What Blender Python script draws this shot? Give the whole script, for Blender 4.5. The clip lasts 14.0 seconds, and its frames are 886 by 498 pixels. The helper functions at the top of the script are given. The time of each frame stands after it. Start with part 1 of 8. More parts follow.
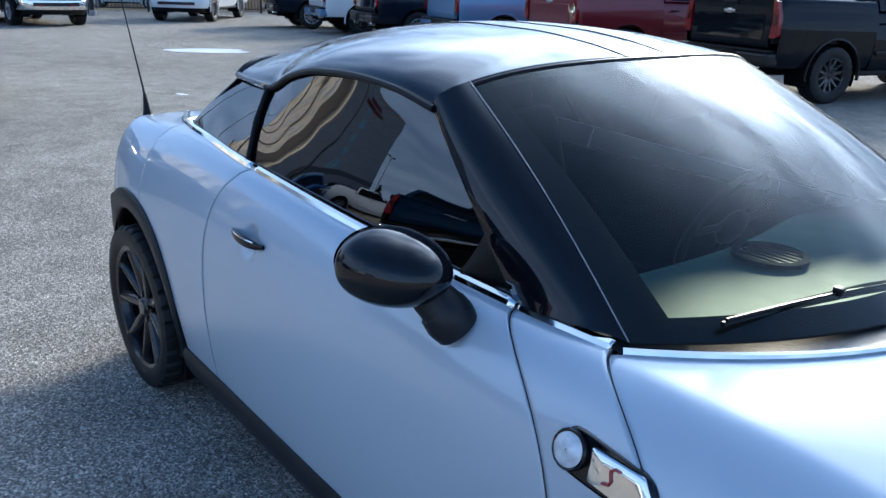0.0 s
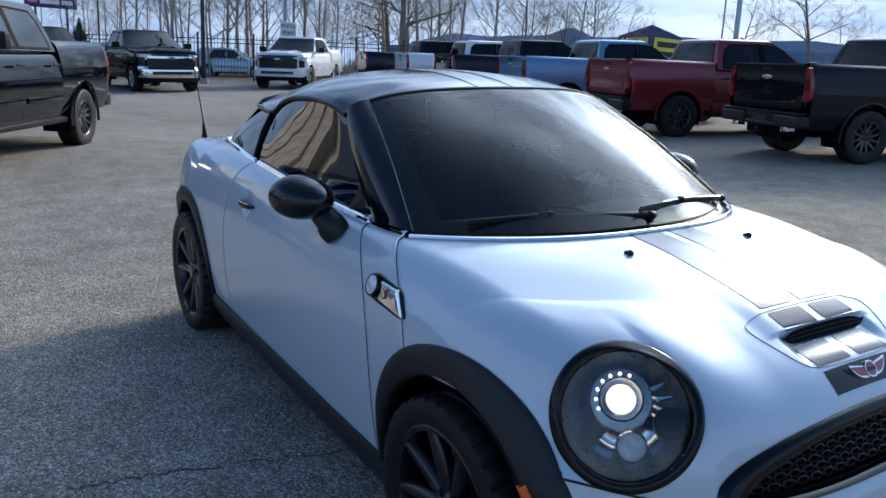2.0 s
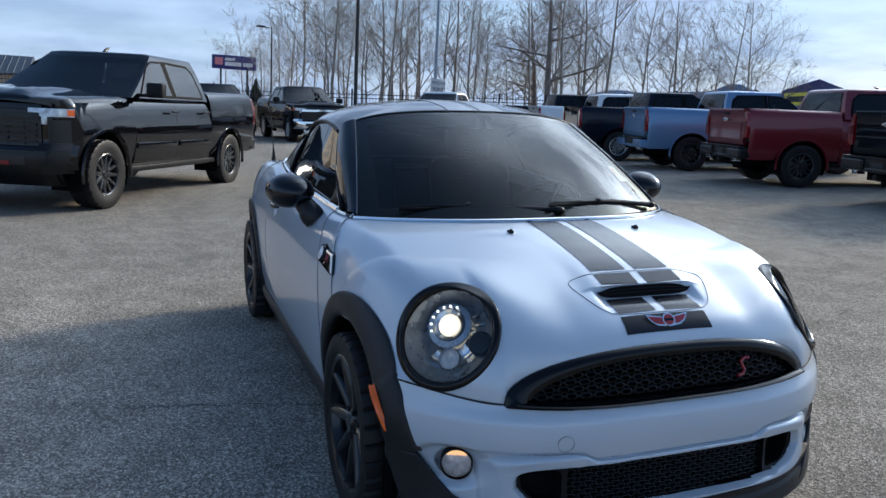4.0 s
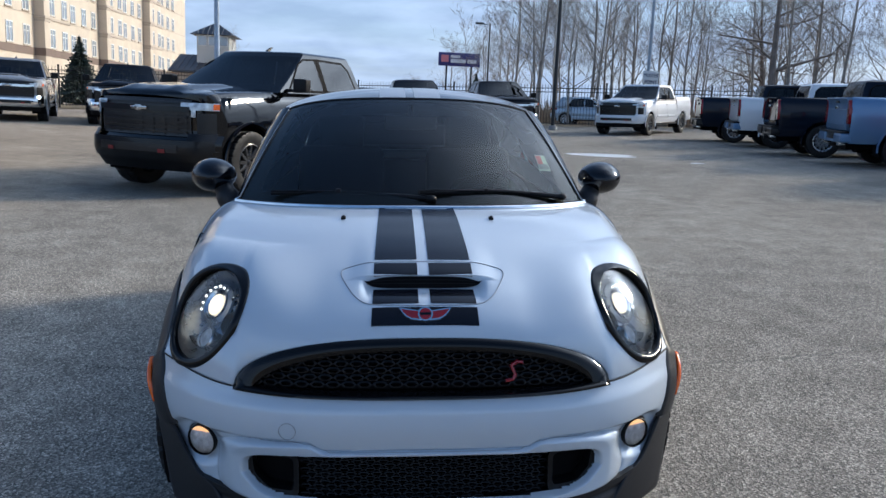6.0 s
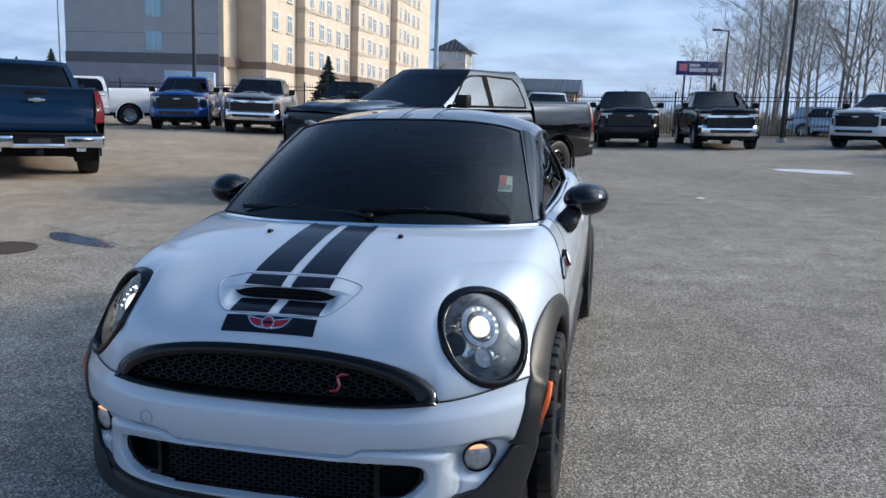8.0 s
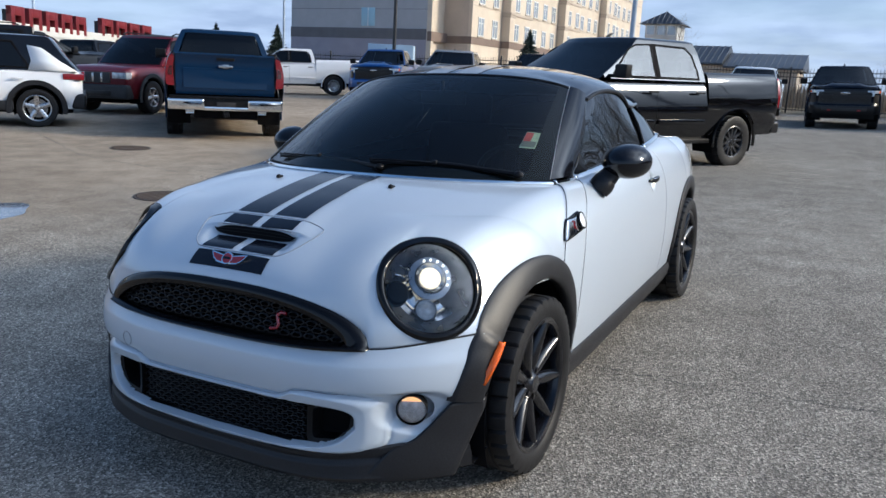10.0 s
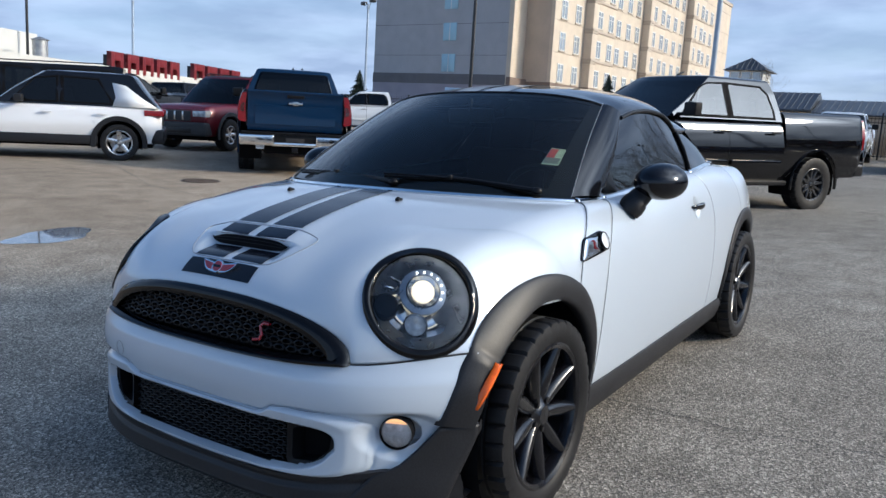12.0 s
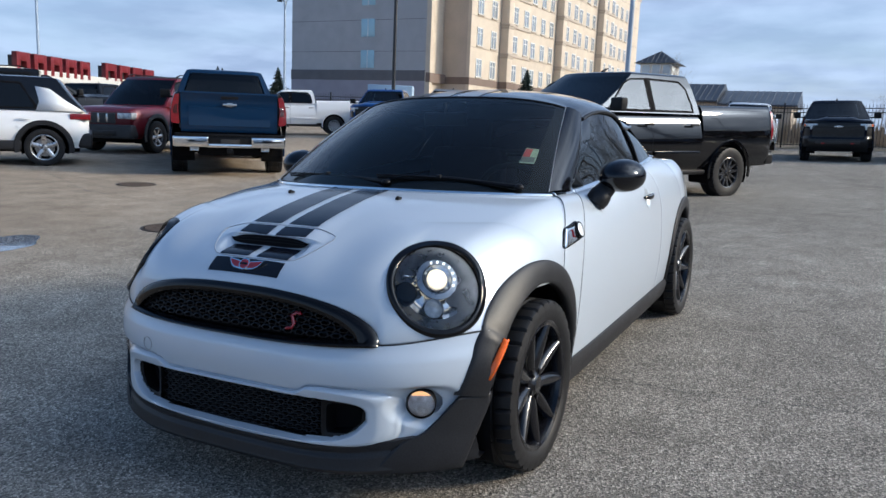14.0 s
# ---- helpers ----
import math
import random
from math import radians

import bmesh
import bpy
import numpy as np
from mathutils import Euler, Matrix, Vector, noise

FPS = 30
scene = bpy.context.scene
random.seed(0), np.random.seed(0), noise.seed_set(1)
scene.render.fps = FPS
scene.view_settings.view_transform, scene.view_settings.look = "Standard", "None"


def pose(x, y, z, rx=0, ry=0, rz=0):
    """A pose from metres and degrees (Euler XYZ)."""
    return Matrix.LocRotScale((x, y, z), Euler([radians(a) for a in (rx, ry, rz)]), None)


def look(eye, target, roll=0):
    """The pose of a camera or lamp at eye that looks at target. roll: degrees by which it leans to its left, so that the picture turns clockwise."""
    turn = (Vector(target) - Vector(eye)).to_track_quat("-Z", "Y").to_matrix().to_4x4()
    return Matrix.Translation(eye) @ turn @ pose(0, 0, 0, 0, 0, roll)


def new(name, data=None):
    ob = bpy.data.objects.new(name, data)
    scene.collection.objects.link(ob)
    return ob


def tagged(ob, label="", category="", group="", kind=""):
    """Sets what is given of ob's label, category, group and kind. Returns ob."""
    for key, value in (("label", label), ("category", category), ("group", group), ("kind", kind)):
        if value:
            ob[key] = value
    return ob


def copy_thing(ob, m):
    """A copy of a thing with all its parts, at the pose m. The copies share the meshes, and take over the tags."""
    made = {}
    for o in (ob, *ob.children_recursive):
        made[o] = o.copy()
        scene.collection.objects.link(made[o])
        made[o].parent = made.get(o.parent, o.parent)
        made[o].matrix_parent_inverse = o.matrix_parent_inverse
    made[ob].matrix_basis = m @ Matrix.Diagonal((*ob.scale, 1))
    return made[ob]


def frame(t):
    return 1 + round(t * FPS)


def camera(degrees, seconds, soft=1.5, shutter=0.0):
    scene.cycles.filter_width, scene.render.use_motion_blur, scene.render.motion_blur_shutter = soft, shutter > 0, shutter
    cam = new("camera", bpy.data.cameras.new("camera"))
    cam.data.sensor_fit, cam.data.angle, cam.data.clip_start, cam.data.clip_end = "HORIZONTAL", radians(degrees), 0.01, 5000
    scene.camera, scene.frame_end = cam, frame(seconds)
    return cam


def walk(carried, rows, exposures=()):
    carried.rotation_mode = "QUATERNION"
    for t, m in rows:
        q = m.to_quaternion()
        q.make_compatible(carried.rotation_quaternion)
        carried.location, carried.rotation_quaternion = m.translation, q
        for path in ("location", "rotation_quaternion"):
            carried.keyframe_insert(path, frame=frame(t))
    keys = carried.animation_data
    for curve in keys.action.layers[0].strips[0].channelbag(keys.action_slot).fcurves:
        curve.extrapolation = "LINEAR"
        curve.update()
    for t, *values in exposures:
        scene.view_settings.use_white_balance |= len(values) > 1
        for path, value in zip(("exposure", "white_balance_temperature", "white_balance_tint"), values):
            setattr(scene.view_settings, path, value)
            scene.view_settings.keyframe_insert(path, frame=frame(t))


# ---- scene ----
cam = camera(59.57, 14.0)
# seconds, x, y, z, yaw, pitch, roll: x runs towards the nose of the parked coupe, y to its left side
ROWS = [
    (0, 1.489, -1.648, 1.502, 50.18, -19.37, 2.24),
    (0.5, 1.761, -1.717, 1.525, 52.23, -18.38, 2.31),
    (1, 2.039, -1.783, 1.529, 54.18, -17.19, 2.13),
    (1.5, 2.386, -1.750, 1.499, 55.82, -16.02, 2.07),
    (2, 2.719, -1.799, 1.483, 57.37, -14.68, 2.02),
    (2.5, 3.037, -1.883, 1.500, 59.24, -13.29, 1.88),
    (3, 3.349, -1.813, 1.458, 61.76, -11.96, 1.78),
    (3.5, 3.589, -1.671, 1.425, 65.07, -11.09, 1.69),
    (3.7, 3.611, -1.579, 1.404, 66.57, -11.02, 1.72),
    (5.8, 3.873, -0.253, 1.380, 83.93, -11.70, 1.00),
    (6, 3.887, -0.111, 1.389, 85.65, -11.76, 0.93),
    (6.5, 4.000, 0.252, 1.403, 90.02, -11.79, 0.54),
    (7, 4.019, 0.543, 1.390, 94.54, -11.53, 0.21),
    (7.5, 3.899, 0.788, 1.441, 98.92, -11.22, -0.01),
    (8, 3.893, 1.025, 1.443, 103.12, -11.11, 0.15),
    (8.5, 3.891, 1.261, 1.450, 107.25, -11.50, 0.36),
    (8.7, 3.836, 1.324, 1.438, 108.97, -11.83, 0.47),
    (10.8, 3.434, 1.807, 1.297, 121.70, -11.43, 1.03),
    (11, 3.374, 1.778, 1.279, 122.32, -10.67, 1.23),
    (11.5, 3.305, 1.763, 1.235, 123.54, -9.69, 1.30),
    (12, 3.342, 1.838, 1.230, 123.88, -9.73, 1.01),
    (12.5, 3.427, 1.887, 1.244, 123.01, -9.98, 0.67),
    (13, 3.550, 1.795, 1.246, 121.26, -10.20, 0.41),
    (13.5, 3.683, 1.737, 1.258, 119.48, -10.19, 0.18),
    (14, 3.729, 1.764, 1.267, 118.11, -10.01, 0.02),
]
EXPO = [(0.0, 0.94, 4980, 4), (0.5, 0.82, 5050, 4), (1.0, 0.62, 5060, 5), (1.5, 0.48, 5080, 5), (2.5, 0.40, 5260, 5), (3.5, 0.38, 5400, 5), (6.0, 0.42, 5430, 6), (8.5, 0.40, 5440, 6), (11.0, 0.37, 5440, 6), (14.0, 0.36, 5470, 6)]
walk(cam, [(t, pose(x, y, z, 90 + pitch, 0, yaw) @ pose(0, 0, 0, 0, 0, roll)) for t, x, y, z, yaw, pitch, roll in ROWS], EXPO)

# ---- sky, sun ----
SUN_TO = Vector((-0.40, 0.855, 0.36)).normalized()
world = bpy.data.worlds.new("sky")
scene.world = world
world.use_nodes = True
wn, wl = world.node_tree.nodes, world.node_tree.links
wn.clear()
w_out = wn.new("ShaderNodeOutputWorld")
w_bg = wn.new("ShaderNodeBackground")
w_sky = wn.new("ShaderNodeTexSky")
w_sky.sky_type = 'NISHITA'
w_sky.sun_disc = False
w_sky.sun_elevation = math.asin(SUN_TO.z)
w_sky.sun_rotation = math.atan2(SUN_TO.x, SUN_TO.y)
w_sky.air_density, w_sky.dust_density, w_sky.ozone_density = 1.0, 0.6, 3.0
w_bg.inputs["Strength"].default_value = 0.11
# broken cloud: streaks stretched along the horizon, thicker low down
w_co = wn.new("ShaderNodeTexCoord")
w_sep = wn.new("ShaderNodeSeparateXYZ")
wl.new(w_co.outputs["Generated"], w_sep.inputs[0])


def w_math(op, a, b=None, clamp=False, c=0.45):
    n = wn.new("ShaderNodeMath")
    n.operation, n.use_clamp = op, clamp
    n.inputs[2].default_value = c
    for i, v in enumerate((a, b)):
        if v is None:
            continue
        if isinstance(v, (int, float)):
            n.inputs[i].default_value = v
        else:
            wl.new(v, n.inputs[i])
    return n.outputs[0]


w_up = w_math("ADD", w_math("MAXIMUM", w_sep.outputs[2], 0.0), 0.16)
w_vec = wn.new("ShaderNodeCombineXYZ")
wl.new(w_math("DIVIDE", w_sep.outputs[0], w_up), w_vec.inputs[0])
wl.new(w_math("DIVIDE", w_sep.outputs[1], w_up), w_vec.inputs[1])
w_noise = wn.new("ShaderNodeTexNoise")
w_noise.inputs["Scale"].default_value = 0.75
w_noise.inputs["Detail"].default_value = 7.0
w_noise.inputs["Roughness"].default_value = 0.58
w_noise.inputs["Distortion"].default_value = 0.35
wl.new(w_vec.outputs[0], w_noise.inputs["Vector"])
w_ramp = wn.new("ShaderNodeValToRGB")
w_ramp.color_ramp.elements[0].position, w_ramp.color_ramp.elements[1].position = 0.30, 0.60
wl.new(w_noise.outputs["Fac"], w_ramp.inputs[0])
w_noise2 = wn.new("ShaderNodeTexNoise")
w_noise2.inputs["Scale"].default_value = 1.9
w_noise2.inputs["Detail"].default_value = 6.0
wl.new(w_vec.outputs[0], w_noise2.inputs["Vector"])
w_cloudcol = wn.new("ShaderNodeMix")
w_cloudcol.data_type = 'RGBA'
w_cloudcol.inputs[6].default_value = (2.5, 3.05, 4.3, 1)
w_cloudcol.inputs[7].default_value = (5.3, 5.9, 7.1, 1)
w_contrast = wn.new("ShaderNodeMapRange")
w_contrast.inputs["From Min"].default_value, w_contrast.inputs["From Max"].default_value = 0.36, 0.64
wl.new(w_noise2.outputs["Fac"], w_contrast.inputs["Value"])
wl.new(w_contrast.outputs[0], w_cloudcol.inputs[0])
# brighter veil towards the hidden sun
w_dot = wn.new("ShaderNodeVectorMath")
w_dot.operation = 'DOT_PRODUCT'
wl.new(w_co.outputs["Generated"], w_dot.inputs[0])
w_dot.inputs[1].default_value = SUN_TO
w_face = w_math("MAXIMUM", w_dot.outputs["Value"], 0.0)
w_high = wn.new("ShaderNodeVectorMath")
w_high.operation = 'DOT_PRODUCT'
wl.new(w_co.outputs["Generated"], w_high.inputs[0])
w_high.inputs[1].default_value = Vector((-0.30, 0.66, 0.70)).normalized()
w_lift = w_math("MULTIPLY", w_math("POWER", w_math("MAXIMUM", w_high.outputs["Value"], 0.0), 12.0), 2.2)
w_glow = w_math("ADD", w_math("ADD", w_lift, w_math("MULTIPLY", w_math("POWER", w_face, 4.0), 0.45)), w_math("ADD", w_math("MULTIPLY", w_math("POWER", w_face, 16.0), 2.8), w_math("MULTIPLY", w_math("POWER", w_face, 70.0), 6.0)))
# the glow stays above the haze of the horizon and breaks up with the cloud
w_rise = wn.new("ShaderNodeMapRange")
w_rise.interpolation_type = 'SMOOTHSTEP'
w_rise.inputs["From Min"].default_value, w_rise.inputs["From Max"].default_value = 0.08, 0.42
w_rise.inputs["To Min"].default_value = 0.04
wl.new(w_sep.outputs[2], w_rise.inputs["Value"])
w_glow = w_math("MULTIPLY", w_math("MULTIPLY", w_glow, w_rise.outputs[0]), w_math("MULTIPLY_ADD", w_contrast.outputs[0], 1.1, c=0.40))
w_glowcol = wn.new("ShaderNodeMix")
w_glowcol.data_type, w_glowcol.blend_type, w_glowcol.clamp_factor = 'RGBA', 'ADD', False
wl.new(w_glow, w_glowcol.inputs[0])
wl.new(w_cloudcol.outputs[2], w_glowcol.inputs[6])
w_glowcol.inputs[7].default_value = (8.7, 8.5, 8.2, 1)
w_mix = wn.new("ShaderNodeMix")
w_mix.data_type = 'RGBA'
# the cloud thins out to deep blue on the side away from the trees
w_thin = wn.new("ShaderNodeMapRange")
w_thin.interpolation_type = 'SMOOTHSTEP'
w_thin.inputs["From Min"].default_value, w_thin.inputs["From Max"].default_value = -0.15, 0.6
w_thin.inputs["To Min"].default_value, w_thin.inputs["To Max"].default_value = 1.0, 0.72
wl.new(w_sep.outputs[0], w_thin.inputs["Value"])
w_cover = w_math("MULTIPLY", w_math("MULTIPLY_ADD", w_ramp.outputs[0], 0.6, c=0.38), w_thin.outputs[0])
# clear sky overhead, away from the sun
w_top = wn.new("ShaderNodeMapRange")
w_top.interpolation_type = 'SMOOTHSTEP'
w_top.inputs["From Min"].default_value, w_top.inputs["From Max"].default_value = 0.32, 0.58
w_top.inputs["To Min"].default_value, w_top.inputs["To Max"].default_value = 0.0, 0.96
wl.new(w_sep.outputs[2], w_top.inputs["Value"])
w_away = w_math("SUBTRACT", 1.0, w_math("MULTIPLY", w_math("POWER", w_face, 2.0), 1.15), True)
w_cover = w_math("MULTIPLY", w_cover, w_math("SUBTRACT", 1.0, w_math("MULTIPLY", w_top.outputs[0], w_away)))
w_cover = w_math("MAXIMUM", w_cover, w_math("MULTIPLY", w_math("POWER", w_face, 3.0), 0.85))
wl.new(w_cover, w_mix.inputs[0])
wl.new(w_sky.outputs[0], w_mix.inputs[6])
wl.new(w_glowcol.outputs[2], w_mix.inputs[7])
# pale haze low down
w_haze = wn.new("ShaderNodeMix")
w_haze.data_type = 'RGBA'
w_hz = wn.new("ShaderNodeMapRange")
w_hz.interpolation_type = 'SMOOTHSTEP'
w_hz.inputs["From Min"].default_value, w_hz.inputs["From Max"].default_value = 0.0, 0.42
w_hz.inputs["To Min"].default_value, w_hz.inputs["To Max"].default_value = 0.5, 0.0
wl.new(w_sep.outputs[2], w_hz.inputs["Value"])
wl.new(w_math("MULTIPLY", w_hz.outputs[0], w_thin.outputs[0]), w_haze.inputs[0])
wl.new(w_mix.outputs[2], w_haze.inputs[6])
w_haze.inputs[7].default_value = (3.7, 4.1, 4.9, 1)
wl.new(w_haze.outputs[2], w_bg.inputs["Color"])
wl.new(w_bg.outputs[0], w_out.inputs["Surface"])

sun = new("sun", bpy.data.lights.new("sun", 'SUN'))
sun.data.energy, sun.data.angle, sun.data.color = 2.75, radians(9.0), (1.0, 0.75, 0.47)
sun.matrix_world = look(SUN_TO * 60, (0, 0, 0))
scene.view_settings.exposure = 0.0

# ---- small toolbox ----
from mathutils.bvhtree import BVHTree


def pch(xs, ys):
    """A smooth curve through a few knots that never overshoots."""
    xs, ys = np.array(xs, float), np.array(ys, float)
    o = np.argsort(xs)
    xs, ys = xs[o], ys[o]
    h, dd = np.diff(xs), np.diff(ys) / np.diff(xs)
    m = np.zeros(len(xs))
    for i in range(1, len(xs) - 1):
        if dd[i - 1] * dd[i] > 0:
            w1, w2 = 2 * h[i] + h[i - 1], h[i] + 2 * h[i - 1]
            m[i] = (w1 + w2) / (w1 / dd[i - 1] + w2 / dd[i])
    m[0], m[-1] = dd[0], dd[-1]

    def f(x):
        x = np.clip(np.asarray(x, float), xs[0], xs[-1])
        i = np.clip(np.searchsorted(xs, x) - 1, 0, len(xs) - 2)
        t = (x - xs[i]) / h[i]
        return ((2 * t**3 - 3 * t**2 + 1) * ys[i] + (t**3 - 2 * t**2 + t) * h[i] * m[i]
                + (-2 * t**3 + 3 * t**2) * ys[i + 1] + (t**3 - t**2) * h[i] * m[i + 1])
    return f


def smooth(a, b, x):
    t = np.clip((np.asarray(x, float) - a) / (b - a), 0, 1)
    return t * t * (3 - 2 * t)


def grid(P, loop_u=False, loop_v=False):
    """Vertices and quads of a grid of points."""
    P = np.asarray(P, float)
    m, n = P.shape[:2]
    f = []
    for i in range(m if loop_u else m - 1):
        for j in range(n if loop_v else n - 1):
            a, b = i * n + j, i * n + (j + 1) % n
            c, d = ((i + 1) % m) * n + (j + 1) % n, ((i + 1) % m) * n + j
            f.append((a, b, c, d))
    return P.reshape(-1, 3), f


def join(*parts):
    vs, fs, k = [], [], 0
    for v, f in parts:
        vs.append(np.asarray(v, float))
        fs += [tuple(i + k for i in q) for q in f]
        k += len(v)
    return np.concatenate(vs), fs


def flip(vf):
    return vf[0], [tuple(reversed(q)) for q in vf[1]]


def mirror(vf):
    return np.asarray(vf[0]) * (1, -1, 1), [tuple(reversed(q)) for q in vf[1]]


def both(vf):
    return join(vf, mirror(vf))


def moved(vf, m):
    v = np.asarray(vf[0], float)
    r, t = np.array(m.to_3x3()), np.array(m.translation)
    return v @ r.T + t, vf[1]


def box(x0, x1, y0, y1, z0, z1, bevel=0.0, seg=2):
    bm = bmesh.new()
    bmesh.ops.create_cube(bm, size=1.0)
    for v in bm.verts:
        v.co = Vector(((x0 + x1) / 2 + v.co.x * (x1 - x0), (y0 + y1) / 2 + v.co.y * (y1 - y0), (z0 + z1) / 2 + v.co.z * (z1 - z0)))
    if bevel > 0:
        bmesh.ops.bevel(bm, geom=bm.edges[:], offset=bevel, segments=seg, affect='EDGES', profile=0.6)
    bm.verts.index_update()
    out = np.array([v.co[:] for v in bm.verts]), [tuple(v.index for v in f.verts) for f in bm.faces]
    bm.free()
    return out


def lathe(prof, n=32, axis="y"):
    """A profile of (radius, along) turned round an axis."""
    a = np.linspace(0, 2 * math.pi, n, endpoint=False)
    r, h = np.array(prof, float).T
    c, s = np.cos(a)[:, None] * r, np.sin(a)[:, None] * r
    hh = np.broadcast_to(h, c.shape)
    P = np.stack({"y": (c, hh, s), "z": (c, s, hh), "x": (hh, c, s)}[axis], -1)
    return grid(P, loop_u=True)


def tube(pts, r, n=8, close=False):
    """A round bar along points; r may vary along it."""
    pts = np.asarray(pts, float)
    m = len(pts)
    r = np.broadcast_to(np.asarray(r, float), (m,))
    tan = np.gradient(pts, axis=0) if not close else np.roll(pts, -1, 0) - np.roll(pts, 1, 0)
    tan /= np.linalg.norm(tan, axis=1)[:, None] + 1e-9
    ref = np.array((0, 0, 1.0)) if abs(tan[0][2]) < 0.9 else np.array((1.0, 0, 0))
    rows = []
    a = np.linspace(0, 2 * math.pi, n, endpoint=False)
    for p, t, q in zip(pts, tan, r):
        u = np.cross(t, ref)
        u /= np.linalg.norm(u) + 1e-9
        w = np.cross(u, t)
        ref = w
        rows.append(p + q * (np.cos(a)[:, None] * u + np.sin(a)[:, None] * w))
    vf = grid(np.array(rows), loop_u=close, loop_v=True)
    if not close:
        k = len(vf[0])
        vf = (vf[0], vf[1] + [tuple(reversed(range(n))), tuple(range(k - n, k))])
    return vf


def prism(outline, x0, x1, axis="x"):
    """A flat outline pulled out between two places on an axis."""
    o = np.asarray(outline, float)
    n = len(o)
    rows = []
    for x in (x0, x1):
        c = np.full(n, x)
        rows.append({"x": np.stack([c, o[:, 0], o[:, 1]], 1), "y": np.stack([o[:, 0], c, o[:, 1]], 1), "z": np.stack([o[:, 0], o[:, 1], c], 1)}[axis])
    v = np.concatenate(rows)
    f = [tuple(range(n)), tuple(reversed(range(n, 2 * n)))] + [(i, i + n, (i + 1) % n + n, (i + 1) % n) for i in range(n)]
    return v, f


def sphere(c, r, n=20, m=12):
    a, b = np.linspace(0, 2 * math.pi, n, endpoint=False), np.linspace(-math.pi / 2 + 0.02, math.pi / 2 - 0.02, m)
    r = np.broadcast_to(np.asarray(r, float), (3,))
    P = np.stack([np.cos(b)[None] * np.cos(a)[:, None], np.cos(b)[None] * np.sin(a)[:, None], np.broadcast_to(np.sin(b), (n, m))], -1) * r + np.array(c)
    vf = grid(P, loop_u=True)
    return vf[0], vf[1] + [tuple(i * m for i in range(n)), tuple(i * m + m - 1 for i in reversed(range(n)))]


PANES = set()


def mesh_of(name, vf, mats, sharp=35, recalc=True):
    me = bpy.data.meshes.new(name)
    first = mats[0] if isinstance(mats, (list, tuple)) else mats
    if first.name in PANES:
        # panes face away from the middle of their vehicle
        recalc = False
        pv = np.asarray(vf[0], float)
        tot = sum(float(np.dot(np.cross(pv[q[1]] - pv[q[0]], pv[q[-1]] - pv[q[0]]), pv[q[0]] - (0, 0, 0.7))) for q in vf[1])
        if tot < 0:
            vf = flip(vf)
    me.from_pydata([tuple(v) for v in vf[0]], [], vf[1])
    if recalc:
        bm = bmesh.new()
        bm.from_mesh(me)
        bmesh.ops.remove_doubles(bm, verts=bm.verts[:], dist=1e-6)
        bmesh.ops.recalc_face_normals(bm, faces=bm.faces[:])
        bm.to_mesh(me)
        bm.free()
    me.polygons.foreach_set("use_smooth", [True] * len(me.polygons))
    me.set_sharp_from_angle(angle=radians(sharp))
    for m in mats if isinstance(mats, (list, tuple)) else [mats]:
        me.materials.append(m)
    return me


def part(name, vf, mat, parent=None, label="", sharp=35, thick=0.0, recalc=True):
    """One mesh object under a thing or a part."""
    ob = new(name, mesh_of(name, vf, mat, sharp, recalc))
    if parent is not None:
        ob.parent = parent
    if label:
        ob["label"] = label
    if thick:
        mod = ob.modifiers.new("thickness", 'SOLIDIFY')
        mod.thickness, mod.offset = thick, -1.0
    return ob


def thing(name, label, category, group="", kind="", at=None):
    ob = new(name)
    ob.empty_display_size = 0.2
    if at is not None:
        ob.matrix_basis = at
    return tagged(ob, label, category, group, kind)


# true upright in this place, whose paving falls away a little from level
UP = Vector((-0.030, 0.030, 1)).normalized()
PLUMB = Vector((0, 0, 1)).rotation_difference(UP).to_matrix().to_4x4()


def gz(x, y):
    """Height of the paving."""
    x, y = np.asarray(x, float), np.asarray(y, float)
    near = -0.0115 * np.maximum(0, -x - 1.5) + 0.04 * np.clip(-y - 1.4, 0, 12) + 0.01 * np.maximum(0, -y - 13.4)
    far = 0.030 * x - 0.030 * y + 0.75
    t = smooth(30, 60, np.hypot(x, y))
    return near * (1 - t) + np.minimum(far, 6.0) * t


def on_ground(x, y, heading=0.0, plumb=False, sink=0.0):
    """A pose on the paving, square to it or plumb."""
    z = float(gz(x, y)) - sink
    if plumb:
        return Matrix.Translation((x, y, z)) @ PLUMB @ Matrix.Rotation(radians(heading), 4, 'Z')
    nx, ny = float(gz(x - 1, y) - gz(x + 1, y)) / 2, float(gz(x, y - 1) - gz(x, y + 1)) / 2
    tilt = Vector((0, 0, 1)).rotation_difference(Vector((nx, ny, 1)).normalized()).to_matrix().to_4x4()
    return Matrix.Translation((x, y, z)) @ tilt @ Matrix.Rotation(radians(heading), 4, 'Z')


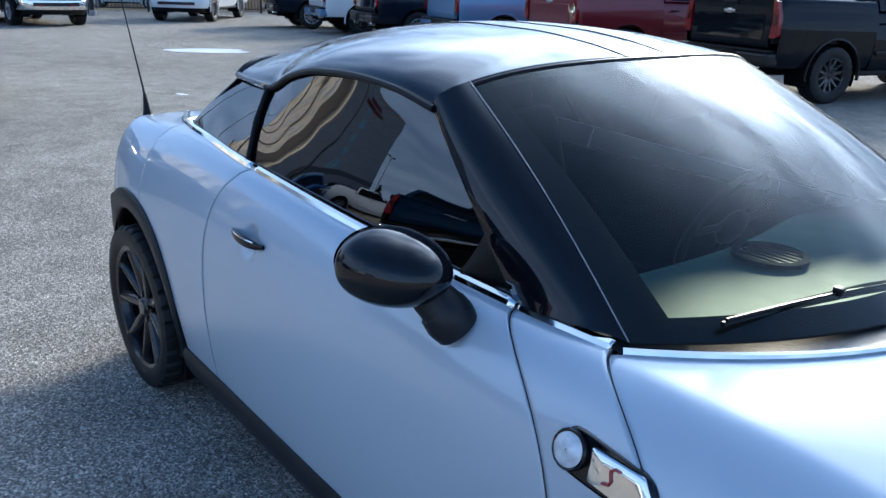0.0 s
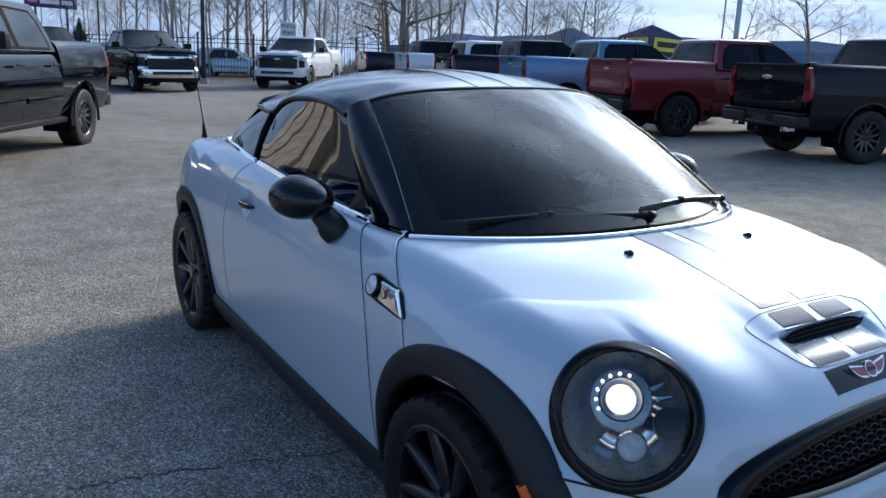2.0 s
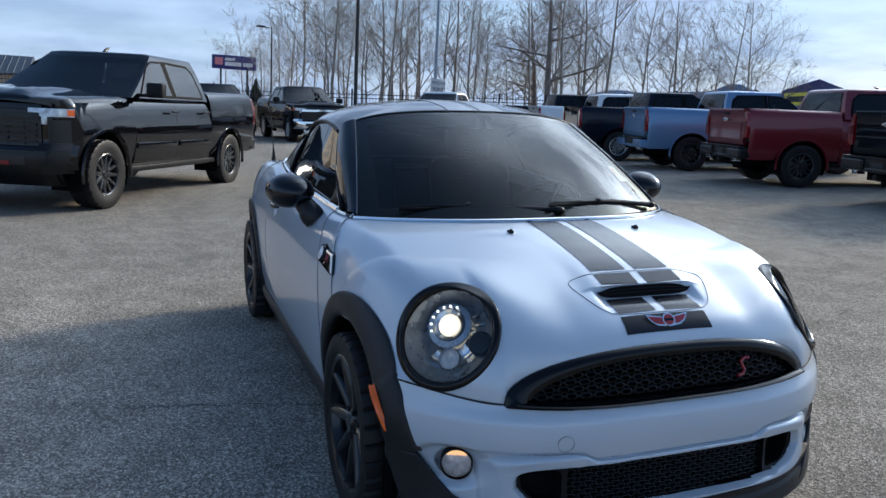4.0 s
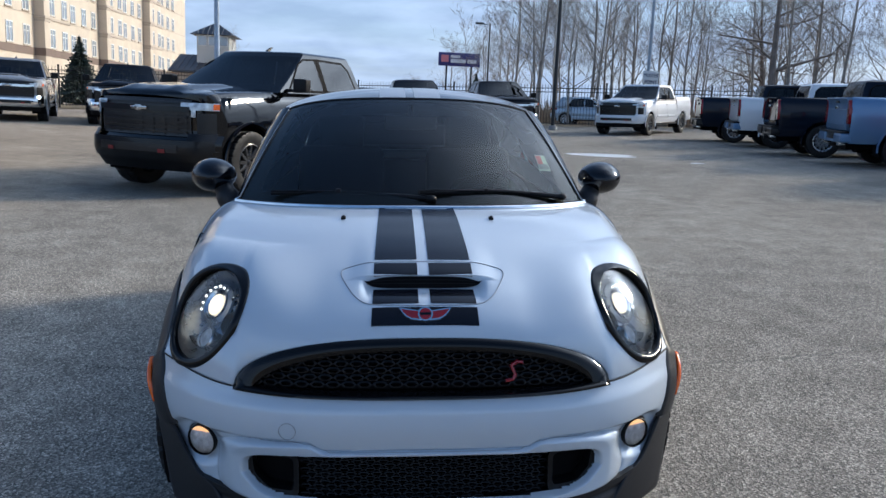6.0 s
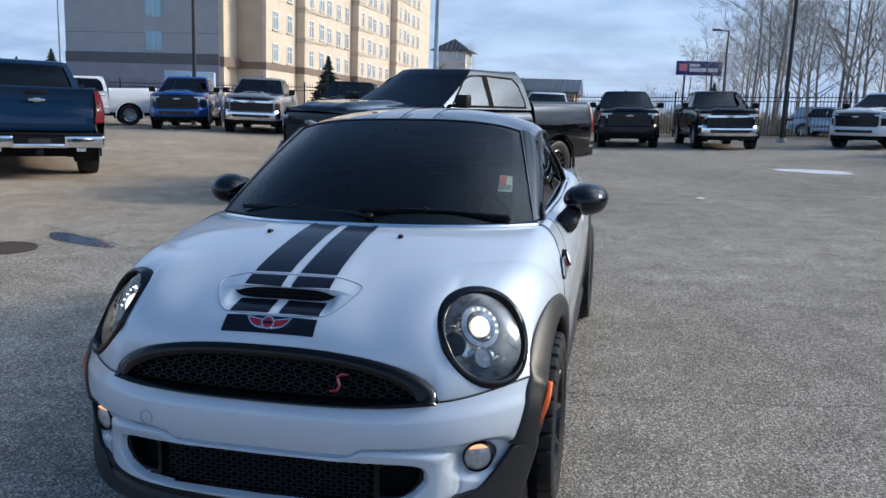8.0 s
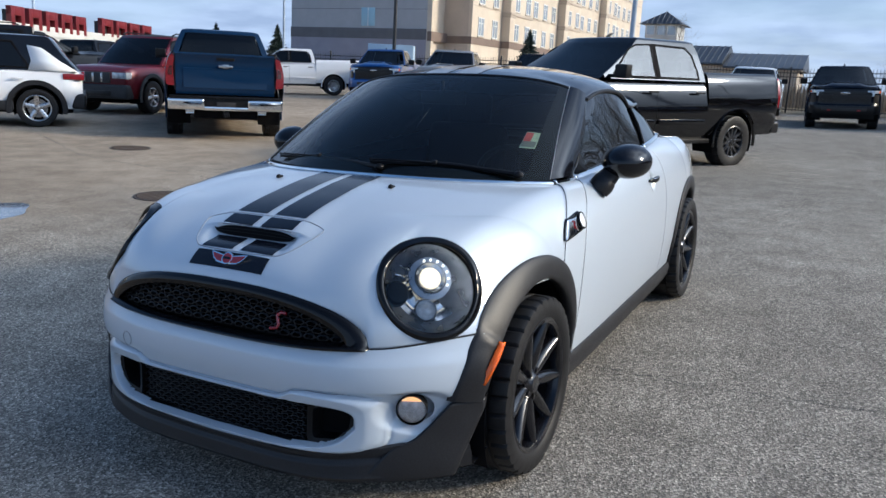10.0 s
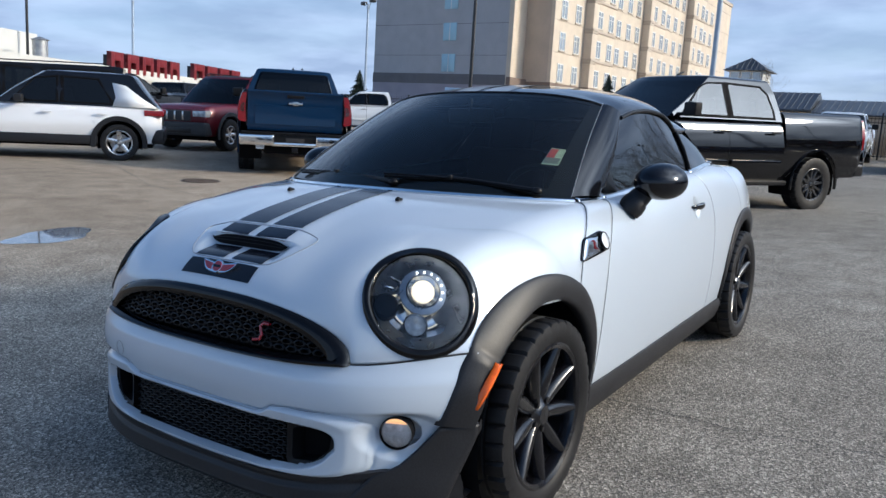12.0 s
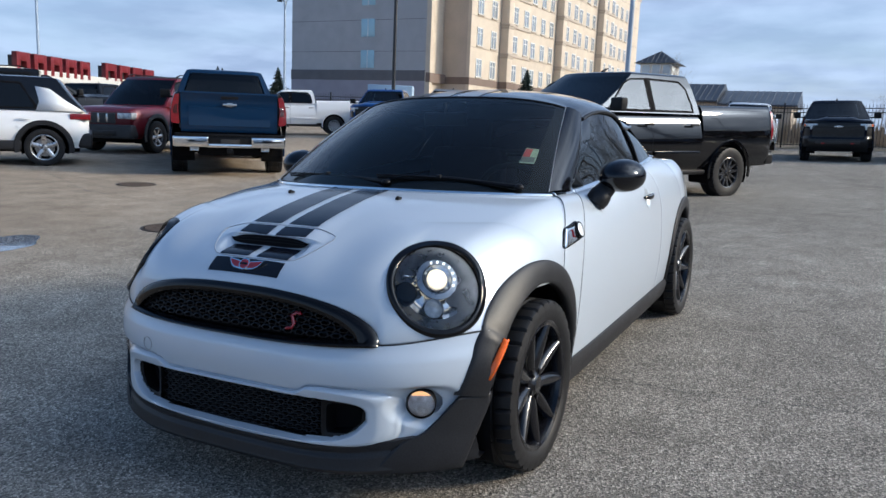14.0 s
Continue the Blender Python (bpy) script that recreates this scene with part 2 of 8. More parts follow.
# ---- materials ----
def mat(name, color, rough=0.5, metal=0.0, coat=0.0, spec=0.5, emit=None, vary=0.0, grain=0.0, scale=6.0, bump=0.0, coat_rough=0.03):
    """A plain surface with optional uneven colour, grain and relief."""
    m = bpy.data.materials.new(name)
    m.use_nodes = True
    nt = m.node_tree
    b = nt.nodes["Principled BSDF"]
    b.inputs["Base Color"].default_value = (*color, 1)
    b.inputs["Roughness"].default_value, b.inputs["Metallic"].default_value = rough, metal
    b.inputs["Coat Weight"].default_value, b.inputs["Coat Roughness"].default_value = coat, coat_rough
    b.inputs["Specular IOR Level"].default_value = spec
    if emit:
        b.inputs["Emission Color"].default_value, b.inputs["Emission Strength"].default_value = (*emit[:3], 1), emit[3]
    if vary or grain or bump:
        co = nt.nodes.new("ShaderNodeTexCoord")
        n1, n2 = nt.nodes.new("ShaderNodeTexNoise"), nt.nodes.new("ShaderNodeTexNoise")
        n1.inputs["Scale"].default_value, n1.inputs["Detail"].default_value = scale, 5
        n2.inputs["Scale"].default_value, n2.inputs["Detail"].default_value = scale * 22, 3
        nt.links.new(co.outputs["Object"], n1.inputs["Vector"])
        nt.links.new(co.outputs["Object"], n2.inputs["Vector"])
        hs = nt.nodes.new("ShaderNodeMapRange")
        hs.inputs["From Min"].default_value, hs.inputs["From Max"].default_value = 0.3, 0.7
        hs.inputs["To Min"].default_value, hs.inputs["To Max"].default_value = 1 - vary, 1 + vary
        nt.links.new(n1.outputs["Fac"], hs.inputs["Value"])
        h2 = nt.nodes.new("ShaderNodeMapRange")
        h2.inputs["From Min"].default_value, h2.inputs["From Max"].default_value = 0.3, 0.7
        h2.inputs["To Min"].default_value, h2.inputs["To Max"].default_value = 1 - grain, 1 + grain
        nt.links.new(n2.outputs["Fac"], h2.inputs["Value"])
        mu = nt.nodes.new("ShaderNodeMath")
        mu.operation = 'MULTIPLY'
        nt.links.new(hs.outputs[0], mu.inputs[0])
        nt.links.new(h2.outputs[0], mu.inputs[1])
        mx = nt.nodes.new("ShaderNodeVectorMath")
        mx.operation = 'SCALE'
        mx.inputs[0].default_value = color
        nt.links.new(mu.outputs[0], mx.inputs["Scale"])
        nt.links.new(mx.outputs[0], b.inputs["Base Color"])
        mr = nt.nodes.new("ShaderNodeMath")
        mr.operation = 'MULTIPLY_ADD'
        mr.inputs[1].default_value, mr.inputs[2].default_value = 0.25 * min(rough, 0.5), rough * 0.87
        nt.links.new(n1.outputs["Fac"], mr.inputs[0])
        nt.links.new(mr.outputs[0], b.inputs["Roughness"])
        if bump:
            bp = nt.nodes.new("ShaderNodeBump")
            bp.inputs["Strength"].default_value, bp.inputs["Distance"].default_value = bump, 0.004
            nt.links.new(n2.outputs["Fac"], bp.inputs["Height"])
            nt.links.new(bp.outputs[0], b.inputs["Normal"])
    return m


def glass(name, tint, rough=0.0, ior=1.5, film=0.0):
    """A pane: clear or tinted, with gloss that grows towards grazing angles and a film of dust in it."""
    m = bpy.data.materials.new(name)
    PANES.add(m.name)
    m.use_nodes = True
    nt = m.node_tree
    nt.nodes.remove(nt.nodes["Principled BSDF"])
    out = nt.nodes["Material Output"]
    tr, gl, fr, mx = nt.nodes.new("ShaderNodeBsdfTransparent"), nt.nodes.new("ShaderNodeBsdfGlossy"), nt.nodes.new("ShaderNodeFresnel"), nt.nodes.new("ShaderNodeMixShader")
    tr.inputs[0].default_value = (*tint, 1)
    gl.inputs["Roughness"].default_value = rough
    fr.inputs["IOR"].default_value = ior
    nt.links.new(fr.outputs[0], mx.inputs[0])
    nt.links.new(tr.outputs[0], mx.inputs[1])
    nt.links.new(gl.outputs[0], mx.inputs[2])
    if film:
        dust, veil = nt.nodes.new("ShaderNodeBsdfGlossy"), nt.nodes.new("ShaderNodeMixShader")
        dust.inputs["Roughness"].default_value = 0.42
        veil.inputs[0].default_value = film
        nt.links.new(gl.outputs[0], veil.inputs[1])
        nt.links.new(dust.outputs[0], veil.inputs[2])
        nt.links.new(veil.outputs[0], mx.inputs[2])
    nt.links.new(mx.outputs[0], out.inputs[0])
    return m


def car_paint(name, color, metal=0.0, flake=0.25, rough=0.35, spec=0.5, coat=1.0, coat_ior=1.5):
    """Base coat with fine flakes under a clear coat."""
    m = mat(name, color, rough=rough, metal=metal, coat=coat, spec=spec)
    nt = m.node_tree
    b = nt.nodes["Principled BSDF"]
    co, vo, bp = nt.nodes.new("ShaderNodeTexCoord"), nt.nodes.new("ShaderNodeTexVoronoi"), nt.nodes.new("ShaderNodeBump")
    vo.inputs["Scale"].default_value = 900
    nt.links.new(co.outputs["Object"], vo.inputs["Vector"])
    bp.inputs["Strength"].default_value, bp.inputs["Distance"].default_value = flake, 0.0006
    nt.links.new(vo.outputs["Color"], bp.inputs["Height"])
    nt.links.new(bp.outputs[0], b.inputs["Normal"])
    n = nt.nodes.new("ShaderNodeTexNoise")
    n.inputs["Scale"].default_value, n.inputs["Detail"].default_value = 2.2, 6
    nt.links.new(co.outputs["Object"], n.inputs["Vector"])
    mr = nt.nodes.new("ShaderNodeMapRange")
    mr.inputs["To Min"].default_value, mr.inputs["To Max"].default_value = 0.015, 0.06
    nt.links.new(n.outputs["Fac"], mr.inputs["Value"])
    nt.links.new(mr.outputs[0], b.inputs["Coat Roughness"])
    b.inputs["Coat IOR"].default_value = coat_ior
    return m


PEARL = car_paint("pearl white paint", (0.52, 0.58, 0.65), metal=0.10, flake=0.08, rough=0.42, spec=0.2, coat_ior=1.7)
GLOSS_BLACK = mat("gloss black paint", (0.005, 0.0055, 0.008), rough=0.25, spec=0.0, coat=0.9, vary=0.1, scale=3)
ROOF_BLACK = mat("gloss black roof paint", (0.005, 0.0055, 0.008), rough=0.07, spec=0.4, coat=0.5, vary=0.12, scale=3)
DECAL = mat("black vinyl stripe", (0.006, 0.007, 0.012), rough=0.2, spec=0.15, coat=0.30, vary=0.15, scale=8)
SILVER_STRIPE = mat("silver vinyl stripe", (0.26, 0.28, 0.31), rough=0.3, coat=0.5, vary=0.05, scale=8)
TRIM = mat("black moulded plastic", (0.014, 0.0145, 0.017), rough=0.45, spec=0.35, vary=0.15, grain=0.25, scale=9, bump=0.12)
SATIN = mat("satin black plastic", (0.008, 0.008, 0.009), rough=0.4, spec=0.2, vary=0.2, grain=0.1, scale=12)
RUBBER = mat("tyre rubber", (0.010, 0.010, 0.011), rough=0.5, spec=0.3, vary=0.3, grain=0.2, scale=7, bump=0.15)
RIM_BLACK = mat("black wheel paint", (0.005, 0.005, 0.007), rough=0.25, spec=0.3, coat=0.6, vary=0.2, scale=14)
CHROME = mat("bright chrome", (0.86, 0.87, 0.88), rough=0.07, metal=1.0, vary=0.04, scale=10)
ALLOY = mat("machined alloy", (0.55, 0.55, 0.56), rough=0.28, metal=1.0, vary=0.1, scale=20)
STEEL = mat("brake steel", (0.30, 0.29, 0.28), rough=0.4, metal=1.0, vary=0.25, scale=30)
DARK = mat("dark void plastic", (0.004, 0.004, 0.005), rough=0.8, spec=0.1, vary=0.2, scale=10)
WINDSHIELD = glass("windshield glass", (0.56, 0.70, 0.66), ior=1.5, film=0.1)
TINT = glass("tinted side glass", (0.026, 0.029, 0.032), ior=2.1)
TRUCK_GLASS = glass("truck glass", (0.07, 0.08, 0.085), ior=1.5)
LENS = glass("clear lamp lens", (0.94, 0.95, 0.96), ior=1.6)
AMBER = mat("amber lens", (0.80, 0.13, 0.006), rough=0.2, coat=0.35, vary=0.1, scale=60)
RED_LENS = mat("red lamp lens", (0.20, 0.003, 0.008), rough=0.2, coat=0.5, vary=0.25, scale=25)
RED_BADGE = mat("red enamel", (0.27, 0.010, 0.018), rough=0.25, coat=0.6, vary=0.1, scale=40)
LAMP_ON = mat("lit lamp", (0.45, 0.40, 0.30), rough=0.3, emit=(1.0, 0.80, 0.50, 1.25))
LAMP_DIM = mat("lit fog lamp", (0.9, 0.6, 0.35), rough=0.3, emit=(1.0, 0.50, 0.18, 0.75))
LED_ON = mat("lit small lamp", (0.95, 0.93, 0.85), rough=0.3, emit=(1.0, 0.93, 0.80, 1.8))
REFLECTOR = mat("lamp reflector", (0.62, 0.63, 0.65), rough=0.16, metal=1.0, vary=0.2, scale=30)
INTERIOR = mat("charcoal cabin trim", (0.016, 0.018, 0.020), rough=0.75, spec=0.2, vary=0.15, scale=12)
LAMP_RING = mat("gloss black lamp ring", (0.004, 0.004, 0.005), rough=0.2, spec=0.0, coat=0.6, vary=0.1, scale=6)
HOUSING = mat("grey lamp housing", (0.36, 0.37, 0.39), rough=0.28, metal=0.75, vary=0.3, scale=25)
FOG_GREY = mat("clear ribbed lamp glass", (0.72, 0.74, 0.77), rough=0.2, metal=0.0, coat=0.9, vary=0.3, scale=50)
SCUTTLE_LAMP, SCUTTLE_END = (0.826, 0.813), ((0.968, 0.836), (1.022, 0.762))
DASH = mat("grey dashboard vinyl", (0.26, 0.31, 0.28), rough=0.6, vary=0.10, grain=0.06, scale=14)



# ---- the ground ----
def asphalt():
    m = bpy.data.materials.new("worn asphalt")
    m.use_nodes = True
    nt = m.node_tree
    b = nt.nodes["Principled BSDF"]
    N = nt.nodes.new
    co = N("ShaderNodeTexCoord")
    v1, v2, big, mid, fine = N("ShaderNodeTexVoronoi"), N("ShaderNodeTexVoronoi"), N("ShaderNodeTexNoise"), N("ShaderNodeTexNoise"), N("ShaderNodeTexNoise")
    for n, s in ((v1, 130.0), (v2, 260.0), (big, 0.22), (mid, 3.2), (fine, 60.0)):
        n.inputs["Scale"].default_value = s
        nt.links.new(co.outputs["Object"], n.inputs["Vector"])
    big.inputs["Detail"].default_value, mid.inputs["Detail"].default_value, fine.inputs["Detail"].default_value = 6, 7, 5
    # chips of stone of several greys in dark binder
    chips = N("ShaderNodeValToRGB")
    e = chips.color_ramp.elements
    e[0].position, e[0].color = 0.0, (0.13, 0.12, 0.107, 1)
    e[1].position, e[1].color = 1.0, (0.60, 0.54, 0.45, 1)
    for p, c in ((0.45, 0.235), (0.75, 0.365), (0.92, 0.47)):
        k = e.new(p)
        k.color = (c * 0.97, c * 0.88, c * 0.745, 1)
    sep = N("ShaderNodeSeparateColor")
    nt.links.new(v1.outputs["Color"], sep.inputs[0])
    nt.links.new(sep.outputs[0], chips.inputs[0])
    sep2, chips2 = N("ShaderNodeSeparateColor"), N("ShaderNodeMapRange")
    nt.links.new(v2.outputs["Color"], sep2.inputs[0])
    chips2.inputs["To Min"].default_value, chips2.inputs["To Max"].default_value = 0.58, 1.36
    nt.links.new(sep2.outputs[1], chips2.inputs["Value"])
    tone = N("ShaderNodeMapRange")
    tone.inputs["From Min"].default_value, tone.inputs["From Max"].default_value = 0.3, 0.7
    tone.inputs["To Min"].default_value, tone.inputs["To Max"].default_value = 0.82, 1.2
    nt.links.new(big.outputs["Fac"], tone.inputs["Value"])
    tone2 = N("ShaderNodeMapRange")
    tone2.inputs["From Min"].default_value, tone2.inputs["From Max"].default_value = 0.3, 0.7
    tone2.inputs["To Min"].default_value, tone2.inputs["To Max"].default_value = 0.82, 1.18
    nt.links.new(mid.outputs["Fac"], tone2.inputs["Value"])
    a, c = N("ShaderNodeMath"), N("ShaderNodeMath")
    a.operation = c.operation = 'MULTIPLY'
    nt.links.new(tone.outputs[0], a.inputs[0])
    nt.links.new(tone2.outputs[0], a.inputs[1])
    nt.links.new(a.outputs[0], c.inputs[0])
    nt.links.new(chips2.outputs[0], c.inputs[1])
    # tan dust blown over the far side of the lot, with a ragged edge
    sxyz, dn, edge, dmix = N("ShaderNodeSeparateXYZ"), N("ShaderNodeTexNoise"), N("ShaderNodeMapRange"), N("ShaderNodeMix")
    nt.links.new(co.outputs["Object"], sxyz.inputs[0])
    nt.links.new(co.outputs["Object"], dn.inputs["Vector"])
    dn.inputs["Scale"].default_value, dn.inputs["Detail"].default_value = 0.35, 8
    dsum = N("ShaderNodeMath")
    dsum.operation = 'MULTIPLY_ADD'
    dsum.inputs[1].default_value = 5.0
    nt.links.new(dn.outputs["Fac"], dsum.inputs[0])
    nt.links.new(sxyz.outputs[1], dsum.inputs[2])
    edge.interpolation_type = 'SMOOTHSTEP'
    edge.inputs["From Min"].default_value, edge.inputs["From Max"].default_value = -0.6, -4.0
    edge.inputs["To Min"].default_value, edge.inputs["To Max"].default_value = 0.0, 0.55
    nt.links.new(dsum.outputs[0], edge.inputs["Value"])
    dmix.data_type = 'RGBA'
    dmix.inputs[7].default_value = (0.43, 0.335, 0.235, 1)
    nt.links.new(edge.outputs[0], dmix.inputs[0])
    nt.links.new(chips.outputs[0], dmix.inputs[6])
    sc = N("ShaderNodeVectorMath")
    sc.operation = 'SCALE'
    nt.links.new(dmix.outputs[2], sc.inputs[0])
    nt.links.new(c.outputs[0], sc.inputs["Scale"])
    nt.links.new(sc.outputs[0], b.inputs["Base Color"])
    b.inputs["Roughness"].default_value, b.inputs["Specular IOR Level"].default_value = 0.92, 0.06
    bp = N("ShaderNodeBump")
    bp.inputs["Strength"].default_value, bp.inputs["Distance"].default_value = 0.6, 0.006
    ad = N("ShaderNodeMath")
    ad.operation = 'ADD'
    nt.links.new(v1.outputs["Distance"], ad.inputs[0])
    nt.links.new(fine.outputs["Fac"], ad.inputs[1])
    nt.links.new(ad.outputs[0], bp.inputs["Height"])
    nt.links.new(bp.outputs[0], b.inputs["Normal"])
    return m


ASPHALT = asphalt()
GRASS_DRY = mat("dry winter grass", (0.17, 0.125, 0.06), rough=0.9, vary=0.4, grain=0.3, scale=0.6, bump=0.3)


def build_ground():
    r = np.concatenate([np.linspace(0.01, 40, 60), np.geomspace(42, 900, 26)])
    a = np.linspace(0, 2 * math.pi, 96, endpoint=False)
    X, Y = r[:, None] * np.cos(a), r[:, None] * np.sin(a)
    Z = gz(X, Y)
    vf = grid(np.stack([X, Y, Z], -1), loop_v=True)
    ob = part("ground", vf, ASPHALT, recalc=False)
    tagged(ob, "worn grey asphalt of a dealership car park", "ground", kind="structure")
    # the lawn strip behind the fence
    xs, ys = np.linspace(-52, -34.6, 8), np.linspace(-60, 70, 50)
    P = np.array([[(x, y, float(gz(x, y)) + 0.03) for y in ys] for x in xs])
    tagged(part("lawn", grid(P), GRASS_DRY, recalc=False), "strip of dry brown winter grass behind the fence", "grass", kind="structure")


build_ground()

CRACK = mat("dark crack filler", (0.03, 0.03, 0.032), rough=0.8, vary=0.3, scale=9)
WATER = mat("wet film", (0.10, 0.11, 0.13), rough=0.06, spec=1.0, coat=1.0, vary=0.2, scale=4, bump=0.5)
ICE = mat("pale salt stain", (0.62, 0.63, 0.64), rough=0.45, vary=0.2, scale=3)
CAST = mat("rusty cast iron", (0.07, 0.055, 0.045), rough=0.65, metal=0.5, vary=0.3, grain=0.2, scale=15)


def blob(cx, cy, rx, ry, turn, seed, n=46, lift=0.005):
    """An uneven flat patch lying on the paving."""
    rnd = random.Random(seed)
    ph = [rnd.uniform(0, 6.28) for _ in range(5)]
    rows = []
    for k in (0.0, 0.6, 1.0):
        row = []
        for i in range(n):
            a = 2 * math.pi * i / n
            q = k * (1 + sum(0.16 / (j + 1) * math.sin((j + 2) * a + ph[j]) for j in range(5)))
            u, v = q * rx * math.cos(a), q * ry * math.sin(a)
            x, y = cx + u * math.cos(turn) - v * math.sin(turn), cy + u * math.sin(turn) + v * math.cos(turn)
            row.append((x, y, float(gz(x, y)) + lift))
        rows.append(row)
    return grid(np.array(rows), loop_v=True)


tagged(part("puddle", blob(-0.31, -4.75, 0.38, 0.3, 0.4, 3), WATER, recalc=False), "shallow dark puddle on the asphalt", "puddle")
tagged(part("puddle", blob(-2.4, -4.02, 0.42, 0.16, 1.2, 4), WATER, recalc=False), "thin wet streak on the asphalt", "puddle")
tagged(part("salt_patch", blob(-14.6, 5.1, 0.9, 0.48, 1.2, 5), ICE, recalc=False), "pale dried patch on the asphalt", "stain")
tagged(part("salt_patch", blob(-12.4, 6.6, 0.16, 0.12, 0.2, 6), ICE, recalc=False), "small pale dried patch on the asphalt", "stain")
tagged(part("salt_patch", blob(-8.6, 2.2, 0.10, 0.06, 0.2, 8), ICE, recalc=False), "tiny pale spot on the asphalt", "stain")


def manhole(x, y, r):
    ob = thing("manhole_cover", "round rusty cast-iron manhole cover set in the asphalt", "manhole cover", at=on_ground(x, y))
    part("rim", lathe([(r, 0.0), (r, 0.008), (r * 0.92, 0.008), (r * 0.92, 0.003)], 40, "z"), CAST, ob)
    vf = lathe([(0.001, 0.005), (r * 0.9, 0.005), (r * 0.9, 0.0)], 40, "z")
    lid = part("lid", vf, CAST, ob)
    for k in range(-4, 5):
        q = math.sqrt(max(0.01, (r * 0.88) ** 2 - (0.06 * k) ** 2))
        part("rib", box(-q, q, -0.012 + k * 0.06, 0.012 + k * 0.06, 0.004, 0.011), CAST, lid)


manhole(-1.8, -4.32, 0.28)
manhole(-4.2, -7.6, 0.28)


def crack(pts, width, seed):
    """A thin wandering crack in the paving."""
    rnd = random.Random(seed)
    rows = []
    pts = np.array(pts, float)
    s = np.linspace(0, len(pts) - 1, 90)
    for q in s:
        i = min(int(q), len(pts) - 2)
        p = pts[i] + (pts[i + 1] - pts[i]) * (q - i)
        d = pts[i + 1] - pts[i]
        n = np.array((-d[1], d[0])) / np.hypot(*d)
        p = p + n * rnd.uniform(-0.02, 0.02)
        w = width * rnd.uniform(0.4, 1.2)
        rows.append([(p[0] + n[0] * w * k, p[1] + n[1] * w * k, float(gz(p[0], p[1])) + 0.004) for k in (-1, 1)])
    return grid(np.array(rows))


for i, (pp, w) in enumerate(((((0.14, -1.6), (0.17, -1.31), (0.34, -0.64), (0.22, 0.60), (0.22, 1.14), (0.16, 1.57), (0.05, 2.3), (-0.3, 3.2)), 0.0036),
                             (((-2.2, -3.2), (-3.0, -5.0), (-3.2, -7.4), (-4.4, -10)), 0.006),
                             (((0.6, -3.6), (0.2, -5.5), (0.4, -8.0)), 0.003), (((-6, 1.0), (-7.6, 4.4), (-8.0, 8.0)), 0.005))):
    tagged(part("crack", crack(pp, w, i), CRACK, recalc=False), "thin dark crack across the asphalt", "crack", kind="stuff")



# ---- the coupe ----
HUB_F, HUB_R, HUB_Z, TYRE_R = 1.2335, -1.2335, 0.307, 0.307
coupe = thing("coupe", "pearl white two-door coupe with black roof and twin black bonnet stripes", "car")

# side of the body, by the place x on the beltline
belt_y = pch([-1.34, -1.12, -0.9, -0.5, 0.0, 0.57, 0.80], [0.56, 0.640, 0.678, 0.715, 0.722, 0.700, 0.700])
belt_z = pch([-1.34, -1.12, -0.9, -0.5, 0.0, 0.57, 0.80], [0.990, 0.992, 0.995, 0.980, 0.955, 0.932, 0.940])
wide = pch([-1.77, -1.5, -1.23, -0.6, 0.0, 0.6, 1.05, 1.3, 1.6], [0.72, 0.795, 0.825, 0.832, 0.836, 0.838, 0.832, 0.826, 0.81])
swing = pch([-1.34, -0.9, -0.5, -0.2, 0.2, 0.569, 0.80], [0.0, -0.05, -0.14, 0.0, 0.12, 0.27, 0.264])
Z_WIDE = 0.62


def arch_edge(x, r=0.385, sill=0.262):
    """Lower edge of the painted side: the sill, or the wheel opening."""
    x = np.asarray(x, float)
    z = np.full(x.shape, sill)
    for hx in (HUB_F, HUB_R):
        q = r * r - (x - hx) ** 2
        z = np.maximum(z, np.where(q > 0, HUB_Z + np.sqrt(np.maximum(q, 0)), 0))
    return z


def side_y(z, yb, zb, w):
    """Half-width of the side at a height."""
    t = np.clip((z - Z_WIDE) / (zb - Z_WIDE), 0, 1)
    up = yb + (w - yb) * np.sqrt(np.maximum(0, 1 - t**2.5))
    low = w - 0.035 * np.clip((Z_WIDE - z) / 0.36, 0, 1) ** 2
    return np.where(z >= Z_WIDE, up, low)


def side_curve(xb, n=44):
    """A section of the side, from the belt at xb to the lower edge."""
    yb, zb, lx = float(belt_y(xb)), float(belt_z(xb)), float(swing(xb))
    t = np.linspace(0, 1, 300)
    z = zb - (zb - 0.20) * t**1.7
    x = xb + lx * (1 - np.exp(-(zb - z) / 0.12))
    y = side_y(z, yb, zb, wide(x))
    keep = z > arch_edge(x)
    k = max(int(np.argmin(keep)) if not keep.all() else len(z), 8)
    P = np.stack([x, y, z], 1)[:k]
    P[-1, 2] = max(P[-1, 2], 0.2)
    s = np.r_[0, np.cumsum(np.linalg.norm(np.diff(P, axis=0), axis=1))]
    q = np.linspace(0, s[-1], n)
    return np.stack([np.interp(q, s, P[:, i]) for i in range(3)], 1)


def side_panel(x0, x1, m, n=44):
    P = np.array([side_curve(x, n) for x in np.linspace(x0, x1, m)])
    # round hollow behind the door pull
    r = np.hypot((P[..., 0] - PULL[0]) / 0.92, P[..., 2] - PULL[1] + 0.006)
    P[..., 1] -= 0.020 * (1 - smooth(0.012, 0.056, r))
    return grid(P)


PULL = (-0.300, 0.838)


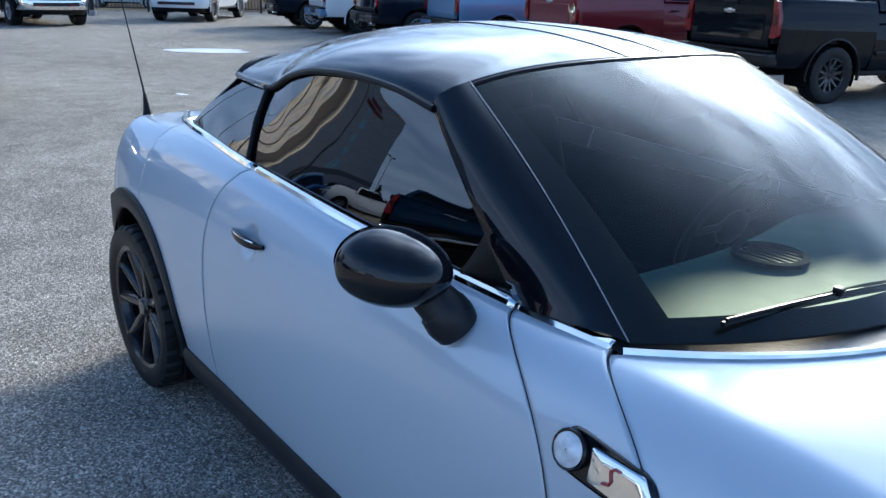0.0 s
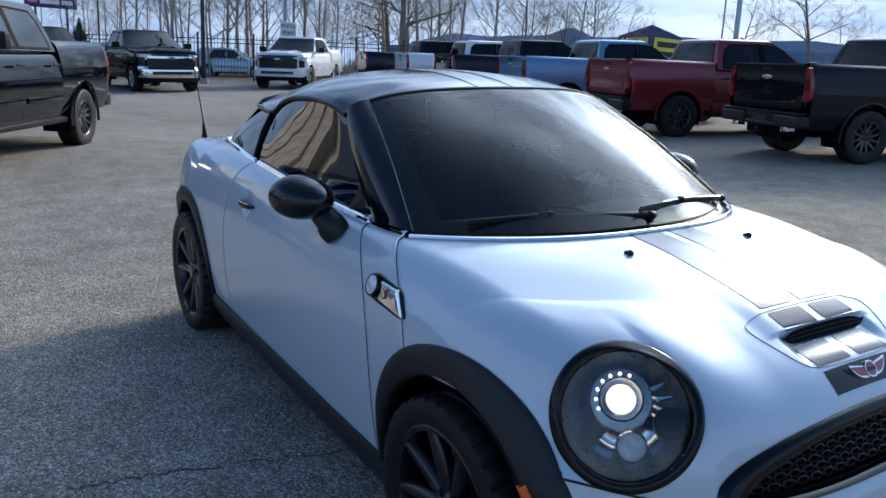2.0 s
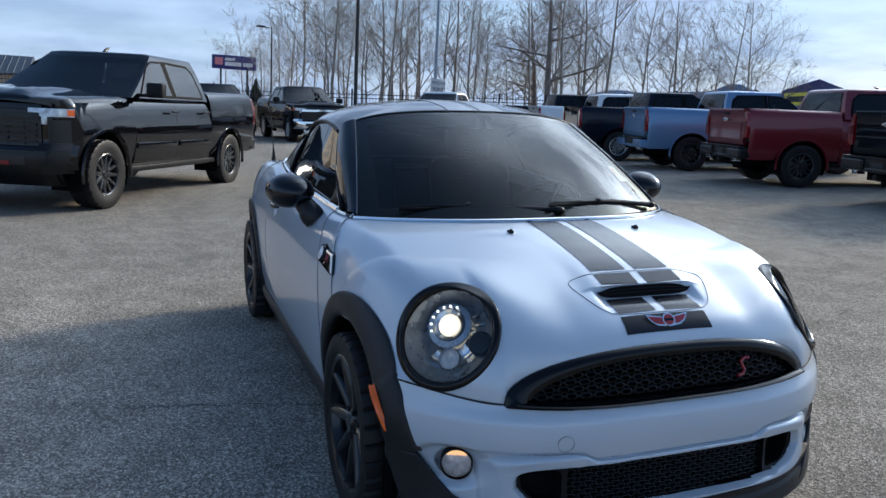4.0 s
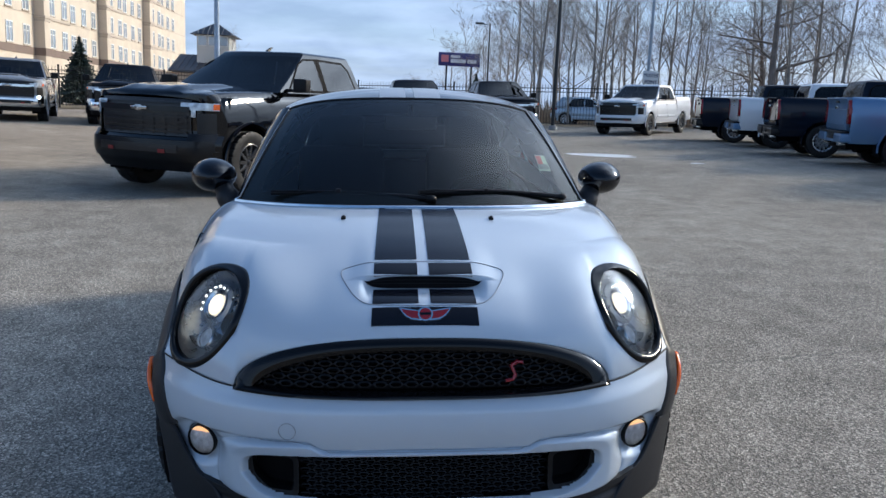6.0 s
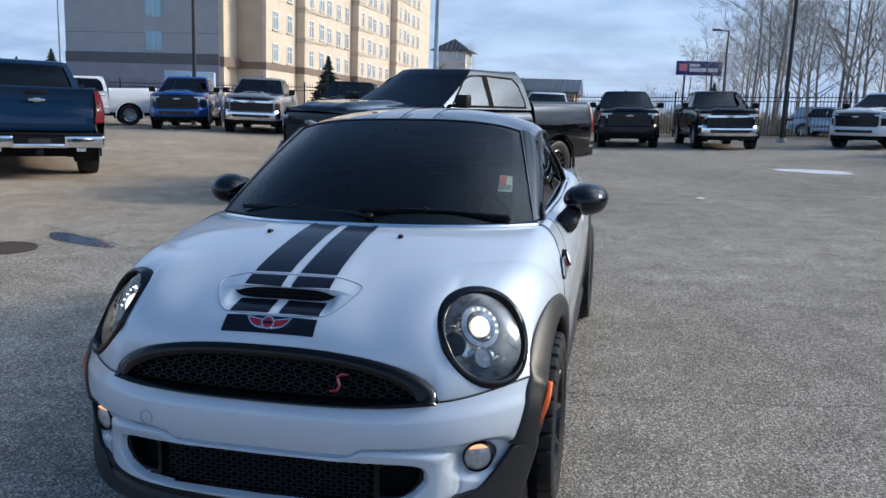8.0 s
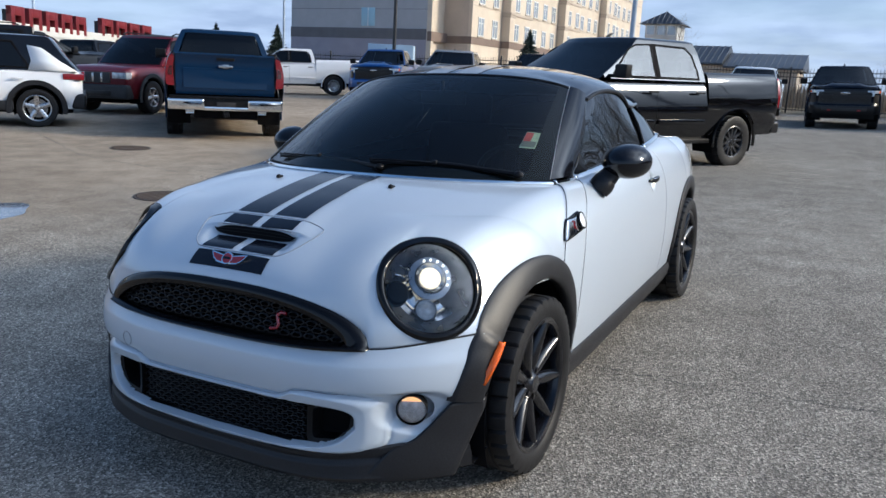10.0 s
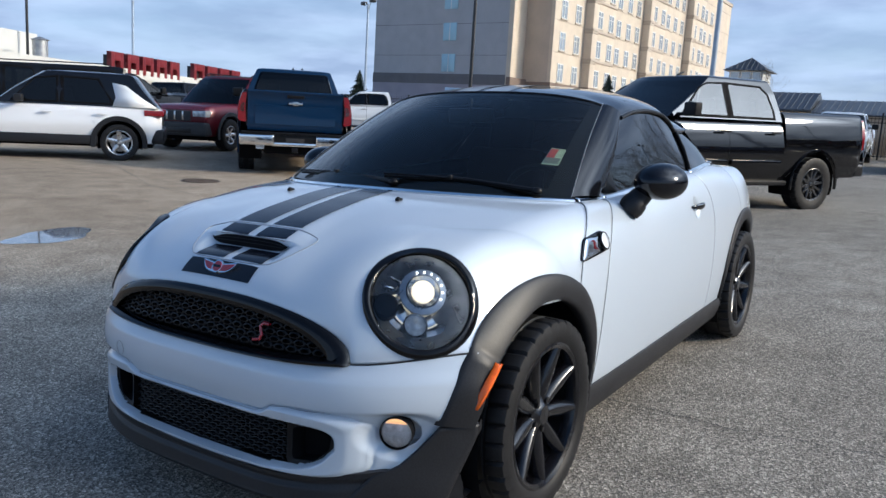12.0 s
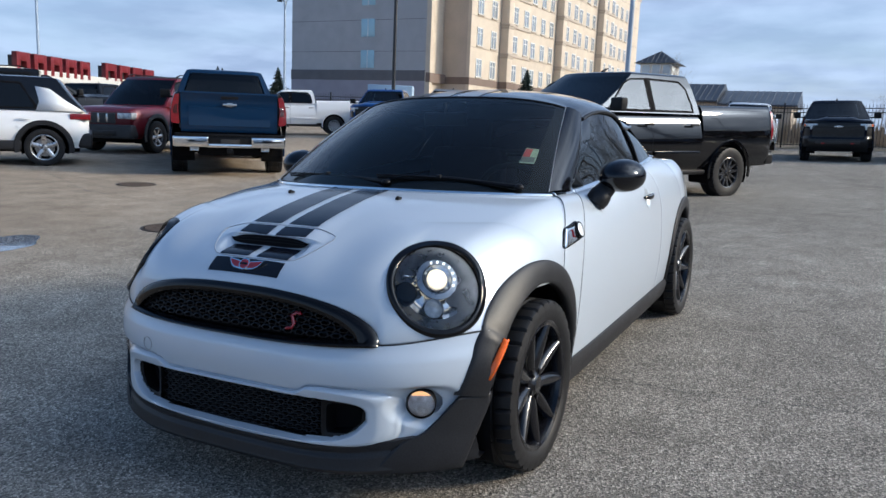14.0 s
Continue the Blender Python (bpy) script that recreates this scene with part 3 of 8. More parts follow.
# bonnet: bowed cross sections from the cowl forward, then a turned-down nose
hood_z = pch([1.10, 1.26, 1.40, 1.50, 1.56], [0.966, 0.950, 0.926, 0.902, 0.884])
bow_k = pch([1.10, 1.3, 1.5], [0.475, 0.41, 0.36])
bow_e = pch([1.10, 1.5], [2.5, 3.2])
cap_y = pch([1.10, 1.5], [0.70, 0.84])
hood_lx = pch([1.10, 1.3, 1.5], [0.264, 0.10, 0.0])
crest_y = pch([1.10, 1.5], [0.70, 0.655])
crest_z = pch([1.10, 1.3, 1.5], [0.940, 0.925, 0.892])
COWL_S = 1.14
SPLIT = 0.62


def hood_curve(s, n_top=50, n_side=26):
    zt, yc, zc = float(hood_z(s)), float(crest_y(s)), float(crest_z(s))
    k, e, cap, lx = float(bow_k(s)), float(bow_e(s)), float(cap_y(s)), float(hood_lx(s))

    def bow(y):
        return s - k * (np.minimum(np.abs(y), cap) / 0.8) ** e
    y1 = np.linspace(0, SPLIT, n_top)
    top = np.stack([bow(y1), y1, zt - (zt - zc) * (y1 / yc) ** 2.2], 1)
    y2 = np.linspace(SPLIT, yc, 20)
    a = np.stack([bow(y2), y2, zt - (zt - zc) * (y2 / yc) ** 2.2], 1)
    t = np.linspace(0, 1, 300)[1:]
    z = zc - (zc - 0.25) * t**1.7
    x = bow(np.full(z.shape, yc))
    for _ in range(3):
        y = side_y(z, yc, zc, wide(x))
        x = bow(y) + lx * (1 - np.exp(-(zc - z) / 0.12))
    keep = z > arch_edge(x)
    kk = int(np.argmin(keep)) if not keep.all() else len(z)
    P = np.concatenate([a, np.stack([x, y, z], 1)[:max(kk, 5)]])
    d = np.r_[0, np.cumsum(np.linalg.norm(np.diff(P, axis=0), axis=1))]
    q = np.linspace(0, d[-1], n_side)
    low = np.stack([np.interp(q, d, P[:, i]) for i in range(3)], 1)
    return np.concatenate([top, low[1:]])


nose_x = pch([0.10, 0.20, 0.25, 0.30, 0.38, 0.42, 0.47, 0.52, 0.56, 0.60, 0.72], [1.915, 1.932, 1.928, 1.922, 1.918, 1.926, 1.932, 1.925, 1.903, 1.886, 1.852])


def nose_plan(y):
    """How far the front sweeps back at a distance from the middle."""
    return 0.302 * (np.abs(y) / 0.8) ** 3.67


def hood_front(y):
    """Front edge of the bonnet: over the grille, then along the bumper joint."""
    y = np.abs(np.asarray(y, float))
    arc = 0.574 + 0.140 * np.maximum(0, 1 - (y / 0.53) ** 2.7) ** (1 / 1.9)
    out = 0.574 + 0.026 * smooth(0.53, 0.80, y)
    z = np.where(y < 0.53, arc, out)
    return np.stack([nose_x(z) - nose_plan(y) * np.where(y > 0.75, 1.0, 1.0), y, z], -1)


LIP_X = 1.684


def scoop_lift(x, y):
    """Raised rear lip and sunken mouth of the bonnet scoop."""
    w = 1 - smooth(0.15, 0.23, np.abs(y))
    wd = 1 - smooth(0.158, 0.182, np.abs(y))
    rise = 0.010 * smooth(1.35, 1.66, x) * (x < LIP_X) * w
    dip = -0.020 * (1 - smooth(1.70, 1.79, x)) * (x >= LIP_X) * wd
    return rise + dip


def bonnet():
    rows = [hood_curve(s) for s in np.linspace(COWL_S, 1.5, 34)]
    a = rows[-1]
    ya = np.concatenate([np.linspace(0, SPLIT, 50), np.linspace(SPLIT, 0.780, 26)[1:]])
    b = hood_front(ya)
    w = smooth(0.28, 0.58, ya)[:, None]
    w2 = smooth(0.62, 0.80, ya)[:, None]
    t0 = (1 - w) * np.array((0.42, 0, -0.11)) + w * np.array((0.56, 0, -0.02))
    t1 = (1 - w) * np.array((0.08, 0, -0.25)) + w * np.array((0.05, 0, -0.60))
    t0 = (1 - w2) * t0 + w2 * np.array((0.45, 0.02, -0.02))
    t1 = (1 - w2) * t1 + w2 * np.array((0.40, 0.0, -0.32))
    for t in np.linspace(0, 1, 110)[1:]:
        rows.append((2 * t**3 - 3 * t**2 + 1) * a + (t**3 - 2 * t**2 + t) * t0 + (-2 * t**3 + 3 * t**2) * b + (t**3 - t**2) * t1)
    P = np.array(rows)
    P[..., 2] += scoop_lift(P[..., 0], P[..., 1])
    return P


LAMP_C, LAMP_N, LAMP_R = np.array((1.648, 0.632, 0.727)), np.array((0.604, 0.603, 0.531)), 0.159
LAMP_N = LAMP_N / np.linalg.norm(LAMP_N)


BON = bonnet()


def lamp_axes(side=1):
    n = LAMP_N * (1, side, 1)
    up = np.array((0, 0, 1.0)) - n * n[2]
    up /= np.linalg.norm(up)
    return n, np.cross(up, n), up


def without_lamp(vf):
    """Leave out the faces behind the head lamp."""
    v, f = vf
    d = v - LAMP_C
    q = np.linalg.norm(d - (d @ LAMP_N)[:, None] * LAMP_N, axis=1)
    inside = (q < LAMP_R * 0.99) & (np.abs(d @ LAMP_N) < 0.14)
    return v, [face for face in f if not all(inside[i] for i in face)]


hood_vf = both(without_lamp(grid(BON)))
hood = part("bonnet", hood_vf, PEARL, coupe, "pearl white clamshell bonnet with scoop", sharp=50, thick=0.012)
HOOD_TREE = BVHTree.FromPolygons([tuple(v) for v in both(grid(BON))[0]], both(grid(BON))[1])


def on_hood(x, y, lift=0.0015):
    """The bonnet's surface at a place of the plan."""
    lean = 0.75 if x > 1.6 else 0.0
    way = Vector((-lean, 0, -1)).normalized()
    xp, best = x, None
    for _ in range(6):
        hit, nrm, _, _ = HOOD_TREE.ray_cast(Vector((xp, y, 0.80)) - way * 0.5, way)
        if hit is None:
            break
        best = (hit, nrm)
        xp += (x - hit.x) * 0.8
    if best is None:
        return np.array((x, y, 0.72))
    hit, nrm = best
    if nrm.z < 0:
        nrm = -nrm
    return np.array(hit + nrm * lift)


def decal(name, x0, x1, y0a, y1a, y0b, y1b, material, parent, n=40, m=8, lift=0.0016):
    P = np.array([[on_hood(x, (y0a + (y0b - y0a) * u) + ((y1a + (y1b - y1a) * u) - (y0a + (y0b - y0a) * u)) * v, lift) for v in np.linspace(0, 1, m)]
                  for u, x in ((i / (n - 1), x0 + (x1 - x0) * i / (n - 1)) for i in range(n))])
    return part(name, grid(P), material, parent, recalc=False)


for sgn in (-1, 1):
    # stripes run wider towards the nose; thin gaps show the paint
    for xa, xb, nn in ((1.128, 1.606, 50), (1.625, 1.678, 12), (1.704, 1.780, 16)):
        ya, yb2 = 0.133 + (xa - 1.128) * 0.022, 0.133 + (xb - 1.128) * 0.022
        decal("stripe", xa, xb, sgn * 0.017, sgn * ya, sgn * 0.017, sgn * yb2, DECAL, hood, nn)
decal("stripe", 1.792, 1.838, -0.148, 0.148, -0.150, 0.150, DECAL, hood, 14, 30)
# scoop mouth and the fine joint round its plate
mouth = []
for y in np.linspace(-0.172, 0.172, 36):
    up_edge, low_edge = on_hood(1.678, y, 0.0) + (0.006, 0, -0.0015), on_hood(1.702, y, 0.0) + (0.0, 0, 0.0025)
    k = 1 - abs(y / 0.172) ** 6
    mid_edge = (up_edge + low_edge) / 2
    mouth.append([mid_edge + (up_edge - mid_edge) * k, mid_edge + (-0.004, 0, 0), mid_edge + (low_edge - mid_edge) * k])
part("scoop_mouth", grid(np.array(mouth)), DARK, hood, "dark mesh inside the scoop", recalc=False)
for q in (0.3, 0.6):
    bar = [np.array(m[0]) * (1 - q) + np.array(m[2]) * q + (0.002, 0, 0.001) for m in mouth[2:-2]]
    part("scoop_bar", tube(bar, 0.0012, 5), SATIN, hood)


def rounded_loop(pts, r=0.3, n=10):
    """Points of a closed outline with its corners rounded."""
    pts = np.asarray(pts, float)
    out = []
    for i in range(len(pts)):
        a, b, c = pts[i - 1], pts[i], pts[(i + 1) % len(pts)]
        p, q = b + (a - b) * r, b + (c - b) * r
        for t in np.linspace(0, 1, n):
            out.append((1 - t) ** 2 * p + 2 * t * (1 - t) * b + t * t * q)
    return np.array(out)


plate = rounded_loop([(1.617, -0.20), (1.640, -0.252), (1.755, -0.20), (1.787, -0.15), (1.787, 0.15), (1.755, 0.20), (1.640, 0.252), (1.617, 0.20)], 0.42, 7)
seam_pts = []
for i in range(len(plate)):
    a, b = plate[i], plate[(i + 1) % len(plate)]
    for t in np.linspace(0, 1, 4, endpoint=False):
        seam_pts.append(on_hood(*(a + (b - a) * t), 0.0004))
SEAM_DARK = mat("dark panel gap", (0.012, 0.013, 0.015), rough=0.7, vary=0.1, scale=9)
SEAM = mat("panel joint", (0.24, 0.26, 0.29), rough=0.4)
part("scoop_joint", tube(seam_pts, 0.0016, 5, close=True), SEAM, hood)
for sgn in (-1, 1):
    p = on_hood(1.257, sgn * 0.254)
    part("washer_jet", join(box(p[0] - 0.014, p[0] + 0.012, p[1] - 0.008, p[1] + 0.008, p[2] - 0.004, p[2] + 0.007, 0.004, 3),
                            sphere((p[0] + 0.004, p[1], p[2] + 0.006), (0.009, 0.007, 0.006), 10, 6)), SATIN, hood, "small black washer jet")

# winged badge: plain shapes in its colours
bc = on_hood(1.815, 0.0, 0.005)
bz = np.array((0.80, 0, 0.60))
bz /= np.linalg.norm(bz)
bu = np.cross((0, 1.0, 0), bz)
bu = -bu if bu[2] < 0 else bu


def badge_shape(outline, d0, d1):
    v, f = prism(outline, d0, d1, "x")
    return np.array([bc + p[1] * np.array((0, 1.0, 0)) + p[2] * bu + p[0] * bz for p in v]), f


wing = [(0.012, 0.010), (0.036, 0.014), (0.074, 0.021), (0.066, 0.007), (0.056, -0.005), (0.040, -0.015), (0.012, -0.019)]
disc = [(0.021 * math.cos(a), 0.021 * math.sin(a)) for a in np.linspace(0, 6.28, 25)[:-1]]
badge = part("badge", join(badge_shape(disc, -0.004, 0.006), badge_shape(wing, -0.003, 0.003), badge_shape([(-y, z) for y, z in reversed(wing)], -0.003, 0.003)), CHROME, hood, "chrome winged badge with red fill")
inner = [(0.85 * y + 0.004, 0.72 * z) for y, z in wing]
part("red_fill", join(badge_shape([(0.8 * y, 0.8 * z) for y, z in disc], 0.005, 0.0072), badge_shape(inner, 0.002, 0.0042), badge_shape([(-y, z) for y, z in reversed(inner)], 0.002, 0.0042)), RED_BADGE, badge)
part("dark_bar", badge_shape([(-0.016, -0.004), (0.016, -0.004), (0.016, 0.004), (-0.016, 0.004)], 0.0068, 0.008), DECAL, badge)

# painted sides
for name, x0, x1, m, lab in (("front_quarter", 0.792, 0.5730, 22, ""), ("door", 0.5680, -0.4635, 170, "pearl white door"), ("rear_quarter", -0.4675, -1.13, 60, "")):
    panel = side_panel(x0, x1, m, 90 if name == "door" else 44)
    for vf, sd in ((panel, 1), (mirror(panel), -1)):
        ob = part(name, vf, PEARL, coupe, lab, sharp=60, thick=0.010)
        if name == "door":
            hx, hz = PULL
            hy = float(side_y(np.array(hz), belt_y(hx + 0.03), belt_z(hx), wide(hx)))
            t = np.linspace(0, 1, 22)
            sec = []
            for q in t:
                w = 0.003 + 0.0125 * math.sin(math.pi * min(max(q, 0.03), 0.97)) ** 0.55
                c = np.array((hx + 0.088 - 0.176 * q, hy + 0.004 + 0.017 * math.sin(math.pi * q) ** 0.6, hz + 0.002))
                sec.append([c + (0, 0.55 * w * math.cos(a), w * math.sin(a)) for a in np.linspace(0, 2 * math.pi, 14, endpoint=False)])
            bar = grid(np.array(sec), loop_v=True)
            part("handle", bar if sd > 0 else mirror(bar), GLOSS_BLACK, ob, "gloss black door handle")
            edge = tube([np.mean(c, axis=0) + (0, 0.006, 0.009) for c in sec[3:-3]], 0.0022, 6)
            part("handle_trim", edge if sd > 0 else mirror(edge), CHROME, ob)

# dark gaps between the panels
for xg, gr, gm in ((0.5705, 0.0014, SEAM_DARK), (-0.4655, 0.0013, SEAM), (0.797, 0.0012, SEAM_DARK)):
    gap = tube(side_curve(xg, 40) + (0, -0.0005, 0), gr, 5)
    for sd in (1, -1):
        part("panel_gap", gap if sd > 0 else mirror(gap), gm, coupe)

# tail: deck, then a turned-down back
deck_z = pch([-1.60, -1.45, -1.30, -1.12], [0.955, 0.978, 0.992, 1.0])


def deck_curve(s, n_top=30, n_side=26):
    u = (-1.12 - s) / 0.45
    zt = float(deck_z(s))
    yc, zc = 0.640 + 0.015 * u, 0.990 - 0.028 * u
    y1 = np.linspace(0, yc, n_top)

    def bow(y):
        return s + 0.05 * u * (np.minimum(np.abs(y), 0.8) / 0.8) ** 3
    top = np.stack([bow(y1), y1, zt - (zt - zc) * (y1 / yc) ** 2.4], 1)
    t = np.linspace(0, 1, 300)[1:]
    z = zc - (zc - 0.25) * t**1.7
    y = side_y(z, yc, zc, wide(s))
    x = bow(y)
    keep = z > arch_edge(x, sill=0.36)
    kk = int(np.argmin(keep)) if not keep.all() else len(z)
    P = np.concatenate([top[-1:], np.stack([x, y, z], 1)[:max(kk, 5)]])
    d = np.r_[0, np.cumsum(np.linalg.norm(np.diff(P, axis=0), axis=1))]
    q = np.linspace(0, d[-1], n_side)
    return np.concatenate([top, np.stack([np.interp(q, d, P[:, i]) for i in range(3)], 1)[1:]])


rows = [deck_curve(s) for s in np.linspace(-1.136, -1.52, 30)]
ya = np.concatenate([np.linspace(0, 0.655, 30), np.linspace(0.655, 0.77, 26)[1:]])
ends = np.stack([-1.785 + 0.24 * (ya / 0.8) ** 3.2, ya, np.full(len(ya), 0.48)], 1)
ww = smooth(0.62, 0.77, ya)[:, None]
for t in np.linspace(0, 1, 30)[1:]:
    t0 = (1 - ww) * np.array((-0.5, 0, -0.10)) + ww * np.array((-0.42, -0.02, -0.05))
    t1 = (1 - ww) * np.array((0.02, 0, -0.65)) + ww * np.array((0.0, 0.0, -0.35))
    rows.append((2 * t**3 - 3 * t**2 + 1) * rows[29] + (t**3 - 2 * t**2 + t) * t0 + (-2 * t**3 + 3 * t**2) * ends + (t**3 - t**2) * t1)
part("tail", both(grid(np.array(rows))), PEARL, coupe, "pearl white boot lid and tail", sharp=60, thick=0.01)
rb = np.array([[(-1.80 + 0.245 * (abs(y) / 0.8) ** 3.2 + 0.06 * smooth(0.32, 0.18, z), y, z) for z in np.linspace(0.48, 0.18, 14)] for y in np.linspace(-0.79, 0.79, 50)])
part("rear_bumper", grid(rb), TRIM, coupe, thick=0.02)
for sgn in (-1, 1):
    tl = rounded_loop([(-0.05, -0.09), (0.05, -0.09), (0.05, 0.09), (-0.05, 0.09)], 0.4, 6)
    part("tail_lamp", prism([(sgn * 0.60 + y, 0.72 + z) for y, z in tl], -1.74, -1.66, "x"), RED_LENS, coupe)

# ---- black wheel-arch flares, sills, lower lip ----


F_OUT = pch([-20, 5, 11, 22, 34, 52, 70, 90, 120, 150, 175, 200], [0.478, 0.480, 0.482, 0.486, 0.487, 0.474, 0.461, 0.452, 0.438, 0.402, 0.366, 0.362])
F_IN = pch([-20, 12, 20, 40, 60, 90, 130, 175, 200], [0.392, 0.396, 0.398, 0.388, 0.380, 0.370, 0.352, 0.340, 0.340])
R_OUT = pch([-20, 5, 30, 60, 90, 120, 157, 175, 200], [0.362, 0.366, 0.402, 0.434, 0.442, 0.455, 0.545, 0.50, 0.47])


def front_side(z):
    """Half-width of the nose and its corner at a place (x, z) seen from the side."""
    return lambda x: 0.8 * max(0.02, (float(nose_x(z)) - x) / 0.302) ** (1 / 3.67)


def flare(hx, a0, a1, front):
    rows = []
    for deg in np.linspace(a0, a1, 80):
        c, s = math.cos(radians(deg)), math.sin(radians(deg))
        ro, ri = (float(F_OUT(deg)), float(F_IN(deg))) if front else (float(R_OUT(deg)), float(F_IN(180 - deg)) if deg < 90 else 0.372)
        row = []
        xo, zo = hx + ro * c, HUB_Z + ro * s
        hit = HOOD_TREE.ray_cast(Vector((xo, 2.0, zo)), Vector((0, -1, 0)))[0] if front and xo > 0.95 else None
        for rr, out in ((ro, -0.012), (ro - 0.001, 0.006), (ro - 0.008, 0.010), (ro + (ri - ro) * 0.35, 0.013), (ro + (ri - ro) * 0.8, 0.011), (ri + 0.004, 0.006), (ri, -0.002), (ri + 0.002, -0.025), (ri + 0.02, -0.045)):
            x, z = hx + rr * c, HUB_Z + rr * s
            if front:
                y = float(side_y(np.array(max(z, 0.3)), 0.70, 0.93, float(wide(min(x, 1.45)))))
                if x > 1.30:
                    k = float(smooth(1.30, 1.52, x))
                    y = y * (1 - k) + k * min(y, front_side(min(max(z, 0.2), 0.6))(x))
                if hit is not None and zo > 0.578:
                    # outer edge lies on the wing, the lip stands out over the tyre
                    q = min(1.0, (ro - rr) / (ro - ri))
                    y = y * q + min(hit.y, y + 0.012) * (1 - q)
                    under = HOOD_TREE.ray_cast(Vector((x, 2.0, z)), Vector((0, -1, 0)))[0]
                    if under is not None and rr > ri + 0.006:
                        y = max(y, under.y - out + 0.004)
            else:
                y = float(side_y(np.array(max(z, 0.3)), 0.66, 0.98, float(wide(max(x, -1.5))))) - 0.05 * float(smooth(-1.5, -1.72, x))
            row.append((x, y + out, z))
        rows.append(row)
    return grid(np.array(rows))


for hx, a0, a1, fr in ((HUB_F, 12, 190, True), (HUB_R, -10, 196, False)):
    for sd in (1, -1):
        vf = flare(hx, a0, a1, fr)
        part("arch_flare", vf if sd > 0 else mirror(vf), TRIM, coupe, "satin black plastic arch flare", sharp=50)
sill_rows = []
for x in np.linspace(0.90, -0.86, 40):
    w = float(wide(x)) - 0.035
    sill_rows.append([(x, w - 0.012, 0.300), (x, w + 0.012, 0.292), (x, w + 0.020, 0.270), (x, w + 0.012, 0.225), (x, w - 0.012, 0.178), (x, w - 0.06, 0.165), (x, w - 0.25, 0.165)])
for sd in (1, -1):
    vf = grid(np.array(sill_rows))
    part("sill", vf if sd > 0 else mirror(vf), TRIM, coupe, "black plastic sill", sharp=40)

# wheel wells, floor
for hx in (HUB_F, HUB_R):
    wells = []
    a = np.linspace(radians(-25), radians(205), 30)
    wells.append(grid(np.array([[(hx + 0.375 * math.cos(q), y, HUB_Z + 0.375 * math.sin(q)) for y in (0.80, 0.48)] for q in a])))
    wells.append(grid(np.array([[(hx + r * math.cos(q), 0.48, HUB_Z + r * math.sin(q)) for r in (0.02, 0.375)] for q in a])))
    for sd in (1, -1):
        vf = join(*wells)
        part("wheel_well", vf if sd > 0 else mirror(vf), DARK, coupe, recalc=False)
part("underbody", join(box(-1.7, 1.80, -0.48, 0.48, 0.17, 0.26, 0.01), box(-0.85, 0.85, -0.79, 0.79, 0.18, 0.26, 0.01)), DARK, coupe)

# ---- front bumper ----
cut_z = pch([0.0, 0.30, 0.45, 0.52, 0.615, 0.655, 0.69, 0.744, 0.765, 0.778], [0.236, 0.240, 0.253, 0.265, 0.280, 0.297, 0.325, 0.404, 0.490, 0.570])


def intake_field(y, z):
    """Distance-like field of the lower opening: below 1 inside."""
    half = 0.508 - 0.06 * np.clip((0.335 - z) / 0.07, 0, 1)
    zc = 0.3285 + 0.010 * (y / 0.45) ** 2 * (z < 0.3285)
    return ((np.abs(y) / half) ** 8 + (np.abs(z - zc) / 0.072) ** 5) ** (1 / 5)


def bumper_x(y, z):
    ay = np.abs(y)
    x = nose_x(z) - nose_plan(y)
    f = intake_field(ay, z)
    # raised surround of the opening with a rounded outer end and a fine joint
    top = 0.416 + 0.022 * smooth(0.275, 0.325, ay)
    g = ((ay / 0.582) ** 6 + (np.abs(z - (top + 0.245) / 2) / ((top - 0.245) / 2)) ** 5) ** (1 / 5)
    x = x + 0.012 * (1 - smooth(0.90, 1.0, g)) - 0.007 * np.exp(-((g - 1.0) / 0.022) ** 2)
    x = x - 0.016 * smooth(1.0, 1.02, g) * smooth(0.30, 0.40, ay) * (1 - smooth(0.60, 0.76, ay)) * smooth(0.45, 0.43, z)
    x = x - 0.030 * (1 - smooth(0.93, 1.02, f))
    # fog lamp pocket, sweeping out to the side
    r = np.hypot((ay - 0.640) / 1.0, z - 0.384)
    pocket = np.hypot((ay - 0.655) / 1.45, (z - 0.380))
    x = x - 0.024 * (1 - smooth(0.045, 0.075, pocket))
    x = x - 0.05 * (1 - smooth(0.040, 0.046, r))
    return x


def bumper_half():
    ys = np.linspace(0, 0.790, 230)
    rows = []
    for y in ys:
        top = float(hood_front(np.array(y))[2]) - 0.004
        if y < 0.53:
            top = 0.560 + 0.010 * (y / 0.53) ** 2
        z = np.linspace(min(float(cut_z(y)), top - 0.01), top, 120)
        rows.append(np.stack([bumper_x(np.full(z.shape, y), z), np.full(z.shape, y), z], 1))
        # lip turned in at the top
    P = np.array(rows)
    inn = P[:, -1:, :] + np.array((-0.05, 0, -0.004))
    v, f = grid(np.concatenate([P, inn], 1))
    # the lower opening goes through the shell
    hole = (intake_field(v[:, 1], v[:, 2]) < 0.962) & (v[:, 2] < 0.45)
    return v, [q for q in f if not all(hole[i] for i in q)]


bumper = part("front_bumper", both(bumper_half()), PEARL, coupe, "pearl white front bumper", sharp=45)
for sd in (1, -1):
    jt = tube([hood_front(np.array(y)) * (1, sd, 1) + (0.000, 0, -0.002) for y in np.linspace(0.535, 0.778, 30)], 0.0030, 6)
    part("bumper_joint", jt, SEAM_DARK, bumper)
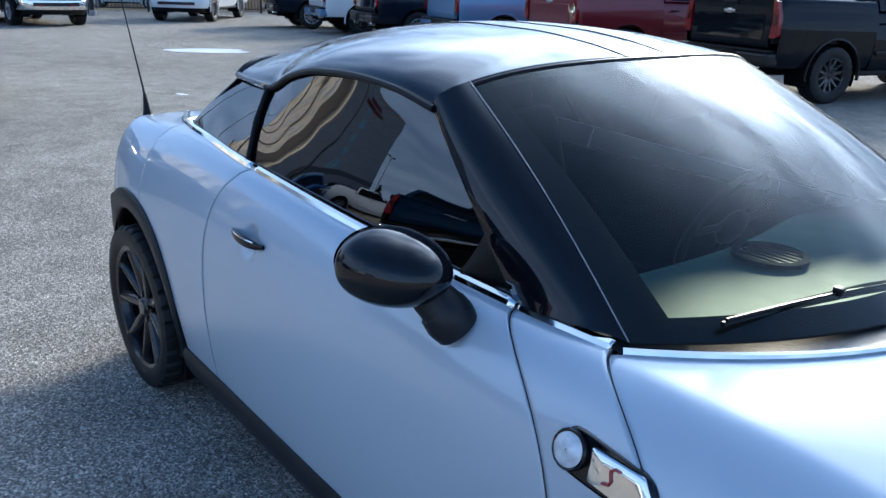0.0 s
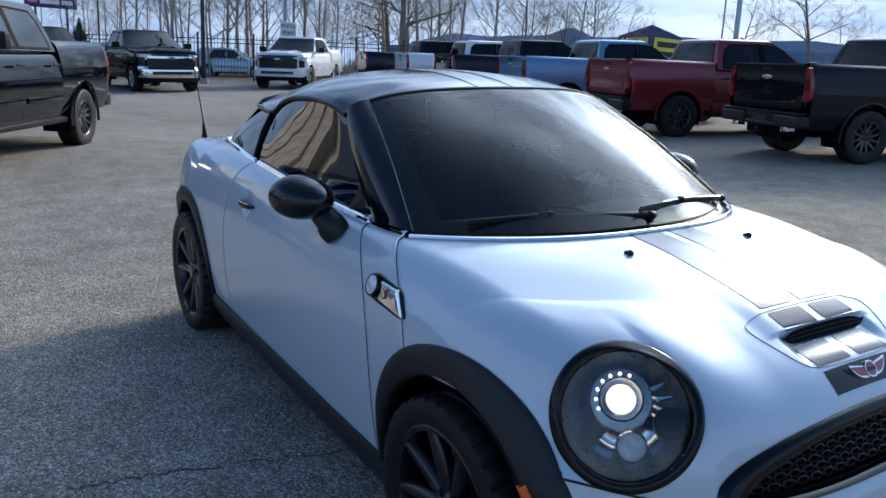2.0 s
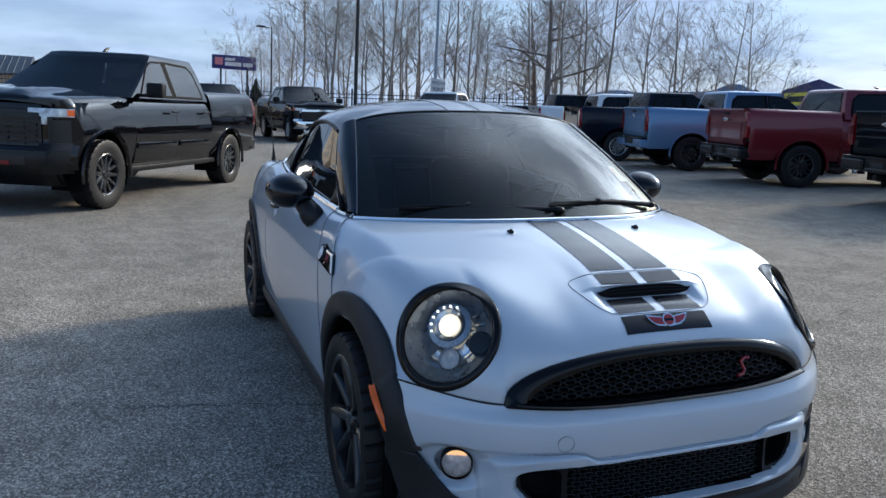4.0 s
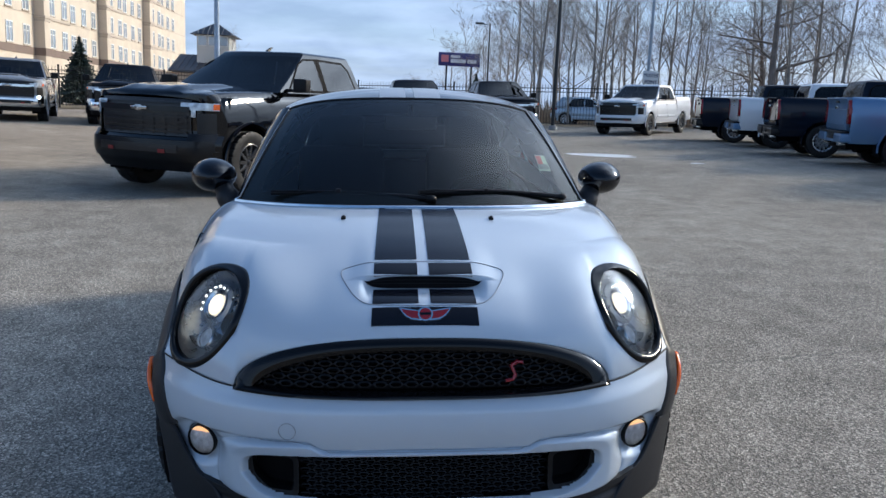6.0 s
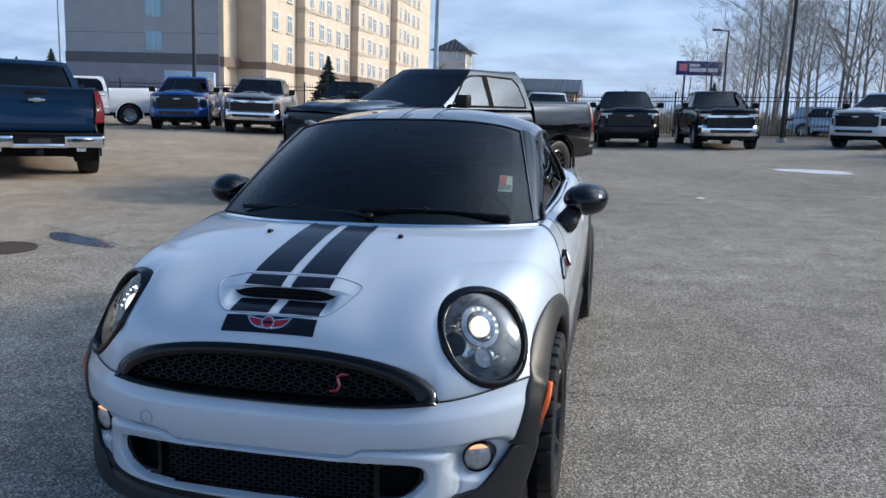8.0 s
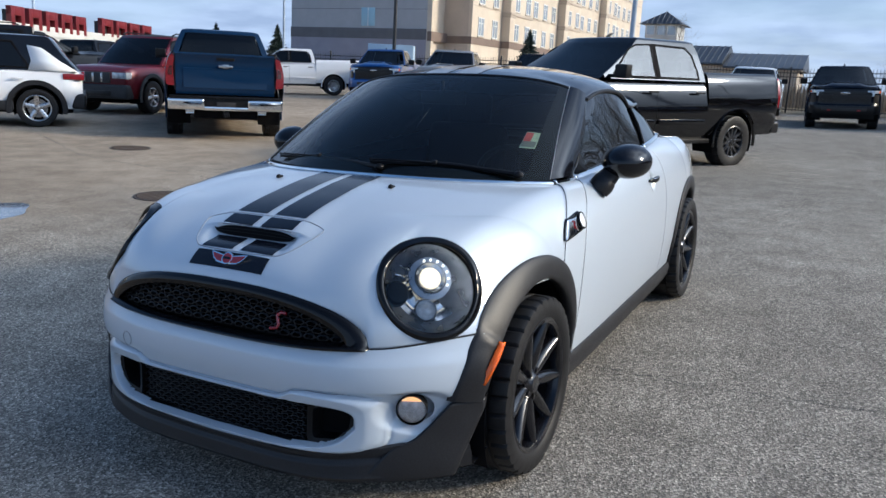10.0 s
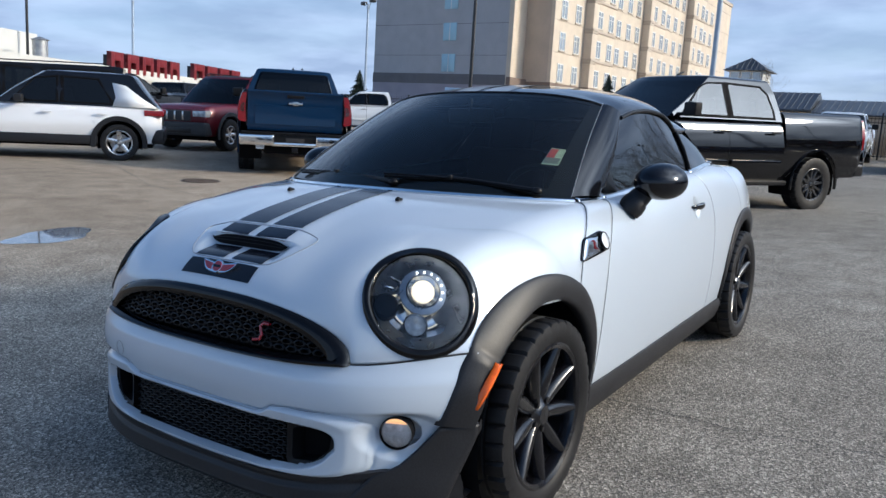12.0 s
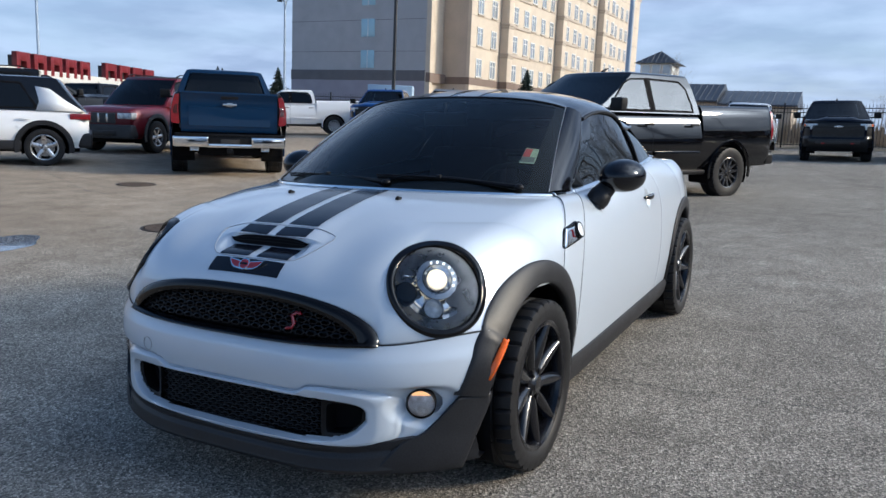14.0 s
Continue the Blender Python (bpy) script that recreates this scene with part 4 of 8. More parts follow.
# black lower lip and corners
rows = []
for y in np.linspace(0, 0.775, 90):
    yy = min(y, 0.80)
    top = min(float(cut_z(yy)), 0.28) + 0.006
    x1 = float(nose_x(min(top, 0.5))) - float(nose_plan(y)) + 0.004
    xl = float(nose_x(0.16)) - float(nose_plan(y)) * 1.02 + 0.012 - 0.03 * float(smooth(0.5, 0.78, y))
    z1 = 0.160 + 0.022 * float(smooth(0.30, 0.83, y))
    row = [(x1 - 0.03, y, top), (x1, y, top - 0.002)]
    for t in np.linspace(0.12, 0.78, 8):
        row.append((x1 + (xl - x1) * smooth(0.3, 1, t) - 0.006 * math.exp(-((t - 0.45) / 0.12) ** 2), y, top + (z1 + 0.035 - top) * t))
    row += [(xl, y, z1 + 0.028), (xl + 0.004, y, z1 + 0.015), (xl - 0.006, y, z1), (xl - 0.12, y, z1 + 0.01)]
    rows.append(row)
part("lower_lip", both(grid(np.array(rows))), TRIM, coupe, "black plastic lower lip", sharp=40)
# corner piece from the lip up to the flare
rows = []
for z in np.linspace(0.17, 0.398, 24):
    y0 = float(np.interp(z, (0.17, 0.27, 0.294, 0.334, 0.40), (0.52, 0.60, 0.655, 0.690, 0.739)))
    rows.append([(float(nose_x(z)) - float(nose_plan(y)) + 0.004, y, z) for y in np.linspace(y0, 0.745 + 0.055 * min(1, (z - 0.17) / 0.2), 20)])
    rows[-1] += [(rows[-1][-1][0] - 0.012, rows[-1][-1][1] + 0.003, z), (rows[-1][-1][0] - 0.05, rows[-1][-1][1] - 0.01, z)]
for sd in (1, -1):
    vf = grid(np.array(rows))
    part("bumper_corner", vf if sd > 0 else mirror(vf), TRIM, coupe, "black plastic bumper corner", thick=0.012)
# black throat of the lower opening
rows = []
for a in np.linspace(0, 2 * math.pi, 120, endpoint=False):
    c, sn = math.cos(a), math.sin(a)
    lo, hi = 0.0, 1.0
    for _ in range(24):
        q = (lo + hi) / 2
        if float(intake_field(np.array(q * 0.56 * c), np.array(0.329 + q * 0.12 * sn))) < 0.988:
            lo = q
        else:
            hi = q
    y, z = lo * 0.56 * c, 0.329 + lo * 0.12 * sn
    xs_in = float(nose_x(z)) - float(nose_plan(y))
    rows.append([(xs_in - 0.013, y, z), (xs_in - 0.075, y * 0.99, 0.329 + (z - 0.329) * 0.97)])
part("intake_throat", grid(np.array(rows), loop_u=True), SATIN, bumper, recalc=False)
# fine joint along the step of the middle panel
step = [(0.0, 0.4125), (0.262, 0.4125), (0.285, 0.418), (0.315, 0.434), (0.36, 0.4375), (0.50, 0.433)]
jl = []
for (ya, za), (yb, zb) in zip(step, step[1:]):
    for q in np.linspace(0, 1, 12, endpoint=False):
        jl.append((ya + (yb - ya) * q, za + (zb - za) * q))
jl = [(-y, z) for y, z in reversed(jl[1:])] + jl
part("panel_joint", tube([(float(bumper_x(np.array(y), np.array(z))) + 0.0006, y, z) for y, z in jl], 0.0013, 5), SEAM, bumper)
# tow cover and lower grille
tow = lathe([(0.0225, 0.0005), (0.0225, 0.002), (0.0240, 0.002), (0.0240, 0.0005)], 36, "x")
tx = float(bumper_x(np.array(0.376), np.array(0.472)))
part("tow_cover", moved(tow, Matrix.Translation((tx, -0.376, 0.472)) @ Matrix.Rotation(radians(-10), 4, 'Z')), SEAM, bumper)


def honeycomb(y0, y1, z0, z1, cw, ch, inside, place, bar=0.0022, depth=0.012):
    """A net of six-sided openings."""
    out = []
    rows = int((z1 - z0) / (ch * 0.5)) + 1
    for r in range(rows):
        for c in range(int((y1 - y0) / (cw * 1.0)) + 2):
            cy, cz = y0 + c * cw + (r % 2) * cw * 0.5, z0 + r * ch * 0.5
            if not inside(cy, cz):
                continue
            hexo = [(cy + cw * 0.50 * a, cz + ch * 0.46 * b) for a, b in ((-1, 0), (-0.55, 0.5), (0.55, 0.5), (1, 0), (0.55, -0.5), (-0.55, -0.5))]
            k = 1 - bar / (ch * 0.23)
            hexi = [(cy + (y - cy) * (k + 0.06), cz + (z - cz) * k) for y, z in hexo]
            ring = []
            for y, z in hexo:
                ring.append(place(y, z, -depth))
            for y, z in hexo:
                ring.append(place(y, z, 0))
            for y, z in hexi:
                ring.append(place(y, z, 0.0015))
            for y, z in hexi:
                ring.append(place(y, z, -depth))
            out.append(grid(np.array(ring).reshape(4, 6, 3), loop_v=True))
    return join(*out)


low_in = lambda y, z: intake_field(np.array(y), np.array(z)) < 1.0 and abs(y) < 0.345
place_low = lambda y, z, d: (float(nose_x(z)) - float(nose_plan(y)) - 0.030 + d, y, z)
part("lower_grille", honeycomb(-0.35, 0.35, 0.258, 0.402, 0.036, 0.024, low_in, place_low), SATIN, bumper, "black honeycomb lower grille")
part("grille_back", grid(np.array([[(float(nose_x(z)) - float(nose_plan(y)) - 0.072, y, z) for z in np.linspace(0.235, 0.425, 6)] for y in np.linspace(-0.56, 0.56, 40)])), DARK, bumper)
for sd in (1, -1):
    duct = rounded_loop([(0.350, 0.268), (0.440, 0.274), (0.490, 0.322), (0.498, 0.392), (0.350, 0.392)], 0.18, 5)
    o = [(sd * y, z) for y, z in duct]
    c = np.mean(duct, axis=0)
    i = [(sd * (c[0] + (y - c[0]) * 0.80), c[1] + (z - c[1]) * 0.78) for y, z in duct]
    mk = lambda pts, d: [(float(nose_x(z)) - float(nose_plan(y)) - d, y, z) for y, z in pts]
    P = np.array([mk(o, 0.07), mk(o, 0.016), mk(i, 0.020), mk(i, 0.07)])
    part("brake_duct", grid(P, loop_v=True), SATIN, bumper, "black frame of a brake duct")
# fog lamps
for sd in (1, -1):
    fx = float(nose_x(0.384) - nose_plan(0.640)) - 0.016
    m = Matrix.Translation((fx, sd * 0.640, 0.384)) @ Matrix.Rotation(radians(sd * 24), 4, 'Z')
    fog = part("fog_lamp", moved(lathe([(0.0465, -0.03), (0.0465, 0.002), (0.0445, 0.004), (0.0445, 0.0)], 32, "x"), m), SATIN, bumper, "round fog lamp with a faint amber glow")
    part("reflector", moved(lathe([(0.001, 0.002), (0.02, 0.001), (0.042, -0.004)], 28, "x"), m), FOG_GREY, fog)
    part("bulb", moved(prism([(0.041 * math.cos(a), 0.041 * math.sin(a)) for a in np.linspace(radians(45), radians(135), 14)], -0.002, 0.003, "x"), m), LAMP_DIM, fog, "amber glow under the lamp's brow")
    part("lens", moved(lathe([(0.001, 0.012), (0.02, 0.010), (0.035, 0.005), (0.043, -0.001)], 28, "x"), m), LENS, fog)

# ---- upper grille ----
GY = np.concatenate([np.linspace(-0.53, -0.40, 26), np.linspace(-0.39, 0.39, 60), np.linspace(0.40, 0.53, 26)])
top_edge = hood_front(np.abs(GY))
top_edge[:, 1] = GY
bot_edge = np.stack([nose_x(0.557) - nose_plan(GY) + 0.004, GY, 0.557 + 0.012 * (np.abs(GY) / 0.53) ** 2], 1)
loop = np.concatenate([top_edge, bot_edge[::-1]])
inner_loop = loop.copy()
inner_loop[:, 1] = loop[:, 1] * 0.925
inner_loop[:, 2] = np.where(loop[:, 2] > 0.60, loop[:, 2] - 0.030, loop[:, 2] + 0.014 * (loop[:, 2] < 0.59))
inner_loop[:, 2] = np.clip(inner_loop[:, 2], 0.572, 0.70)
inner_loop[:, 0] = nose_x(inner_loop[:, 2]) - nose_plan(inner_loop[:, 1])
shape = lambda lp, dx: lp + np.array((dx, 0, 0))
mid_loop = (loop + inner_loop) / 2
P = np.array([shape(loop, -0.03), shape(loop, 0.006), shape(mid_loop, 0.017), shape(inner_loop, 0.010), shape(inner_loop, -0.035)])
grille = part("grille_surround", grid(P, loop_v=True), LAMP_RING, coupe, "gloss black grille surround", sharp=60)


def in_grille(y, z):
    if abs(y) > 0.485:
        return False
    t = 0.574 + 0.140 * max(0, 1 - (abs(y) / 0.50) ** 2.7) ** (1 / 1.9)
    return 0.574 < z < t - 0.024


place_up = lambda y, z, d: (float(nose_x(z)) - float(nose_plan(y)) - 0.010 + d, y, z)
part("grille_mesh", honeycomb(-0.49, 0.49, 0.572, 0.70, 0.043, 0.036, in_grille, place_up, 0.0030, 0.016), SATIN, grille, "black honeycomb grille")
part("grille_back", grid(np.array([[(float(nose_x(z)) - float(nose_plan(y)) - 0.032, y, z) for z in np.linspace(0.56, 0.715, 6)] for y in np.linspace(-0.52, 0.52, 40)])), DARK, grille)
# red model mark: a plain bent stroke
sx = np.array([(0.028, 0.026), (0.010, 0.027), (-0.004, 0.018), (0.000, 0.006), (0.006, -0.006), (0.000, -0.018), (-0.022, -0.022)])
st = []
for i in range(len(sx) - 1):
    for t in np.linspace(0, 1, 5, endpoint=False):
        st.append(sx[i] + (sx[i + 1] - sx[i]) * t)
st = np.array(st + [sx[-1]])
part("model_mark", tube([(float(nose_x(0.622 + z)) - float(nose_plan(0.242 + y)) + 0.004, 0.242 + y, 0.622 + z) for y, z in st], 0.0048, 8), RED_BADGE, grille, "small red enamel mark")

# ---- head lamps ----
for sd in (1, -1):
    n, rt, up = lamp_axes(sd)
    c0 = LAMP_C * (1, sd, 1)

    def lp(r, a, d, ox=0.0, oy=0.0):
        return c0 + rt * (r * math.cos(a) * 0.985 + ox) + up * (r * math.sin(a) + oy) + n * d
    A = np.linspace(0, 2 * math.pi, 64, endpoint=False)
    ring = lambda prof, ox=0.0, oy=0.0: grid(np.array([[lp(r, a, d, ox, oy) for r, d in prof] for a in A]), loop_u=True)
    # the ring's outer edge follows the bonnet, its inner edge the lens
    rim_off = []
    for a in A:
        o = Vector(lp(LAMP_R * 1.03, a, 0.15))
        hit = HOOD_TREE.ray_cast(o, -Vector(n), 0.3)[0]
        rim_off.append(0.15 - (hit - o).length if hit is not None else np.nan)
    rim_off = np.array(rim_off)
    good = ~np.isnan(rim_off)
    basis = np.stack([np.ones(64), np.cos(A), np.sin(A), np.cos(2 * A), np.sin(2 * A), np.cos(3 * A), np.sin(3 * A)], 1)
    rim_off = basis @ np.linalg.lstsq(basis[good], rim_off[good], rcond=None)[0]
    P = [[lp(LAMP_R * k, a, q * o + d) for k, q, d in ((1.05, 1.1, -0.03), (1.045, 1.06, 0.003), (1.01, 1, 0.009), (0.95, 0.9, 0.013), (0.915, 0.5, 0.014), (0.885, 0.1, 0.009), (0.87, 0, 0.001), (0.86, 0, -0.03))] for a, o in zip(A, rim_off)]
    lamp = part("head_lamp", grid(np.array(P), loop_u=True), LAMP_RING, coupe, "round head lamp in a gloss black ring", sharp=60)
    part("housing", ring([(0.001, -0.085), (0.05, -0.080), (0.09, -0.062), (LAMP_R * 0.80, -0.028), (LAMP_R * 0.875, -0.004)]), HOUSING, lamp, "grey lamp housing")
    # projector with a ring of small lights
    px, py = sd * 0.010, 0.034
    part("projector", ring([(0.049, -0.060), (0.049, -0.022), (0.046, -0.014), (0.033, -0.020)], px, py), REFLECTOR, lamp)
    part("bulb", ring([(0.001, -0.008), (0.013, -0.009), (0.025, -0.014), (0.034, -0.021)], px, py), LAMP_ON, lamp, "lit projector lens")
    for k in range(7):
        a = radians(-30 + 135 * k / 6) if sd > 0 else radians(180 + 30 - 135 * k / 6)
        part("small_lamp", sphere(lp(0.055, a, -0.012, px, py), 0.0040, 10, 6), LED_ON, lamp)
    part("lamp_collar", ring([(0.067, -0.030), (0.067, -0.022), (0.050, -0.019), (0.048, -0.026)], px, py), HOUSING, lamp)
    # bright bowl sweeping down from the projector, and the turn lamp in it
    bowl = []
    for u in np.linspace(0, 1, 14):
        q = radians(185 + 120 * u) if sd > 0 else radians(-5 - 120 * u)
        bowl.append([lp(0.050 + 0.062 * v, q, -0.034 - 0.020 * math.sin(math.pi * v) + 0.018 * v, 0, 0.012) for v in np.linspace(0, 1, 8)])
    part("bowl", grid(np.array(bowl)), REFLECTOR, lamp, recalc=False)
    turn = part("turn_signal", ring([(0.035, -0.05), (0.035, -0.012), (0.031, -0.008), (0.029, -0.014)], -sd * 0.020, -0.066), REFLECTOR, lamp)
    part("turn_lens", ring([(0.001, -0.006), (0.012, -0.007), (0.022, -0.011), (0.030, -0.018)], -sd * 0.020, -0.066), FOG_GREY, turn)
    part("side_cover", ring([(0.001, -0.006), (0.030, -0.007), (0.036, -0.014), (0.037, -0.04)], -sd * 0.098, -0.006), SATIN, lamp)
    for k, a in enumerate((128, 145, 162, 179)):
        q = radians(a if sd > 0 else 180 - a)
        part("reflector_fin", tube([lp(0.052, q, -0.040, px * 0.6, py * 0.6), lp(0.085, q + 0.06 * sd, -0.022, 0, 0), lp(0.112, q + 0.12 * sd, -0.020, 0, 0)], [0.003, 0.007, 0.003], 6), REFLECTOR, lamp)
    part("lens", ring([(0.001, 0.020), (0.05, 0.0185), (0.09, 0.0135), (0.118, 0.006), (LAMP_R * 0.88, 0.000)]), LENS, lamp)

# amber side markers
for sd in (1, -1):
    a, b = np.array((1.552, 0.826, 0.560)), np.array((1.628, 0.800, 0.446))
    d = b - a
    m = []
    for t in np.linspace(0, 1, 12):
        p = a + d * t + np.array((0.010, 0.009, 0.006)) * math.sin(math.pi * t) + np.array((0, 0.004, 0))
        w = 0.0145 * (0.6 + 0.4 * math.sin(math.pi * min(max(t, 0.12), 0.88)))
        m.append([p + np.array((w, -0.006, w * 0.7)), p + np.array((w * 0.5, 0.007, 0)), p + np.array((-w * 0.5, 0.008, 0)), p + np.array((-w, 0.0, -w * 0.7))])
    vf = grid(np.array(m))
    part("side_marker", vf if sd > 0 else mirror(vf), AMBER, coupe, "amber side marker", thick=0.006)

# chrome scuttle with round repeater lamp: a slanted plate running forward and down
for sd in (1, -1):
    def sp(x, z, o):
        return (x, float(side_y(np.array(z), 0.70, 0.935, float(wide(x)))) + o, z)
    L0, L1 = SCUTTLE_LAMP, SCUTTLE_END
    frame_pts = rounded_loop([(L0[0] - 0.034, L0[1] + 0.012), (L0[0] - 0.004, L0[1] + 0.037), L1[0], L1[1], (L0[0] - 0.004, L0[1] - 0.036), (L0[0] - 0.034, L0[1] - 0.020)], 0.22, 6)
    c = np.mean(frame_pts, axis=0)
    mk = lambda k, o: [sp(c[0] + (x - c[0]) * k, c[1] + (z - c[1]) * k, o) for x, z in frame_pts]
    P = np.array([mk(1.0, -0.004), mk(1.0, 0.003), mk(0.955, 0.006), mk(0.92, 0.003), mk(0.01, 0.003)])
    vf = grid(P, loop_v=True)
    sc = part("side_scuttle", vf if sd > 0 else mirror(vf), GLOSS_BLACK, coupe, "black framed side scuttle with chrome plate")
    e0, e1 = np.array(L1[0]), np.array(L1[1])
    plate3 = rounded_loop([(L0[0] + 0.036, L0[1] + 0.022), e0 + (-0.008, -0.002), e1 + (-0.010, 0.007), (L0[0] + 0.044, L0[1] - 0.030)], 0.08, 4)
    c3 = np.mean(plate3, axis=0)
    vf = grid(np.array([[sp(x, z, 0.001) for x, z in plate3], [sp(x, z, 0.007) for x, z in plate3], [sp(*(c3 + (np.array((x, z)) - c3) * 0.90), 0.009) for x, z in plate3], [sp(*(c3 + (np.array((x, z)) - c3) * 0.5), 0.0085) for x, z in plate3], [sp(*(c3 + (np.array((x, z)) - c3) * 0.02), 0.0085) for x, z in plate3]]), loop_v=True)
    part("plate", vf if sd > 0 else mirror(vf), CHROME, sc)
    mark = tube([sp(c3[0] - 0.018 + 0.5 * y, c3[1] + 0.004 + 0.6 * z, 0.0105) for y, z in st], 0.0024, 6)
    part("mark", mark if sd > 0 else mirror(mark), RED_BADGE, sc)
    q = np.array(sp(L0[0], L0[1], 0.004))
    rep = moved(lathe([(0.029, -0.004), (0.029, 0.008), (0.021, 0.013), (0.001, 0.015)], 28, "y"), Matrix.Translation(q) @ Matrix.Rotation(radians(20), 4, 'X'))
    part("repeater", rep if sd > 0 else mirror(rep), FOG_GREY, sc)
    bz2 = moved(lathe([(0.028, 0.0095), (0.031, 0.010), (0.0335, 0.007), (0.034, 0.0)], 28, "y"), Matrix.Translation(q) @ Matrix.Rotation(radians(20), 4, 'X'))
    part("bezel", bz2 if sd > 0 else mirror(bz2), GLOSS_BLACK, sc)


# ---- glasshouse ----
roof_c = pch([-1.0, -0.9, -0.75, -0.5, -0.2, 0.0, 0.2, 0.34], [1.215, 1.262, 1.312, 1.362, 1.384, 1.382, 1.365, 1.340])
edge_y = pch([-0.95, -0.6, -0.3, 0.0, 0.2], [0.545, 0.588, 0.600, 0.608, 0.610])
edge_z = pch([-0.95, -0.78, -0.6, -0.45, -0.3, -0.1, 0.05, 0.2], [1.185, 1.178, 1.180, 1.232, 1.262, 1.272, 1.264, 1.238])


def head_x(b):
    """Line of the roof's front edge across the car, b from 0 in the middle to 1 at the pillar."""
    return 0.335 - 0.135 * b**2.2


def roof_point(u, b):
    """u from 0 at the front edge to 1 at the rear, b from 0 in the middle to 1 at the side."""
    x0, x1 = head_x(b), -0.965 + 0.085 * b**3
    x = x0 + (x1 - x0) * u
    yc, zc, ze = float(edge_y(x)), float(roof_c(x)), float(edge_z(x))
    y = yc * b
    z = ze + (zc - ze) * max(0, 1 - b**2.3) ** 0.62
    return (x, y, z)


us, bs = np.linspace(0, 1, 64), 1 - np.linspace(1, 0, 40) ** 1.6
R = np.array([[roof_point(u, b) for b in bs] for u in us])
roof = part("roof", both(grid(R)), ROOF_BLACK, coupe, "gloss black helmet-shaped roof", sharp=50, thick=0.02)
for sgn in (-1, 1):
    sv = []
    for u in np.linspace(0.005, 0.97, 46):
        row = []
        for y in np.linspace(0.020, 0.135, 6):
            b = y / 0.6
            p = np.array(roof_point(u, b))
            row.append(p + (0, 0, 0.002))
        sv.append(row)
    vf = grid(np.array(sv))
    part("roof_stripe", vf if sgn > 0 else mirror(vf), SILVER_STRIPE, roof, "silver stripe on the black roof", recalc=False)
# lip over the screen, and gutter over the side glass
lipf = [np.array(roof_point(0, abs(b))) * (1, 1 if b >= 0 else -1, 1) + (0.004, 0, -0.004) for b in np.linspace(-1, 1, 60)]
part("screen_seal", tube(lipf, 0.007, 8), SATIN, roof)
for sd in (1, -1):
    gt = [np.array((x, float(edge_y(x)) + 0.004, float(edge_z(x)) - 0.002)) * (1, sd, 1) for x in np.linspace(0.2, -0.62, 50)]
    part("gutter", tube(gt, 0.009, 8), SATIN, roof)
    tail_lip = [np.array(roof_point(u, 1)) * (1, sd, 1) for u in np.linspace(0.70, 1.0, 12)]
    part("roof_lip", tube(tail_lip, 0.011, 8), GLOSS_BLACK, roof)
part("roof_lip", tube([np.array(roof_point(1, abs(b))) * (1, 1 if b >= 0 else -1, 1) for b in np.linspace(-1, 1, 40)], 0.011, 8), GLOSS_BLACK, roof)


def screen_base(b):
    """Line where the windshield meets the cowl."""
    y = 0.690 * b
    return np.array((1.060 - 0.262 * abs(b)**2.3, y, 0.962 - 0.012 * b * b))


def screen_point(a, b):
    p0 = screen_base(b)
    q = np.array(roof_point(0, abs(b) * 0.90)) * (1, 1 if b >= 0 else -1, 1)
    p = p0 + (q - p0) * a
    bulge = 0.030 * math.sin(math.pi * a) * (1 - 0.5 * b * b)
    return p + np.array((0.55, 0, 0.83)) * bulge


S = np.array([[screen_point(a, b) for b in np.linspace(-0.985, 0.985, 48)] for a in np.linspace(0.0, 0.985, 26)])
ws = part("windshield", grid(S), WINDSHIELD, coupe, "clear raked windshield", recalc=False)
ws.visible_shadow = False
# dark printed band round the screen
band = []
for b0, b1, a0, a1 in ((-0.985, 0.985, 0.0, 0.075), (-0.985, 0.985, 0.955, 0.985)):
    band.append(grid(np.array([[screen_point(a, b) + (0.0, 0, -0.004) for b in np.linspace(b0, b1, 40)] for a in np.linspace(a0, a1, 4)])))
for sgn in (-1, 1):
    band.append(grid(np.array([[screen_point(a, sgn * b) + (0, 0, -0.004) for b in np.linspace(0.875 + 0.045 * a, 0.985, 4)] for a in np.linspace(0, 0.985, 26)])))
part("screen_band", join(*band), SATIN, ws, recalc=False)
stk = lambda y0, y1, a0, a1, o: grid(np.array([[screen_point(a, y / 0.69 / (1 - 0.12 * a)) + np.array((-0.55, 0, -0.83)) * o for y in np.linspace(y0, y1, 5)] for a in np.linspace(a0, a1, 5)]))
PAPER = mat("pale green sticker", (0.55, 0.66, 0.58), rough=0.5, vary=0.15, scale=40)
PAPER_R = mat("red sticker print", (0.55, 0.12, 0.14), rough=0.5, vary=0.1, scale=40)
sticker = part("sticker", stk(0.535, 0.590, 0.27, 0.42, 0.004), PAPER, ws, "small printed sticker inside the glass", recalc=False)
part("print_block", stk(0.538, 0.564, 0.33, 0.41, 0.002), PAPER_R, sticker, recalc=False)
for k in range(3):
    part("print_bar", stk(0.538, 0.586, 0.28 + 0.017 * k, 0.297 + 0.017 * k, 0.002), SEAM, sticker, recalc=False)

